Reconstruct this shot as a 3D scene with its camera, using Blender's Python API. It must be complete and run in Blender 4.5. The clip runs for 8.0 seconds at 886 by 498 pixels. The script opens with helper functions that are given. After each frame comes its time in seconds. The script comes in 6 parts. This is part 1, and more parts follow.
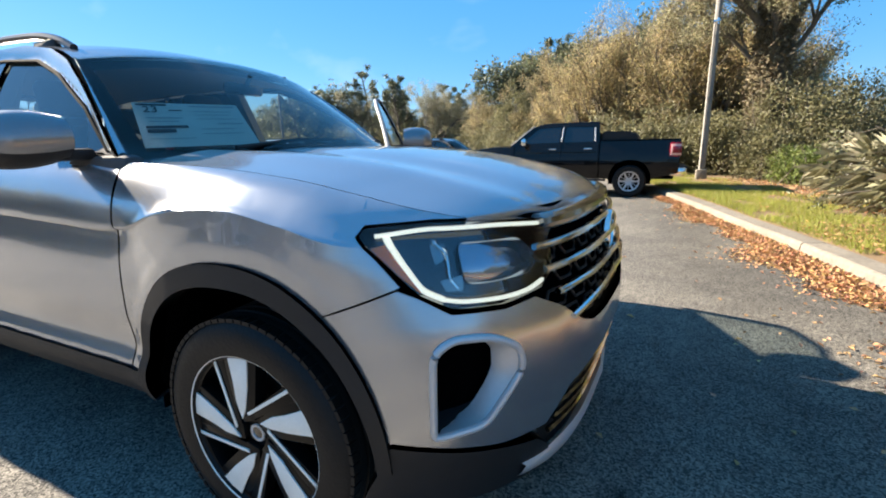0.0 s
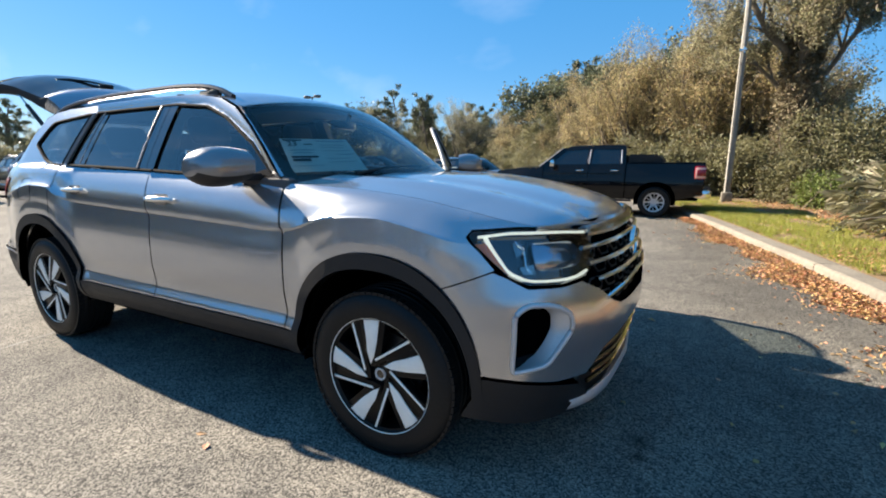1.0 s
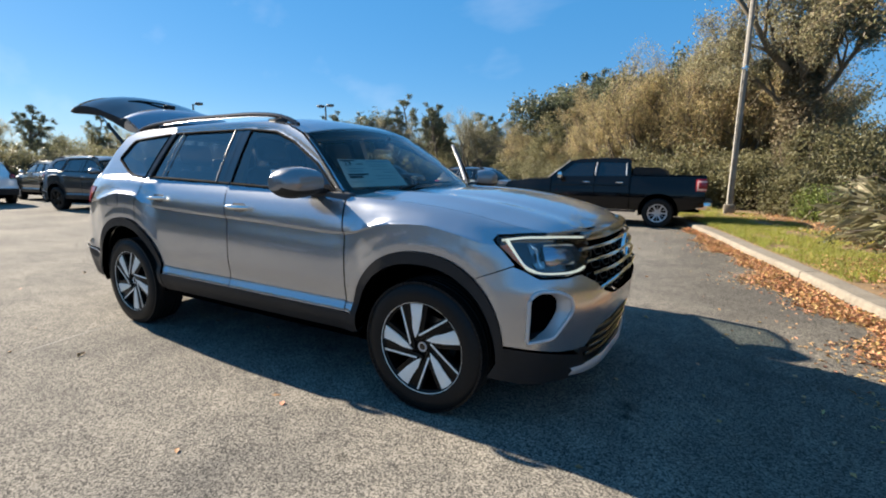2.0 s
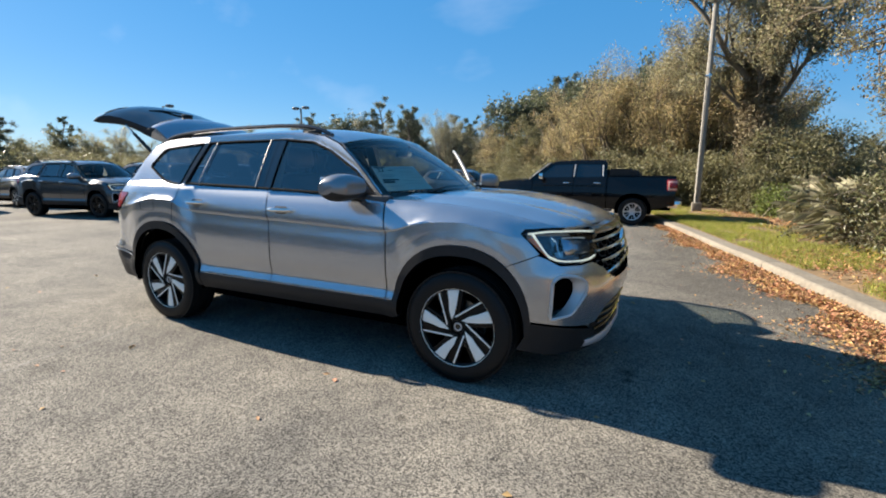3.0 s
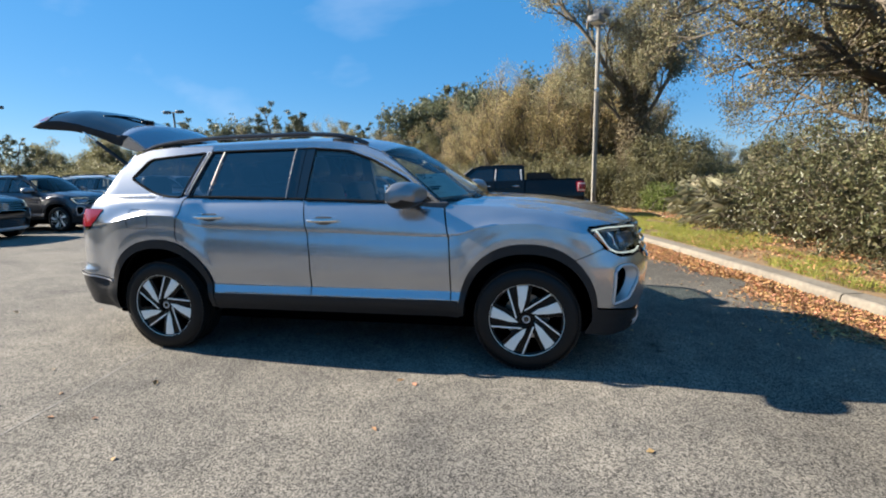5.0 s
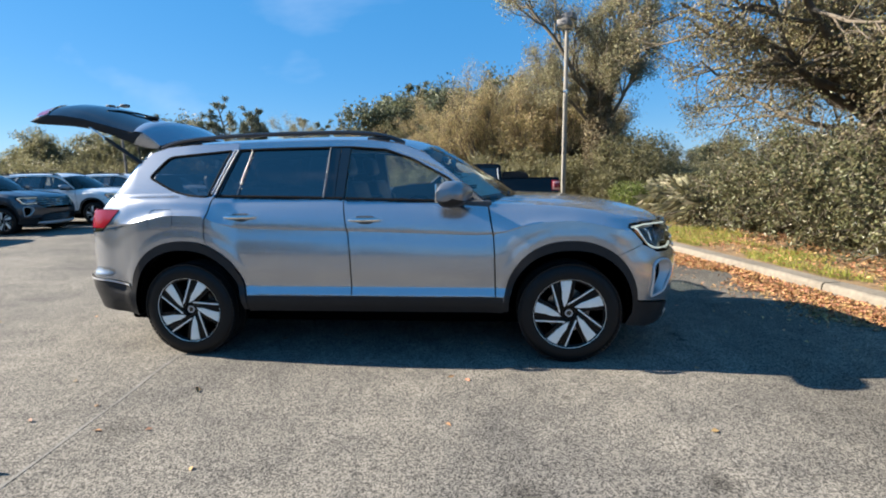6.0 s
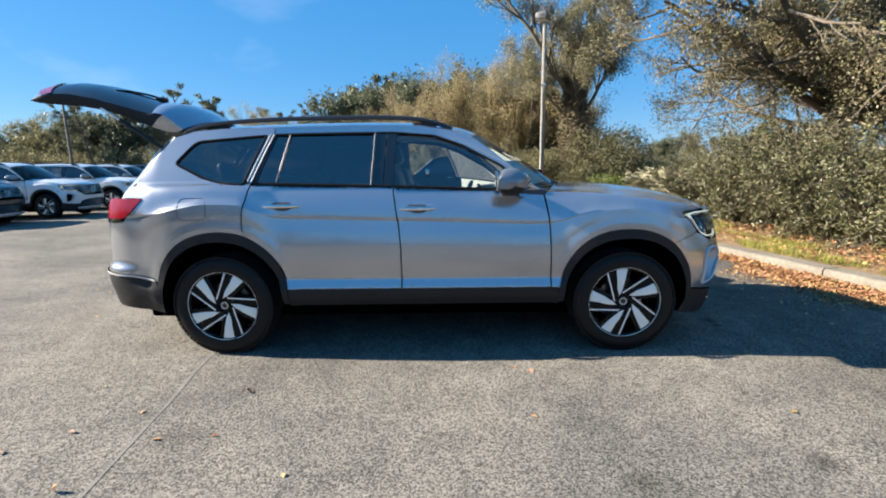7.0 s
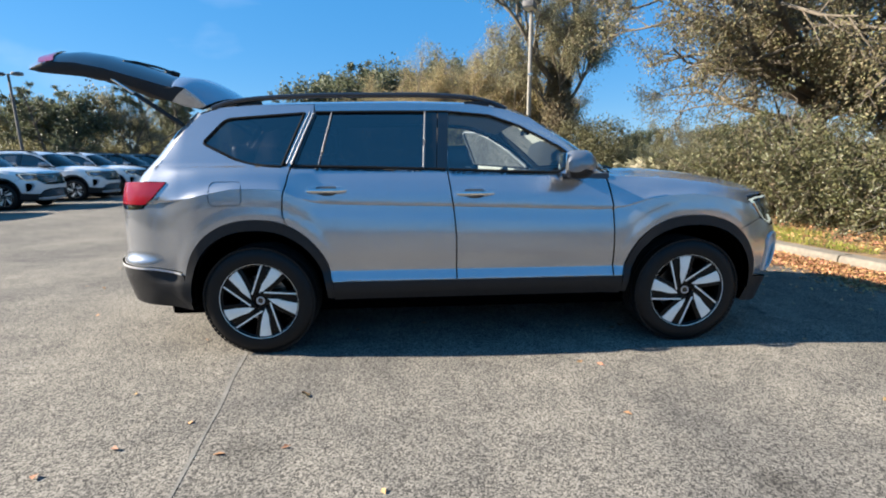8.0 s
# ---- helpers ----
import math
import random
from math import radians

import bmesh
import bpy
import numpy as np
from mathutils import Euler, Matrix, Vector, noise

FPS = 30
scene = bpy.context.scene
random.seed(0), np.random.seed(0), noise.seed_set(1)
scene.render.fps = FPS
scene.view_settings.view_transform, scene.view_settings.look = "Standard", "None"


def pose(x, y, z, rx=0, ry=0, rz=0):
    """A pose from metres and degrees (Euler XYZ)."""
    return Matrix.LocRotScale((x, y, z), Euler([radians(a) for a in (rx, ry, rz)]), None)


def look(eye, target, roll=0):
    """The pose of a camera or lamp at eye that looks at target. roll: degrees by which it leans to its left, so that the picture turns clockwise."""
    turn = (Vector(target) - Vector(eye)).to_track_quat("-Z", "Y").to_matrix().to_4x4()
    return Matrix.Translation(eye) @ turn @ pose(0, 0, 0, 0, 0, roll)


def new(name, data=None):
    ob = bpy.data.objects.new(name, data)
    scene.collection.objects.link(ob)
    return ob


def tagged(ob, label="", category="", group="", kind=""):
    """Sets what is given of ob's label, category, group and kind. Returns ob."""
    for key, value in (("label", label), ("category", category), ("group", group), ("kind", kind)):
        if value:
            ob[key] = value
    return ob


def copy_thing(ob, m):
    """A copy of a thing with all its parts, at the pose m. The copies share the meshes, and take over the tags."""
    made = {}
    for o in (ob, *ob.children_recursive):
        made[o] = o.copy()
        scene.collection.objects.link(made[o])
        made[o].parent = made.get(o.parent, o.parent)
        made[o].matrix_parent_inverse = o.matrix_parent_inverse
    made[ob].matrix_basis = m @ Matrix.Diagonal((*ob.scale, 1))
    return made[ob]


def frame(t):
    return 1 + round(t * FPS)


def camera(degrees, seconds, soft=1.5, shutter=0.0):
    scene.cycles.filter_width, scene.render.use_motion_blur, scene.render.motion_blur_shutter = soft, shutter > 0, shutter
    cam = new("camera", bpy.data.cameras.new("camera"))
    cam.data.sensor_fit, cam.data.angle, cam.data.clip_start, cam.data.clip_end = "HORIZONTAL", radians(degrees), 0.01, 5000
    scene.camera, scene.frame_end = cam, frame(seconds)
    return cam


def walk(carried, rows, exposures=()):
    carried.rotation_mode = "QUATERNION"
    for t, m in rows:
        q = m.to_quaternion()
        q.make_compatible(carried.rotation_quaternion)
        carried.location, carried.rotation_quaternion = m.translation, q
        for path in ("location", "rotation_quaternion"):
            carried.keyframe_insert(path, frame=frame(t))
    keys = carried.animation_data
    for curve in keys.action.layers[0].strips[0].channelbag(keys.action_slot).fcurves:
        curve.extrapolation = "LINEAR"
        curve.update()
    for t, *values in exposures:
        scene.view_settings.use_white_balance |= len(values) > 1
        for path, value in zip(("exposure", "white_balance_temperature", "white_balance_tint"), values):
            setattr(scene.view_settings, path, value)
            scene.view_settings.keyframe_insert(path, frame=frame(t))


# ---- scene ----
cam = camera(89.8, 8.0, soft=1.95)
PATH = [
    (0, (1.041, -1.792, 1.217), (0.2, -0.033, 0.769), -1.3),
    (0.5, (1.065, -2.074, 1.239), (0.175, -0.331, 0.831), -0.8),
    (1, (1.098, -2.413, 1.28), (0.166, -0.684, 0.902), -0.2),
    (1.5, (1.207, -2.675, 1.309), (0.245, -0.957, 0.958), 0.2),
    (1.7, (1.244, -2.774, 1.328), (0.278, -1.058, 0.979), 0.4),
    (2.8, (1.195, -3.425, 1.358), (0.296, -1.669, 1.03), 0.1),
    (3, (1.126, -3.499, 1.37), (0.265, -1.725, 1.032), -0.0),
    (3.5, (0.844, -3.634, 1.344), (0.087, -1.812, 1.015), -0.4),
    (4, (0.599, -3.83, 1.355), (-0.035, -1.96, 1.035), -0.8),
    (4.5, (0.345, -4.023, 1.386), (-0.163, -2.113, 1.074), -1.1),
    (4.7, (0.228, -4.042, 1.381), (-0.233, -2.121, 1.07), -1.2),
    (5.8, (-0.479, -4.148, 1.402), (-0.713, -2.189, 1.073), -1.2),
    (6, (-0.591, -4.198, 1.401), (-0.794, -2.235, 1.075), -1.2),
    (6.5, (-0.939, -4.215, 1.368), (-1.054, -2.247, 1.028), -1.0),
    (7, (-1.278, -4.149, 1.37), (-1.31, -2.182, 1.012), -0.9),
    (7.5, (-1.611, -4.095, 1.348), (-1.565, -2.131, 0.974), -0.8),
    (8, (-1.883, -3.925, 1.309), (-1.782, -1.967, 0.915), -0.6),
]
walk(cam, [(t, look(eye, target, roll)) for t, eye, target, roll in PATH], exposures=[(0.0, 2.13, 7150, 12), (0.5, 2.03, 7150, 12), (1.5, 1.76, 7150, 12), (3.0, 1.66, 7050, 11), (4.5, 1.66, 6900, 11), (6.0, 1.74, 6800, 11), (8.0, 1.80, 6800, 11)])

# ---- world, sun ----
SUN_WAY = Vector((1.97, -0.13, -1.0)).normalized()
world = bpy.data.worlds.new("world")
scene.world = world
world.use_nodes = True
wn, wl = world.node_tree.nodes, world.node_tree.links
wn.clear()
sky = wn.new("ShaderNodeTexSky")
sky.sky_type, sky.sun_disc = "NISHITA", False
sky.sun_elevation, sky.sun_rotation = radians(26.9), radians(-86.2)
sky.air_density, sky.dust_density, sky.ozone_density = 1.0, 0.08, 3.0
# thin high cloud streaks
tc = wn.new("ShaderNodeTexCoord")
mp = wn.new("ShaderNodeMapping")
mp.inputs["Rotation"].default_value = (0.0, 0.35, radians(-25))
mp.inputs["Scale"].default_value = (0.9, 5.0, 5.0)
cn = wn.new("ShaderNodeTexNoise")
cn.inputs["Scale"].default_value, cn.inputs["Detail"].default_value = 1.6, 5.0
cr = wn.new("ShaderNodeValToRGB")
cr.color_ramp.elements[0].position, cr.color_ramp.elements[0].color = 0.56, (0, 0, 0, 1)
cr.color_ramp.elements[1].position, cr.color_ramp.elements[1].color = 0.85, (0.16, 0.16, 0.16, 1)
mx = wn.new("ShaderNodeMix")
mx.data_type = "RGBA"
mx.inputs["B"].default_value = (9.0, 9.5, 10.5, 1)
bg = wn.new("ShaderNodeBackground")
bg.inputs["Strength"].default_value = 0.047
wo = wn.new("ShaderNodeOutputWorld")
wl.new(tc.outputs["Generated"], mp.inputs["Vector"])
wl.new(mp.outputs["Vector"], cn.inputs["Vector"])
wl.new(cn.outputs["Fac"], cr.inputs["Fac"])
wl.new(cr.outputs["Color"], mx.inputs["Factor"])
hs = wn.new("ShaderNodeHueSaturation")
hs.inputs["Saturation"].default_value = 1.25
wl.new(sky.outputs["Color"], hs.inputs["Color"])
# an even deep blue on top of the scattered light
ev = wn.new("ShaderNodeMix")
ev.data_type = "RGBA"
ev.inputs["Factor"].default_value = 0.60
ev.inputs["B"].default_value = (0.30, 2.50, 6.10, 1)
wl.new(hs.outputs["Color"], ev.inputs["A"])
wl.new(ev.outputs["Result"], mx.inputs["A"])
wl.new(mx.outputs["Result"], bg.inputs["Color"])
wl.new(bg.outputs["Background"], wo.inputs["Surface"])

sun_data = bpy.data.lights.new("sun", "SUN")
sun_data.energy, sun_data.angle, sun_data.color = 5.0, radians(0.55), (1.0, 0.93, 0.82)
sun = new("sun", sun_data)
sun.matrix_world = SUN_WAY.to_track_quat("-Z", "Y").to_matrix().to_4x4()

# ---- materials ----
def mat(name, color, rough=0.5, metal=0.0, coat=0.0, vary=0.0, scale=8.0, bump=0.0, bump_scale=60.0, spec=0.5, rand=0.0, emit=None, power=0.0):
    """A principled surface: colour broken by noise at two scales, relief, and chance from piece to piece."""
    m = bpy.data.materials.new(name)
    m.use_nodes = True
    n, l = m.node_tree.nodes, m.node_tree.links
    b = n["Principled BSDF"]
    b.inputs["Base Color"].default_value = (*color, 1)
    b.inputs["Roughness"].default_value, b.inputs["Metallic"].default_value = rough, metal
    b.inputs["Coat Weight"].default_value, b.inputs["Coat Roughness"].default_value = coat, 0.03
    b.inputs["Specular IOR Level"].default_value = spec
    if emit:
        b.inputs["Emission Color"].default_value, b.inputs["Emission Strength"].default_value = (*emit, 1), power
    co = n.new("ShaderNodeTexCoord")
    if vary:
        a, f = n.new("ShaderNodeTexNoise"), n.new("ShaderNodeTexNoise")
        for t, s in ((a, scale), (f, scale * 9)):
            t.inputs["Scale"].default_value, t.inputs["Detail"].default_value = s, 4
            l.new(co.outputs["Object"], t.inputs["Vector"])
        add = n.new("ShaderNodeMath")
        add.operation = "ADD"
        l.new(a.outputs["Fac"], add.inputs[0]), l.new(f.outputs["Fac"], add.inputs[1])
        rng = n.new("ShaderNodeMapRange")
        rng.inputs["From Min"].default_value, rng.inputs["From Max"].default_value = 0.65, 1.35
        rng.inputs["To Min"].default_value, rng.inputs["To Max"].default_value = 1 - vary, 1 + vary
        l.new(add.outputs[0], rng.inputs["Value"])
        hsv = n.new("ShaderNodeHueSaturation")
        hsv.inputs["Color"].default_value = (*color, 1)
        if rand:
            inf = n.new("ShaderNodeObjectInfo")
            geo = n.new("ShaderNodeNewGeometry")
            mul = n.new("ShaderNodeMath")
            mul.operation = "MULTIPLY"
            r2 = n.new("ShaderNodeMapRange")
            r2.inputs["To Min"].default_value, r2.inputs["To Max"].default_value = 1 - rand, 1 + rand
            l.new(geo.outputs["Random Per Island"], r2.inputs["Value"])
            l.new(r2.outputs["Result"], mul.inputs[0]), l.new(rng.outputs["Result"], mul.inputs[1])
            l.new(mul.outputs[0], hsv.inputs["Value"])
            r3 = n.new("ShaderNodeMapRange")
            r3.inputs["To Min"].default_value, r3.inputs["To Max"].default_value = 0.5 - rand * 0.06, 0.5 + rand * 0.06
            sh = n.new("ShaderNodeMath")
            sh.operation = "FRACT"
            m7 = n.new("ShaderNodeMath")
            m7.operation, m7.inputs[1].default_value = "MULTIPLY", 7.31
            l.new(geo.outputs["Random Per Island"], m7.inputs[0]), l.new(m7.outputs[0], sh.inputs[0])
            l.new(sh.outputs[0], r3.inputs["Value"]), l.new(r3.outputs["Result"], hsv.inputs["Hue"])
        else:
            l.new(rng.outputs["Result"], hsv.inputs["Value"])
        l.new(hsv.outputs["Color"], b.inputs["Base Color"])
        rr = n.new("ShaderNodeMapRange")
        rr.inputs["To Min"].default_value, rr.inputs["To Max"].default_value = max(rough - 0.08, 0.02), min(rough + 0.08, 1)
        l.new(a.outputs["Fac"], rr.inputs["Value"]), l.new(rr.outputs["Result"], b.inputs["Roughness"])
    if bump:
        t, bp = n.new("ShaderNodeTexNoise"), n.new("ShaderNodeBump")
        t.inputs["Scale"].default_value, t.inputs["Detail"].default_value = bump_scale, 3
        bp.inputs["Strength"].default_value, bp.inputs["Distance"].default_value = bump, 0.004
        l.new(co.outputs["Object"], t.inputs["Vector"]), l.new(t.outputs["Fac"], bp.inputs["Height"]), l.new(bp.outputs["Normal"], b.inputs["Normal"])
    return m


def paint(name, color, metal=0.75, rough=0.34, flake=0.5, coat=1.0, spec=0.5):
    """Metallic car paint: flakes under a clear coat with a fine film of dust."""
    m = mat(name, color, rough, metal, coat, spec=spec)
    m.node_tree.nodes["Principled BSDF"].inputs["Coat IOR"].default_value = 1.6
    n, l = m.node_tree.nodes, m.node_tree.links
    b = n["Principled BSDF"]
    co = n.new("ShaderNodeTexCoord")
    v = n.new("ShaderNodeTexVoronoi")
    v.inputs["Scale"].default_value = 900
    l.new(co.outputs["Object"], v.inputs["Vector"])
    h = n.new("ShaderNodeHueSaturation")
    h.inputs["Color"].default_value = (*color, 1)
    r = n.new("ShaderNodeMapRange")
    r.inputs["To Min"].default_value, r.inputs["To Max"].default_value = 1 - 0.18 * flake, 1 + 0.18 * flake
    sep = n.new("ShaderNodeSeparateColor")
    l.new(v.outputs["Color"], sep.inputs["Color"]), l.new(sep.outputs["Red"], r.inputs["Value"])
    l.new(r.outputs["Result"], h.inputs["Value"]), l.new(h.outputs["Color"], b.inputs["Base Color"])
    d = n.new("ShaderNodeTexNoise")
    d.inputs["Scale"].default_value, d.inputs["Detail"].default_value = 3.0, 6
    r2 = n.new("ShaderNodeMapRange")
    r2.inputs["To Min"].default_value, r2.inputs["To Max"].default_value = 0.008, 0.030
    l.new(co.outputs["Object"], d.inputs["Vector"]), l.new(d.outputs["Fac"], r2.inputs["Value"]), l.new(r2.outputs["Result"], b.inputs["Coat Roughness"])
    return m


def glass(name, tint, clear, rough=0.01, ior=1.55):
    """Thin automotive glass: part see-through with its tint, part dark, with a gloss that grows at grazing angles."""
    m = bpy.data.materials.new(name)
    m.use_nodes = True
    n, l = m.node_tree.nodes, m.node_tree.links
    n.clear()
    out, mixs, tr, gl, fr = (n.new(k) for k in ("ShaderNodeOutputMaterial", "ShaderNodeMixShader", "ShaderNodeBsdfTransparent", "ShaderNodeBsdfGlossy", "ShaderNodeFresnel"))
    tr.inputs["Color"].default_value = (tint[0] * clear, tint[1] * clear, tint[2] * clear, 1)
    gl.inputs["Roughness"].default_value = rough
    gl.inputs["Color"].default_value = (1, 1, 1, 1)
    fr.inputs["IOR"].default_value = ior
    l.new(fr.outputs["Fac"], mixs.inputs["Fac"]), l.new(tr.outputs["BSDF"], mixs.inputs[1]), l.new(gl.outputs["BSDF"], mixs.inputs[2]), l.new(mixs.outputs["Shader"], out.inputs["Surface"])
    return m


def asphalt_mat():
    m = bpy.data.materials.new("asphalt")
    m.use_nodes = True
    n, l = m.node_tree.nodes, m.node_tree.links
    b = n["Principled BSDF"]
    b.inputs["Roughness"].default_value = 0.95
    b.inputs["Specular IOR Level"].default_value = 0.08
    co = n.new("ShaderNodeTexCoord")

    def tex(kind, scale, detail=3.0):
        t = n.new(kind)
        t.inputs["Scale"].default_value = scale
        if kind == "ShaderNodeTexNoise":
            t.inputs["Detail"].default_value = detail
        l.new(co.outputs["Object"], t.inputs["Vector"])
        return t

    def ramp(src, p0, c0, p1, c1):
        r = n.new("ShaderNodeValToRGB")
        r.color_ramp.elements[0].position, r.color_ramp.elements[0].color = p0, (*c0, 1)
        r.color_ramp.elements[1].position, r.color_ramp.elements[1].color = p1, (*c1, 1)
        l.new(src, r.inputs["Fac"])
        return r.outputs["Color"]

    def mix(kind, f, a, c):
        x = n.new("ShaderNodeMix")
        x.data_type, x.blend_type = "RGBA", kind
        if isinstance(f, float):
            x.inputs["Factor"].default_value = f
        else:
            l.new(f, x.inputs["Factor"])
        l.new(a, x.inputs["A"]), l.new(c, x.inputs["B"])
        return x.outputs["Result"]

    grain = tex("ShaderNodeTexVoronoi", 140)
    sep = n.new("ShaderNodeSeparateColor")
    l.new(grain.outputs["Color"], sep.inputs["Color"])
    stones = ramp(sep.outputs["Red"], 0.14, (0.070, 0.068, 0.064), 0.98, (0.318, 0.301, 0.266))
    fine = ramp(tex("ShaderNodeTexNoise", 240, 2).outputs["Fac"], 0.3, (0.6, 0.6, 0.6), 0.72, (1.35, 1.33, 1.3))
    col = mix("MULTIPLY", 0.6, stones, fine)
    worn = ramp(tex("ShaderNodeTexNoise", 0.55, 5).outputs["Fac"], 0.35, (0.72, 0.72, 0.73), 0.7, (1.22, 1.19, 1.14))
    col = mix("MULTIPLY", 1.0, col, worn)
    mid = ramp(tex("ShaderNodeTexNoise", 4.5, 5).outputs["Fac"], 0.3, (0.85, 0.85, 0.86), 0.7, (1.12, 1.11, 1.1))
    col = mix("MULTIPLY", 1.0, col, mid)
    # oil drops and stains, few and round
    spots = tex("ShaderNodeTexVoronoi", 1.15)
    sepc = n.new("ShaderNodeSeparateColor")
    l.new(spots.outputs["Color"], sepc.inputs["Color"])
    rad = n.new("ShaderNodeMapRange")
    rad.inputs["From Min"].default_value, rad.inputs["From Max"].default_value = 0.55, 1.0
    rad.inputs["To Min"].default_value, rad.inputs["To Max"].default_value = 0.0, 0.16
    l.new(sepc.outputs["Green"], rad.inputs["Value"])
    wob = tex("ShaderNodeTexNoise", 14, 3)
    dd = n.new("ShaderNodeMath")
    dd.operation = "MULTIPLY_ADD"
    dd.inputs[1].default_value = 0.12
    l.new(wob.outputs["Fac"], dd.inputs[0]), l.new(spots.outputs["Distance"], dd.inputs[2])
    lt = n.new("ShaderNodeMath")
    lt.operation = "SUBTRACT"
    l.new(rad.outputs["Result"], lt.inputs[0]), l.new(dd.outputs[0], lt.inputs[1])
    stain = ramp(lt.outputs[0], 0.0, (1, 1, 1), 0.05, (0.55, 0.54, 0.53))
    col = mix("MULTIPLY", 0.8, col, stain)
    for sx, sy, sr, dark in ((-0.43, -2.40, 0.07, 0.6), (0.448, -2.276, 0.06, 0.5), (1.02, -0.33, 0.05, 0.45), (-2.72, -2.05, 0.10, 0.75), (1.02, -0.45, 0.025, 0.4), (-0.10, -1.52, 0.03, 0.5)):
        vd = n.new("ShaderNodeVectorMath")
        vd.operation = "DISTANCE"
        vd.inputs[1].default_value = (sx, sy, 0)
        l.new(co.outputs["Object"], vd.inputs[0])
        ds = n.new("ShaderNodeMath")
        ds.operation, ds.inputs[1].default_value = "MULTIPLY_ADD", sr * 1.6
        l.new(wob.outputs["Fac"], ds.inputs[0]), l.new(vd.outputs["Value"], ds.inputs[2])
        col = mix("MULTIPLY", 1.0, col, ramp(ds.outputs[0], sr, (dark, dark, dark), sr * 2.6, (1, 1, 1)))
    # newer, darker paving in the lane along the kerb
    xyz = n.new("ShaderNodeSeparateXYZ")
    l.new(co.outputs["Object"], xyz.inputs[0])
    lane = n.new("ShaderNodeMath")
    lane.operation, lane.inputs[1].default_value = "MULTIPLY_ADD", 0.55
    l.new(tex("ShaderNodeTexNoise", 0.8, 4).outputs["Fac"], lane.inputs[0]), l.new(xyz.outputs["X"], lane.inputs[2])
    far = n.new("ShaderNodeMapRange")
    far.inputs["From Min"].default_value, far.inputs["From Max"].default_value = 0.9, 1.9
    l.new(lane.outputs[0], far.inputs["Value"])
    col = mix("MULTIPLY", 1.0, col, ramp(far.outputs["Result"], 0.0, (1, 1, 1), 1.0, (0.76, 0.75, 0.73)))
    l.new(col, b.inputs["Base Color"])
    bp = n.new("ShaderNodeBump")
    bp.inputs["Strength"].default_value, bp.inputs["Distance"].default_value = 0.42, 0.006
    l.new(sep.outputs["Red"], bp.inputs["Height"])
    bp2 = n.new("ShaderNodeBump")
    bp2.inputs["Strength"].default_value, bp2.inputs["Distance"].default_value = 0.3, 0.02
    l.new(tex("ShaderNodeTexNoise", 9, 4).outputs["Fac"], bp2.inputs["Height"]), l.new(bp.outputs["Normal"], bp2.inputs["Normal"])
    l.new(bp2.outputs["Normal"], b.inputs["Normal"])
    return m


def leaf_mat(name, color, rand=0.5, trans=0.35, rough=0.5):
    """Foliage: leaf by leaf colour, light that passes through, a waxy gloss."""
    m = mat(name, color, rough, vary=0.2, scale=0.7, rand=rand, spec=0.4)
    n, l = m.node_tree.nodes, m.node_tree.links
    b = n["Principled BSDF"]
    t, x, o = n.new("ShaderNodeBsdfTranslucent"), n.new("ShaderNodeMixShader"), n["Material Output"]
    src = b.inputs["Base Color"].links[0].from_socket
    l.new(src, t.inputs["Color"])
    x.inputs["Fac"].default_value = trans
    l.new(b.outputs["BSDF"], x.inputs[1]), l.new(t.outputs["BSDF"], x.inputs[2]), l.new(x.outputs["Shader"], o.inputs["Surface"])
    return m


SILVER = paint("silver_metallic_paint", (0.432, 0.450, 0.486), 0.84, 0.25, spec=0.0)
MIRRORCAP = paint("mirror_cap_paint", (0.235, 0.24, 0.255), 0.70, 0.34, spec=0.0)
BLACKPLASTIC = mat("black_grained_plastic", (0.016, 0.016, 0.0175), 0.50, spec=0.30, vary=0.15, scale=5, bump=0.25, bump_scale=500)
# near-black, so the deep shade of recesses and gaps sits in the colour
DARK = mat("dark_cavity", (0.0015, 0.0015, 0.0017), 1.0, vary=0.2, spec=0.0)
PIANO = mat("gloss_black", (0.008, 0.008, 0.009), 0.08, coat=1.0)
CHROME = mat("bright_chrome", (0.82, 0.80, 0.76), 0.09, 1.0, vary=0.05)
STRIP = mat("window_strip_satin", (0.20, 0.20, 0.21), 0.50, 0.2, vary=0.05)
SATIN = mat("satin_silver", (0.58, 0.58, 0.59), 0.36, 0.35, vary=0.05)
MACHINED = mat("machined_alloy", (0.92, 0.90, 0.84), 0.42, 0.12, vary=0.06, scale=20)
WHEELBLACK = mat("wheel_gloss_black", (0.003, 0.003, 0.0035), 0.30, coat=0.0, spec=0.2)
RUBBER = mat("tyre_rubber", (0.008, 0.008, 0.0085), 0.50, spec=0.24, vary=0.25, scale=6, bump=0.3, bump_scale=120)
SEALRUBBER = mat("window_seal_rubber", (0.012, 0.012, 0.012), 0.9, spec=0.05, vary=0.1)
BRAKE = mat("brake_steel", (0.35, 0.34, 0.33), 0.35, 1.0, vary=0.2)
GLASS_CLEAR = glass("clear_windscreen_glass", (0.80, 0.92, 0.88), 0.64, ior=1.36)
GLASS_FRONT = glass("front_door_glass", (0.72, 0.84, 0.84), 0.70, ior=2.0)
GLASS_DARK = glass("privacy_glass", (0.48, 0.52, 0.58), 0.24, ior=2.2)
LENS = glass("lamp_cover", (0.95, 0.97, 1.0), 0.95)
REDLAMP = mat("red_lamp_lens", (0.23, 0.006, 0.016), 0.16, coat=0.3, vary=0.1, scale=20)
AMBER = mat("amber_lamp", (0.90, 0.22, 0.03), 0.15, coat=0.7)
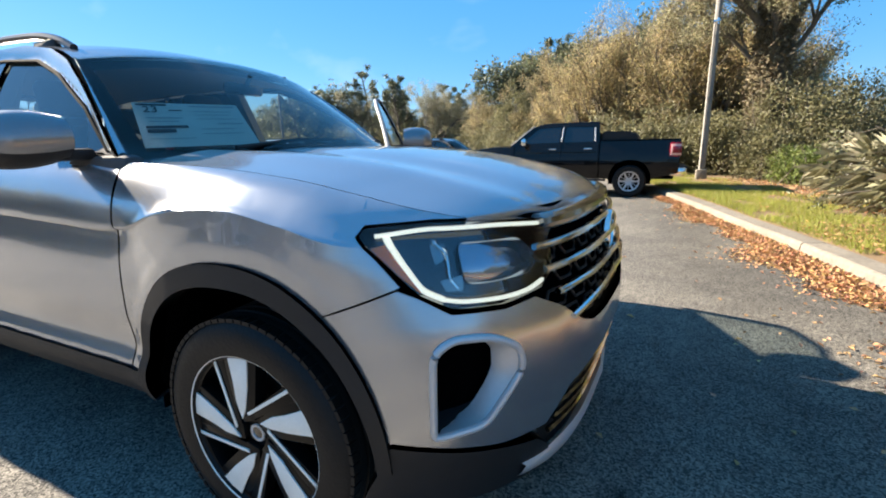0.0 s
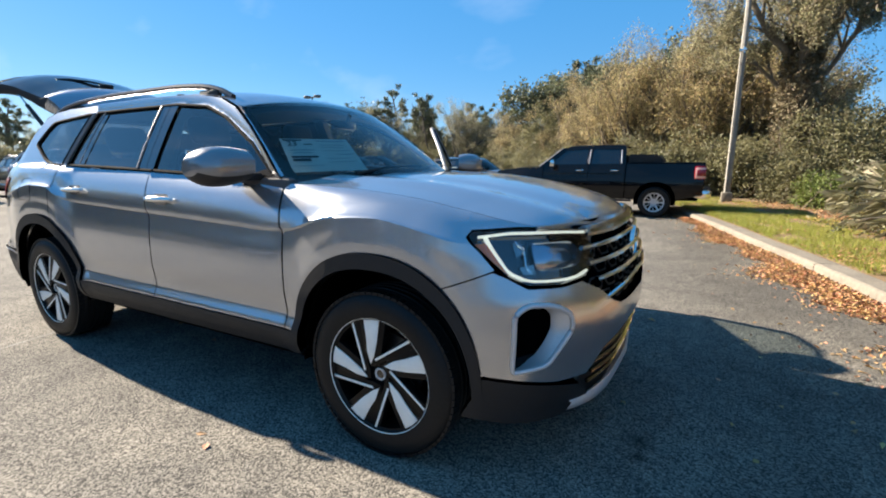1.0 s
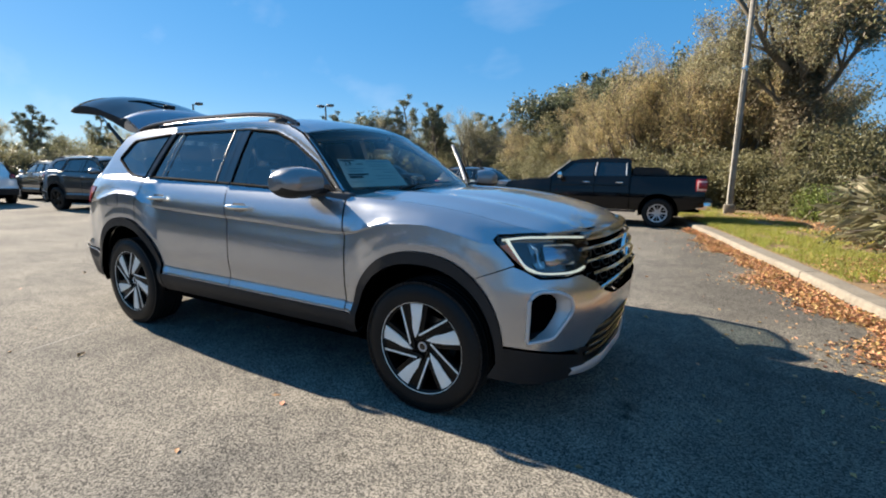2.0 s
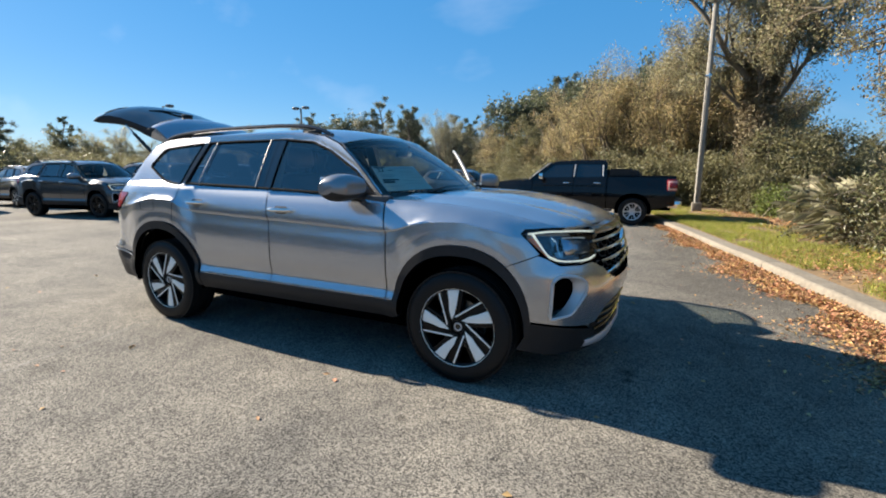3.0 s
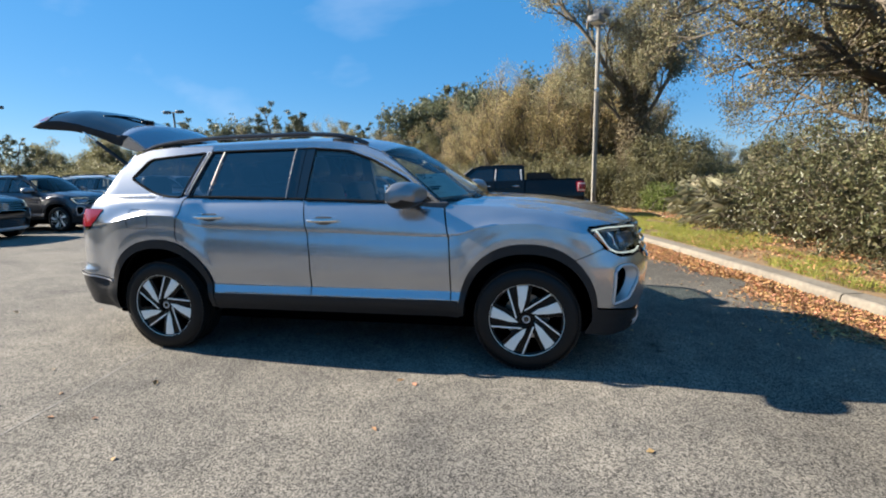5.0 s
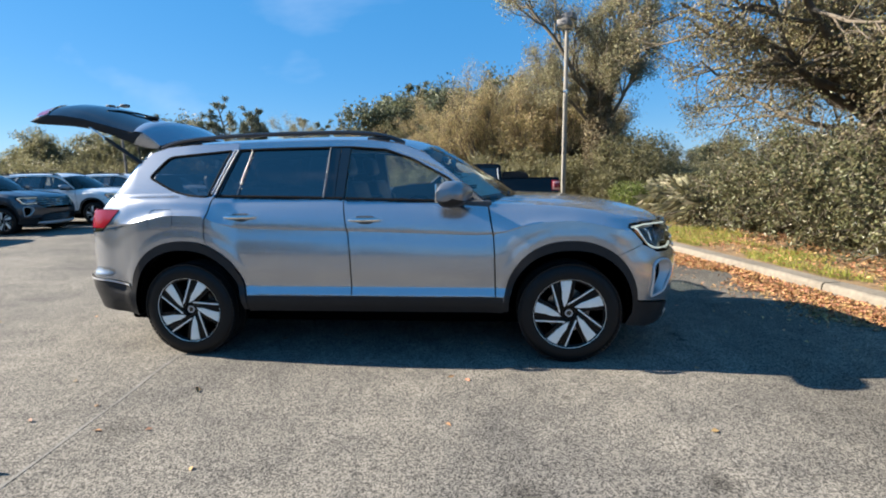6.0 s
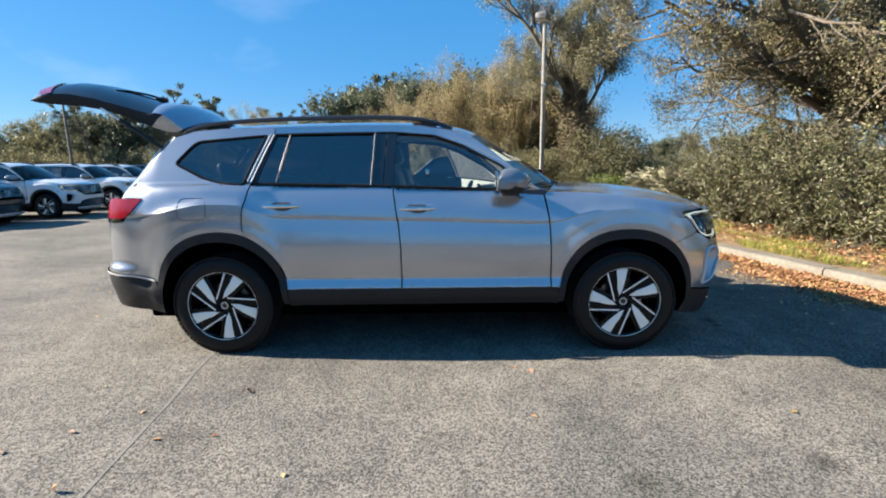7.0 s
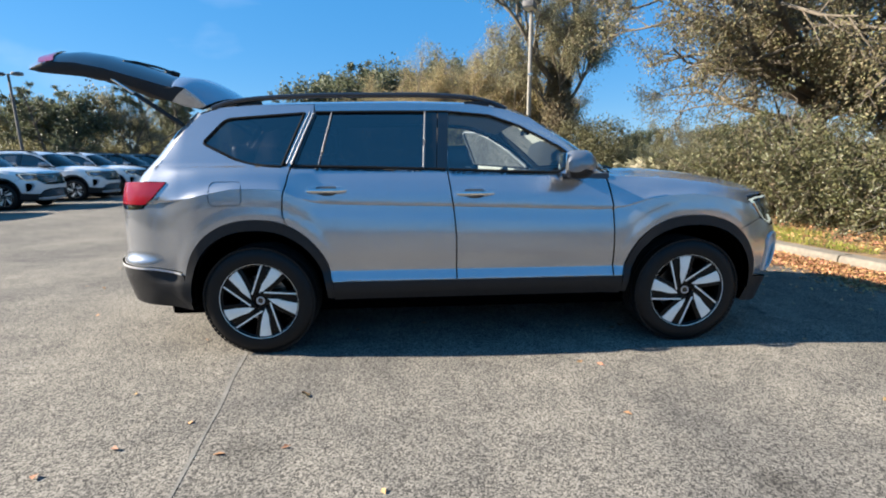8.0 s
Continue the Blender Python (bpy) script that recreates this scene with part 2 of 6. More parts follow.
SMOKED = mat("smoked_chrome", (0.30, 0.29, 0.28), 0.10, 1.0, vary=0.05)
PROJGLASS = mat("projector_glass", (0.34, 0.37, 0.42), 0.03, 0.9)
LED = mat("daytime_led", (0.55, 0.60, 0.52), 0.3, emit=(0.90, 1.0, 0.90), power=0.20)
MIRROR = mat("mirror_glass", (0.85, 0.87, 0.88), 0.02, 1.0)
TRIMGREY = mat("interior_grey", (0.055, 0.056, 0.060), 0.7, vary=0.15, scale=6, bump=0.15, bump_scale=300)
TRIMPALE = mat("interior_pale", (0.32, 0.31, 0.28), 0.7, vary=0.1, scale=6)
SEATCLOTH = mat("seat_leatherette", (0.040, 0.041, 0.045), 0.5, vary=0.2, scale=10, bump=0.2, bump_scale=200)
HEADLINER = mat("headliner_cloth", (0.22, 0.215, 0.20), 0.9, vary=0.1, scale=20)
PAPER = mat("sticker_paper", (0.84, 0.90, 0.86), 0.7, vary=0.05, scale=10)
INK = mat("print_ink", (0.05, 0.06, 0.07), 0.7)
INKBLUE = mat("print_ink_blue", (0.45, 0.56, 0.58), 0.7)
ASPHALT = asphalt_mat()

# ---- mesh helpers ----
from mathutils.geometry import delaunay_2d_cdt


def curve(*pts):
    """A smooth function through points, without overshoot."""
    xs, ys = np.array([p[0] for p in pts], float), np.array([p[1] for p in pts], float)
    h = np.diff(xs)
    d = np.diff(ys) / h
    m = np.zeros(len(xs))
    for i in range(1, len(xs) - 1):
        if d[i - 1] * d[i] > 0:
            w1, w2 = 2 * h[i] + h[i - 1], h[i] + 2 * h[i - 1]
            m[i] = (w1 + w2) / (w1 / d[i - 1] + w2 / d[i])
    m[0], m[-1] = d[0], d[-1]

    def f(x):
        x = np.clip(np.asarray(x, float), xs[0], xs[-1])
        i = np.clip(np.searchsorted(xs, x) - 1, 0, len(h) - 1)
        t = (x - xs[i]) / h[i]
        return (2 * t ** 3 - 3 * t ** 2 + 1) * ys[i] + (t ** 3 - 2 * t ** 2 + t) * h[i] * m[i] + (3 * t ** 2 - 2 * t ** 3) * ys[i + 1] + (t ** 3 - t ** 2) * h[i] * m[i + 1]
    return f


def step(a, b, x):
    t = np.clip((np.asarray(x, float) - a) / (b - a), 0, 1)
    return t * t * (3 - 2 * t)


def mesh_ob(name, verts, faces, material, parent=None, label="", smooth=True, normals=None):
    me = bpy.data.meshes.new(name)
    me.from_pydata([tuple(map(float, v)) for v in verts], [], [tuple(map(int, f)) for f in faces])
    if smooth:
        me.polygons.foreach_set("use_smooth", [True] * len(me.polygons))
    if normals is not None:
        me.normals_split_custom_set_from_vertices([tuple(map(float, v)) for v in normals])
    for mm in (material if isinstance(material, (list, tuple)) else [material]):
        me.materials.append(mm)
    ob = new(name, me)
    if parent is not None:
        ob.parent = parent
    return tagged(ob, label)


def part(name, bm, material, parent=None, label="", smooth=True):
    me = bpy.data.meshes.new(name)
    bmesh.ops.recalc_face_normals(bm, faces=bm.faces)
    bm.to_mesh(me)
    bm.free()
    if smooth:
        me.polygons.foreach_set("use_smooth", [True] * len(me.polygons))
        me.set_sharp_from_angle(angle=radians(35))
    for mm in (material if isinstance(material, (list, tuple)) else [material]):
        me.materials.append(mm)
    ob = new(name, me)
    if parent is not None:
        ob.parent = parent
    return tagged(ob, label)


def box(bm, lo, hi, bevel=0.0, seg=2, m=None, slope=None):
    """A rounded box from corner to corner."""
    r = bmesh.ops.create_cube(bm, size=1.0)
    vs = r["verts"]
    c = [(a + b) / 2 for a, b in zip(lo, hi)]
    s = [b - a for a, b in zip(lo, hi)]
    for v in vs:
        v.co = Vector((c[0] + v.co.x * s[0], c[1] + v.co.y * s[1], c[2] + v.co.z * s[2]))
    if bevel:
        es = list({e for v in vs for e in v.link_edges})
        r2 = bmesh.ops.bevel(bm, geom=es, offset=bevel, segments=seg, affect="EDGES", profile=0.5)
        vs = list({v for f in r2["faces"] for v in f.verts} | {v for v in vs if v.is_valid})
    if m is not None:
        bmesh.ops.transform(bm, matrix=m, verts=vs)
    return vs


def tube(bm, pts, rad, sides=8, cap=True, flat=1.0):
    """A tube along points; rad a number or one a point."""
    pts = [Vector(p) for p in pts]
    rings = []
    for i, p in enumerate(pts):
        d = (pts[min(i + 1, len(pts) - 1)] - pts[max(i - 1, 0)]).normalized()
        up = Vector((0, 0, 1)) if abs(d.z) < 0.9 else Vector((0, 1, 0))
        a = d.cross(up).normalized()
        b = a.cross(d)
        r = rad[i] if isinstance(rad, (list, tuple)) else rad
        rings.append([bm.verts.new(p + a * math.cos(2 * math.pi * k / sides) * r + b * math.sin(2 * math.pi * k / sides) * r * flat) for k in range(sides)])
    for r0, r1 in zip(rings, rings[1:]):
        for k in range(sides):
            bm.faces.new((r0[k], r0[(k + 1) % sides], r1[(k + 1) % sides], r1[k]))
    if cap:
        bm.faces.new(rings[0][::-1]), bm.faces.new(rings[-1])


def spin(bm, prof, seg=48, axis="y", centre=(0, 0, 0)):
    """A ring turned round the y axis (or z) from a closed profile of (radius, along)."""
    rings = []
    c = Vector(centre)
    for k in range(seg):
        a = 2 * math.pi * k / seg
        ca, sa = math.cos(a), math.sin(a)
        rings.append([bm.verts.new(c + (Vector((r * ca, y, r * sa)) if axis == "y" else Vector((r * ca, r * sa, y)))) for r, y in prof])
    n = len(prof)
    for k in range(seg):
        a, b = rings[k], rings[(k + 1) % seg]
        for i in range(n - 1):
            bm.faces.new((a[i], a[i + 1], b[i + 1], b[i]))


def prism(bm, pts, y0, y1, bevel=0.0):
    """A plate: an outline in x and z, extruded from y0 to y1."""
    a = [bm.verts.new((x, y0, z)) for x, z in pts]
    b = [bm.verts.new((x, y1, z)) for x, z in pts]
    n = len(pts)
    fs = [bm.faces.new(a), bm.faces.new(b[::-1])]
    for i in range(n):
        fs.append(bm.faces.new((a[i], b[i], b[(i + 1) % n], a[(i + 1) % n])))
    if bevel:
        bmesh.ops.recalc_face_normals(bm, faces=fs)
        es = list({e for f in fs[:2] for e in f.edges})
        bmesh.ops.bevel(bm, geom=es, offset=bevel, segments=2, affect="EDGES", profile=0.5)


def grid_ob(name, rows, material, parent=None, label="", closed=False):
    """A sheet through rows of points, all of one length."""
    n = len(rows[0])
    vs = [p for r in rows for p in r]
    fs = [(i * n + k, i * n + k + 1, (i + 1) * n + k + 1, (i + 1) * n + k) for i in range(len(rows) - 1) for k in range(n - 1)]
    return mesh_ob(name, vs, fs, material, parent, label)


def inside(poly, pts):
    poly, pts = np.asarray(poly, float), np.asarray(pts, float)
    x, y = pts[:, 0], pts[:, 1]
    hit = np.zeros(len(pts), bool)
    for (x0, y0), (x1, y1) in zip(poly, np.roll(poly, -1, 0)):
        c = (y0 > y) != (y1 > y)
        with np.errstate(divide="ignore", invalid="ignore"):
            hit ^= c & (x < (x1 - x0) * (y - y0) / (y1 - y0) + x0)
    return hit


def resample(poly, d, closed=True):
    poly = [np.array(p, float) for p in poly]
    out = []
    for a, b in zip(poly, poly[1:] + (poly[:1] if closed else [])):
        k = max(1, int(np.ceil(np.linalg.norm(b - a) / d)))
        out += [a + (b - a) * i / k for i in range(k)]
    if not closed:
        out.append(poly[-1])
    return np.array(out)


def rounded(poly, r, n=5):
    """An outline with its corners rounded; r one for all, or one a corner."""
    out = []
    m = len(poly)
    for i, p in enumerate(poly):
        rr = r[i] if isinstance(r, (list, tuple)) else r
        p, a, b = np.array(p, float), np.array(poly[i - 1], float), np.array(poly[(i + 1) % m], float)
        if rr <= 0:
            out.append(tuple(p))
            continue
        la, lb = np.linalg.norm(a - p), np.linalg.norm(b - p)
        q = min(rr, la * 0.48, lb * 0.48)
        s, e = p + (a - p) / la * q, p + (b - p) / lb * q
        for k in range(n + 1):
            t = k / n
            out.append(tuple((1 - t) ** 2 * s + 2 * t * (1 - t) * p + t * t * e))
    return out


def panel(name, outline, fmap, material, parent, label="", holes=(), features=(), grid=0.03, thick=0.012, mirror=False):
    """A pressed sheet: an outline in two parameters, meshed finely, laid on a surface, its rim turned in."""
    loops = [resample(o, grid * 0.8) for o in (outline, *holes)]
    verts, edges = [], []
    for lp in loops:
        k0, n = len(verts), len(lp)
        verts += list(lp)
        edges += [(k0 + i, k0 + (i + 1) % n) for i in range(n)]
    rim = len(verts)
    border = np.array(verts)
    feats = []
    for ft in features:
        q = resample(ft, grid * 0.7, closed=False)
        ok = inside(loops[0], q)
        for h in loops[1:]:
            ok &= ~inside(h, q)
        ok &= np.min(np.linalg.norm(q[:, None] - border[None], axis=2), axis=1) > grid * 0.3
        last = None
        for p, o in zip(q, ok):
            if o:
                verts.append(p)
                feats.append(p)
                if last is not None:
                    edges.append((last, len(verts) - 1))
                last = len(verts) - 1
            else:
                last = None
    lo, hi = loops[0].min(0), loops[0].max(0)
    gx, gz = np.meshgrid(np.arange(lo[0], hi[0], grid), np.arange(lo[1], hi[1], grid))
    q = np.stack([gx.ravel(), gz.ravel()], 1)
    ok = inside(loops[0], q)
    for h in loops[1:]:
        ok &= ~inside(h, q)
    q = q[ok]
    near = np.array(verts)
    keep = np.ones(len(q), bool)
    for i in range(0, len(q), 400):
        keep[i:i + 400] = np.min(np.linalg.norm(q[i:i + 400, None] - near[None], axis=2), axis=1) > grid * 0.5
    verts += list(q[keep])
    vo, _, fo, ov, _, _ = delaunay_2d_cdt([Vector(v) for v in verts], edges, [], 0, 1e-6)
    P = np.array([tuple(v) for v in vo])
    F = np.array([tuple(f) for f in fo if len(f) == 3])
    c = P[F].mean(1)
    ok = inside(loops[0], c)
    for h in loops[1:]:
        ok &= ~inside(h, c)
    F = F[ok]
    e = 0.0012
    X = fmap(P[:, 0], P[:, 1])
    N = np.cross(fmap(P[:, 0] + e, P[:, 1]) - fmap(P[:, 0] - e, P[:, 1]), fmap(P[:, 0], P[:, 1] + e) - fmap(P[:, 0], P[:, 1] - e))
    N /= np.linalg.norm(N, axis=1)[:, None] + 1e-12
    a, b, d = X[F[:, 0]], X[F[:, 1]], X[F[:, 2]]
    turned = np.sum(np.cross(b - a, d - a) * N[F[:, 0]], axis=1) < 0
    F[turned] = F[turned][:, ::-1]
    # turned-in rim
    V, NN, FF = [*X], [*N], [*F]
    back = {}
    for i, o in enumerate(ov):
        for k in o:
            back[k] = i
    k0 = 0
    for lp in loops:
        n = len(lp)
        idx = [back[k0 + i] for i in range(n)]
        base = len(V)
        for i in range(n):
            j = idx[i]
            t = X[idx[(i + 1) % n]] - X[idx[i - 1]]
            out = np.cross(t, N[j])
            out /= np.linalg.norm(out) + 1e-12
            V += [X[j], X[j] - N[j] * thick]
            NN += [out, out]
        for i in range(n):
            i2 = (i + 1) % n
            FF.append((base + 2 * i, base + 2 * i2, base + 2 * i2 + 1, base + 2 * i + 1))
        k0 += n
    V, NN = np.array(V), np.array(NN)
    if mirror:
        V, NN = V * (1, -1, 1), NN * (1, -1, 1)
        FF = [tuple(f)[::-1] for f in FF]
    return mesh_ob(name, V, FF, material, parent, label, normals=NN)

# ---- the silver suv: x forward from the front axle, right side at negative y ----
PLAN = [(-4.10, 0), (-4.085, 0.3), (-4.03, 0.6), (-3.95, 0.78), (-3.83, 0.91), (-3.65, 0.975), (-3.45, 0.995), (-3.0, 1.0), (-2.0, 1.0), (-1.0, 1.0), (0.0, 1.0), (0.25, 0.998),
        (0.4, 0.985), (0.5, 0.962), (0.6, 0.92), (0.7, 0.845), (0.78, 0.75), (0.86, 0.60), (0.92, 0.35), (0.945, 0)]
_u = [0.0]
for _a, _b in zip(PLAN, PLAN[1:]):
    _u.append(_u[-1] + math.dist(_a, _b))
_s = -2.0 - _u[8]
PU = [v + _s for v in _u]
plan_x, plan_y = curve(*[(u, p[0]) for u, p in zip(PU, PLAN)]), curve(*[(u, p[1]) for u, p in zip(PU, PLAN)])
U_FRONT, U_REAR = PU[-1], PU[0]


crease = curve((-4.8, 1.05), (-3.62, 1.052), (-3.44, 1.066), (-3.25, 1.108), (-3.05, 1.138), (-2.80, 1.130), (-2.67, 1.075), (-2.54, 1.034), (-2.3, 1.022), (-1.6, 1.000), (-0.9, 0.974), (-0.66, 0.966), (-0.50, 0.978),
               (-0.34, 1.025), (-0.18, 1.058), (0.0, 1.066), (0.2, 1.035), (0.42, 0.99), (2.0, 0.98))
beltline = curve((-4.8, 1.29), (-3.05, 1.288), (-2.68, 1.268), (-1.68, 1.234), (-0.9, 1.203), (-0.6, 1.193), (-0.2, 1.178), (0.1, 1.150), (0.4, 1.100), (0.62, 1.064), (0.80, 1.040), (2.0, 1.02))
y_belt = curve((-4.8, 0.86), (-3.2, 0.875), (-2.6, 0.885), (-1.0, 0.885), (-0.6, 0.868), (-0.2, 0.852), (0.3, 0.845), (0.6, 0.86), (0.9, 0.9), (2.0, 0.95))
door_low = curve((-0.6, 0.860), (-0.3, 0.926), (-0.05, 0.984), (0.0, 0.984), (0.16, 0.957), (0.42, 0.970), (0.60, 0.968), (0.80, 0.958), (0.94, 0.945), (1.0, 0.9405))
door_up = curve((0.0, 0.9405), (0.045, 0.9570), (0.30, 0.950), (0.65, 0.926), (1.0, 0.885))
flare_low = curve((-0.6, 0.985), (0.0, 0.996), (0.5, 0.998), (0.86, 0.997), (1.0, 0.990))
flare_up = curve((0.0, 0.990), (0.14, 0.970), (0.30, 0.958), (0.70, 0.938), (0.88, 0.920), (1.0, 0.885))
nose_off = curve((0.24, -0.075), (0.34, -0.05), (0.45, -0.022), (0.55, -0.004), (0.66, 0.004), (0.74, 0.0), (0.84, -0.022), (0.95, -0.055), (1.05, -0.10), (1.15, -0.16))
tail_off = curve((0.3, -0.06), (0.42, -0.03), (0.60, 0.0), (0.64, 0.0), (0.72, -0.03), (0.9, -0.035), (1.06, -0.05), (1.2, -0.085), (1.35, -0.17), (1.7, -0.45))


def arch_lip(u, z):
    """The raised lip of the body round the wheel openings."""
    k = 9.0
    for cx, a, b in ((0.0, 0.478, 0.530), (-2.965, 0.482, 0.545)):
        k = np.minimum(k, ((np.abs(u - cx) / a) ** 2.25 + (np.maximum(z - 0.385, 0) / b) ** 2.25) ** (1 / 2.25))
    return 0.006 * (1 - step(1.06, 1.20, k))


def skin(u, z, out=0.0):
    """A point of the body's outer skin on the right side, from the girth and the height."""
    u, z = np.asarray(u, float), np.asarray(z, float)
    px, py = plan_x(u), plan_y(u)
    e = 0.004
    tx, ty = plan_x(u + e) - plan_x(u - e), plan_y(u + e) - plan_y(u - e)
    ln = np.hypot(tx, ty)
    nx, ny = -ty / ln, tx / ln
    zc, zt, yt = crease(u), beltline(u), y_belt(u)
    fl = step(-0.62, -0.14, u) * (1 - step(0.55, 0.85, u)) + step(-2.52, -2.72, u) * (1 - step(-3.30, -3.62, u))
    s = (z - 0.5) / (zc - 0.5)
    s2 = np.clip((z - zc) / (zt - zc), 0, 1)
    low = door_low(np.minimum(s, 1)) * (1 - fl) + flare_low(np.minimum(s, 1)) * fl
    up = door_up(s2) * (1 - fl) + flare_up(s2) * fl
    up = up + (yt - 0.885) * s2 ** 1.5
    h = np.maximum(z - zt, 0)
    green = yt - 0.012 - h * 0.40 - h * h * 0.20
    y = np.where(z < zc, low, np.where(z < zt, up, green)) - 1.0
    wf, wr = step(0.30, 0.62, u), step(-3.45, -3.80, u)
    off = y * (1 - wf) * (1 - wr) + nose_off(z) * wf + tail_off(z) * wr + arch_lip(u, z) * (1 - wf) * (1 - wr) + out
    return np.stack([px + nx * off, -(py + ny * off), z + 0 * u], -1)


def skin_out(d):
    return lambda u, z: skin(u, z, d)


def arch(cx, cz, a, b, a0, a1, n=28, k=2.25):
    """Points along a wheel arch, from angle a0 to a1."""
    out = []
    for i in range(n + 1):
        t = radians(a0 + (a1 - a0) * i / n)
        c, s = math.cos(t), math.sin(t)
        out.append((cx + a * math.copysign(abs(c) ** (2 / k), c), cz + b * math.copysign(abs(s) ** (2 / k), s)))
    return out


def line_of(f, x0, x1, n=40, dz=0.0):
    return [(x0 + (x1 - x0) * i / n, float(f(x0 + (x1 - x0) * i / n)) + dz) for i in range(n + 1)]


cant_low = curve((-2.6, 1.642), (-1.8, 1.645), (-1.385, 1.616), (-1.172, 1.541), (-0.895, 1.392), (-0.70, 1.222), (-0.60, 1.14))


def skin_cant(u, z):
    """The rounded rail over the side windows: upright at the glass, turning in to the roof."""
    h = np.maximum(np.asarray(z, float) - cant_low(np.asarray(u, float)), 0)
    return skin(u, z, 0.040 * np.tanh(h * 0.50 / 0.040))


CREASES = [line_of(crease, -3.6, 0.42, 150, d) for d in (-0.002, 0.0005, 0.0100, 0.0125)] + [[(-2.5, 0.505), (-0.5, 0.505)], [(-2.5, 0.585), (-0.5, 0.575)]]
CREASES += [arch(cx, 0.385, a * k, b * k, 4, 176, 60) for cx, a, b in ((0.0, 0.478, 0.530), (-2.965, 0.482, 0.545)) for k in (1.06, 1.13, 1.20)]
suv = new("suv")
tagged(suv, "silver grey metallic suv with raised tailgate and open driver door", "car")

# arch outlines
AF = lambda a0, a1: arch(0.0, 0.385, 0.478, 0.530, a0, a1)
AR = lambda a0, a1: arch(-2.965, 0.385, 0.482, 0.545, a0, a1)
HEAD_OUT = [(0.425, 1.028), (0.62, 1.040), (0.90, 1.030), (1.02, 1.022), (1.055, 1.002), (1.00, 0.985), (0.985, 0.90), (0.93, 0.855), (0.80, 0.835), (0.66, 0.838), (0.57, 0.875), (0.47, 0.965), (0.415, 1.012)]
HOLE_HEAD = rounded(HEAD_OUT, 0.012, 3)

fender = [(-0.535, 0.505), (-0.54, 0.80), (-0.548, 0.95), (-0.585, 1.188)] + line_of(beltline, -0.56, 0.72, 40, -0.004) + [(0.62, 1.046), (0.425, 1.036), (0.405, 1.010), (0.46, 0.962), (0.525, 0.893)] + AF(52, 174)
door_f = [(-0.545, 0.50), (-0.55, 0.80), (-0.558, 0.95), (-0.60, 1.190)] + line_of(beltline, -0.62, -1.678, 30) + [(-1.685, 1.232), (-1.645, 0.96), (-1.632, 0.80), (-1.632, 0.50)]
door_r = [(-1.642, 0.50), (-1.642, 0.80), (-1.655, 0.96), (-1.695, 1.236)] + line_of(beltline, -1.71, -2.70, 30) + [(-2.722, 1.262), (-2.765, 1.08), (-2.772, 0.97), (-2.755, 0.905)] + AR(66, 14)[:-1] + [(-2.475, 0.50)]
QG = rounded([(-3.325, 1.432), (-3.185, 1.592), (-2.655, 1.632), (-2.792, 1.272), (-3.03, 1.290)], [0.03, 0.05, 0.012, 0.012, 0.12], 6)
quarter = [(-2.764, 0.915), (-2.782, 0.97), (-2.775, 1.08), (-2.732, 1.262), (-2.738, 1.272), (-2.60, 1.640), (-2.60, 1.692), (-3.0, 1.688), (-3.22, 1.672), (-3.36, 1.628), (-3.47, 1.50), (-3.585, 1.34), (-3.69, 1.22), (-3.72, 1.190),
           (-3.525, 1.186), (-3.62, 1.085), (-3.70, 1.018), (-3.80, 1.004), (-4.05, 1.004), (U_REAR, 1.004), (U_REAR, 0.665), (-3.90, 0.628), (-3.65, 0.612), (-3.452, 0.576)] + AR(164, 66)
quarter_glass_hole = QG

WIND_F = rounded([(-0.72, 1.213), (-0.905, 1.382), (-1.175, 1.530), (-1.385, 1.605), (-1.68, 1.632), (-1.705, 1.245)], [0.02, 0.05, 0.06, 0.1, 0.015, 0.012], 6)
WIND_R = rounded([(-1.835, 1.250), (-1.815, 1.632), (-2.575, 1.630), (-2.712, 1.278)], 0.012, 3)
CANT = [(-0.60, 1.20), (-0.655, 1.232), (-0.80, 1.362), (-0.95, 1.485), (-1.10, 1.588), (-1.26, 1.650), (-1.5, 1.690), (-2.0, 1.702), (-2.59, 1.696), (-2.59, 1.642), (-1.8, 1.645), (-1.385, 1.616), (-1.172, 1.541), (-0.895, 1.392), (-0.70, 1.222)]

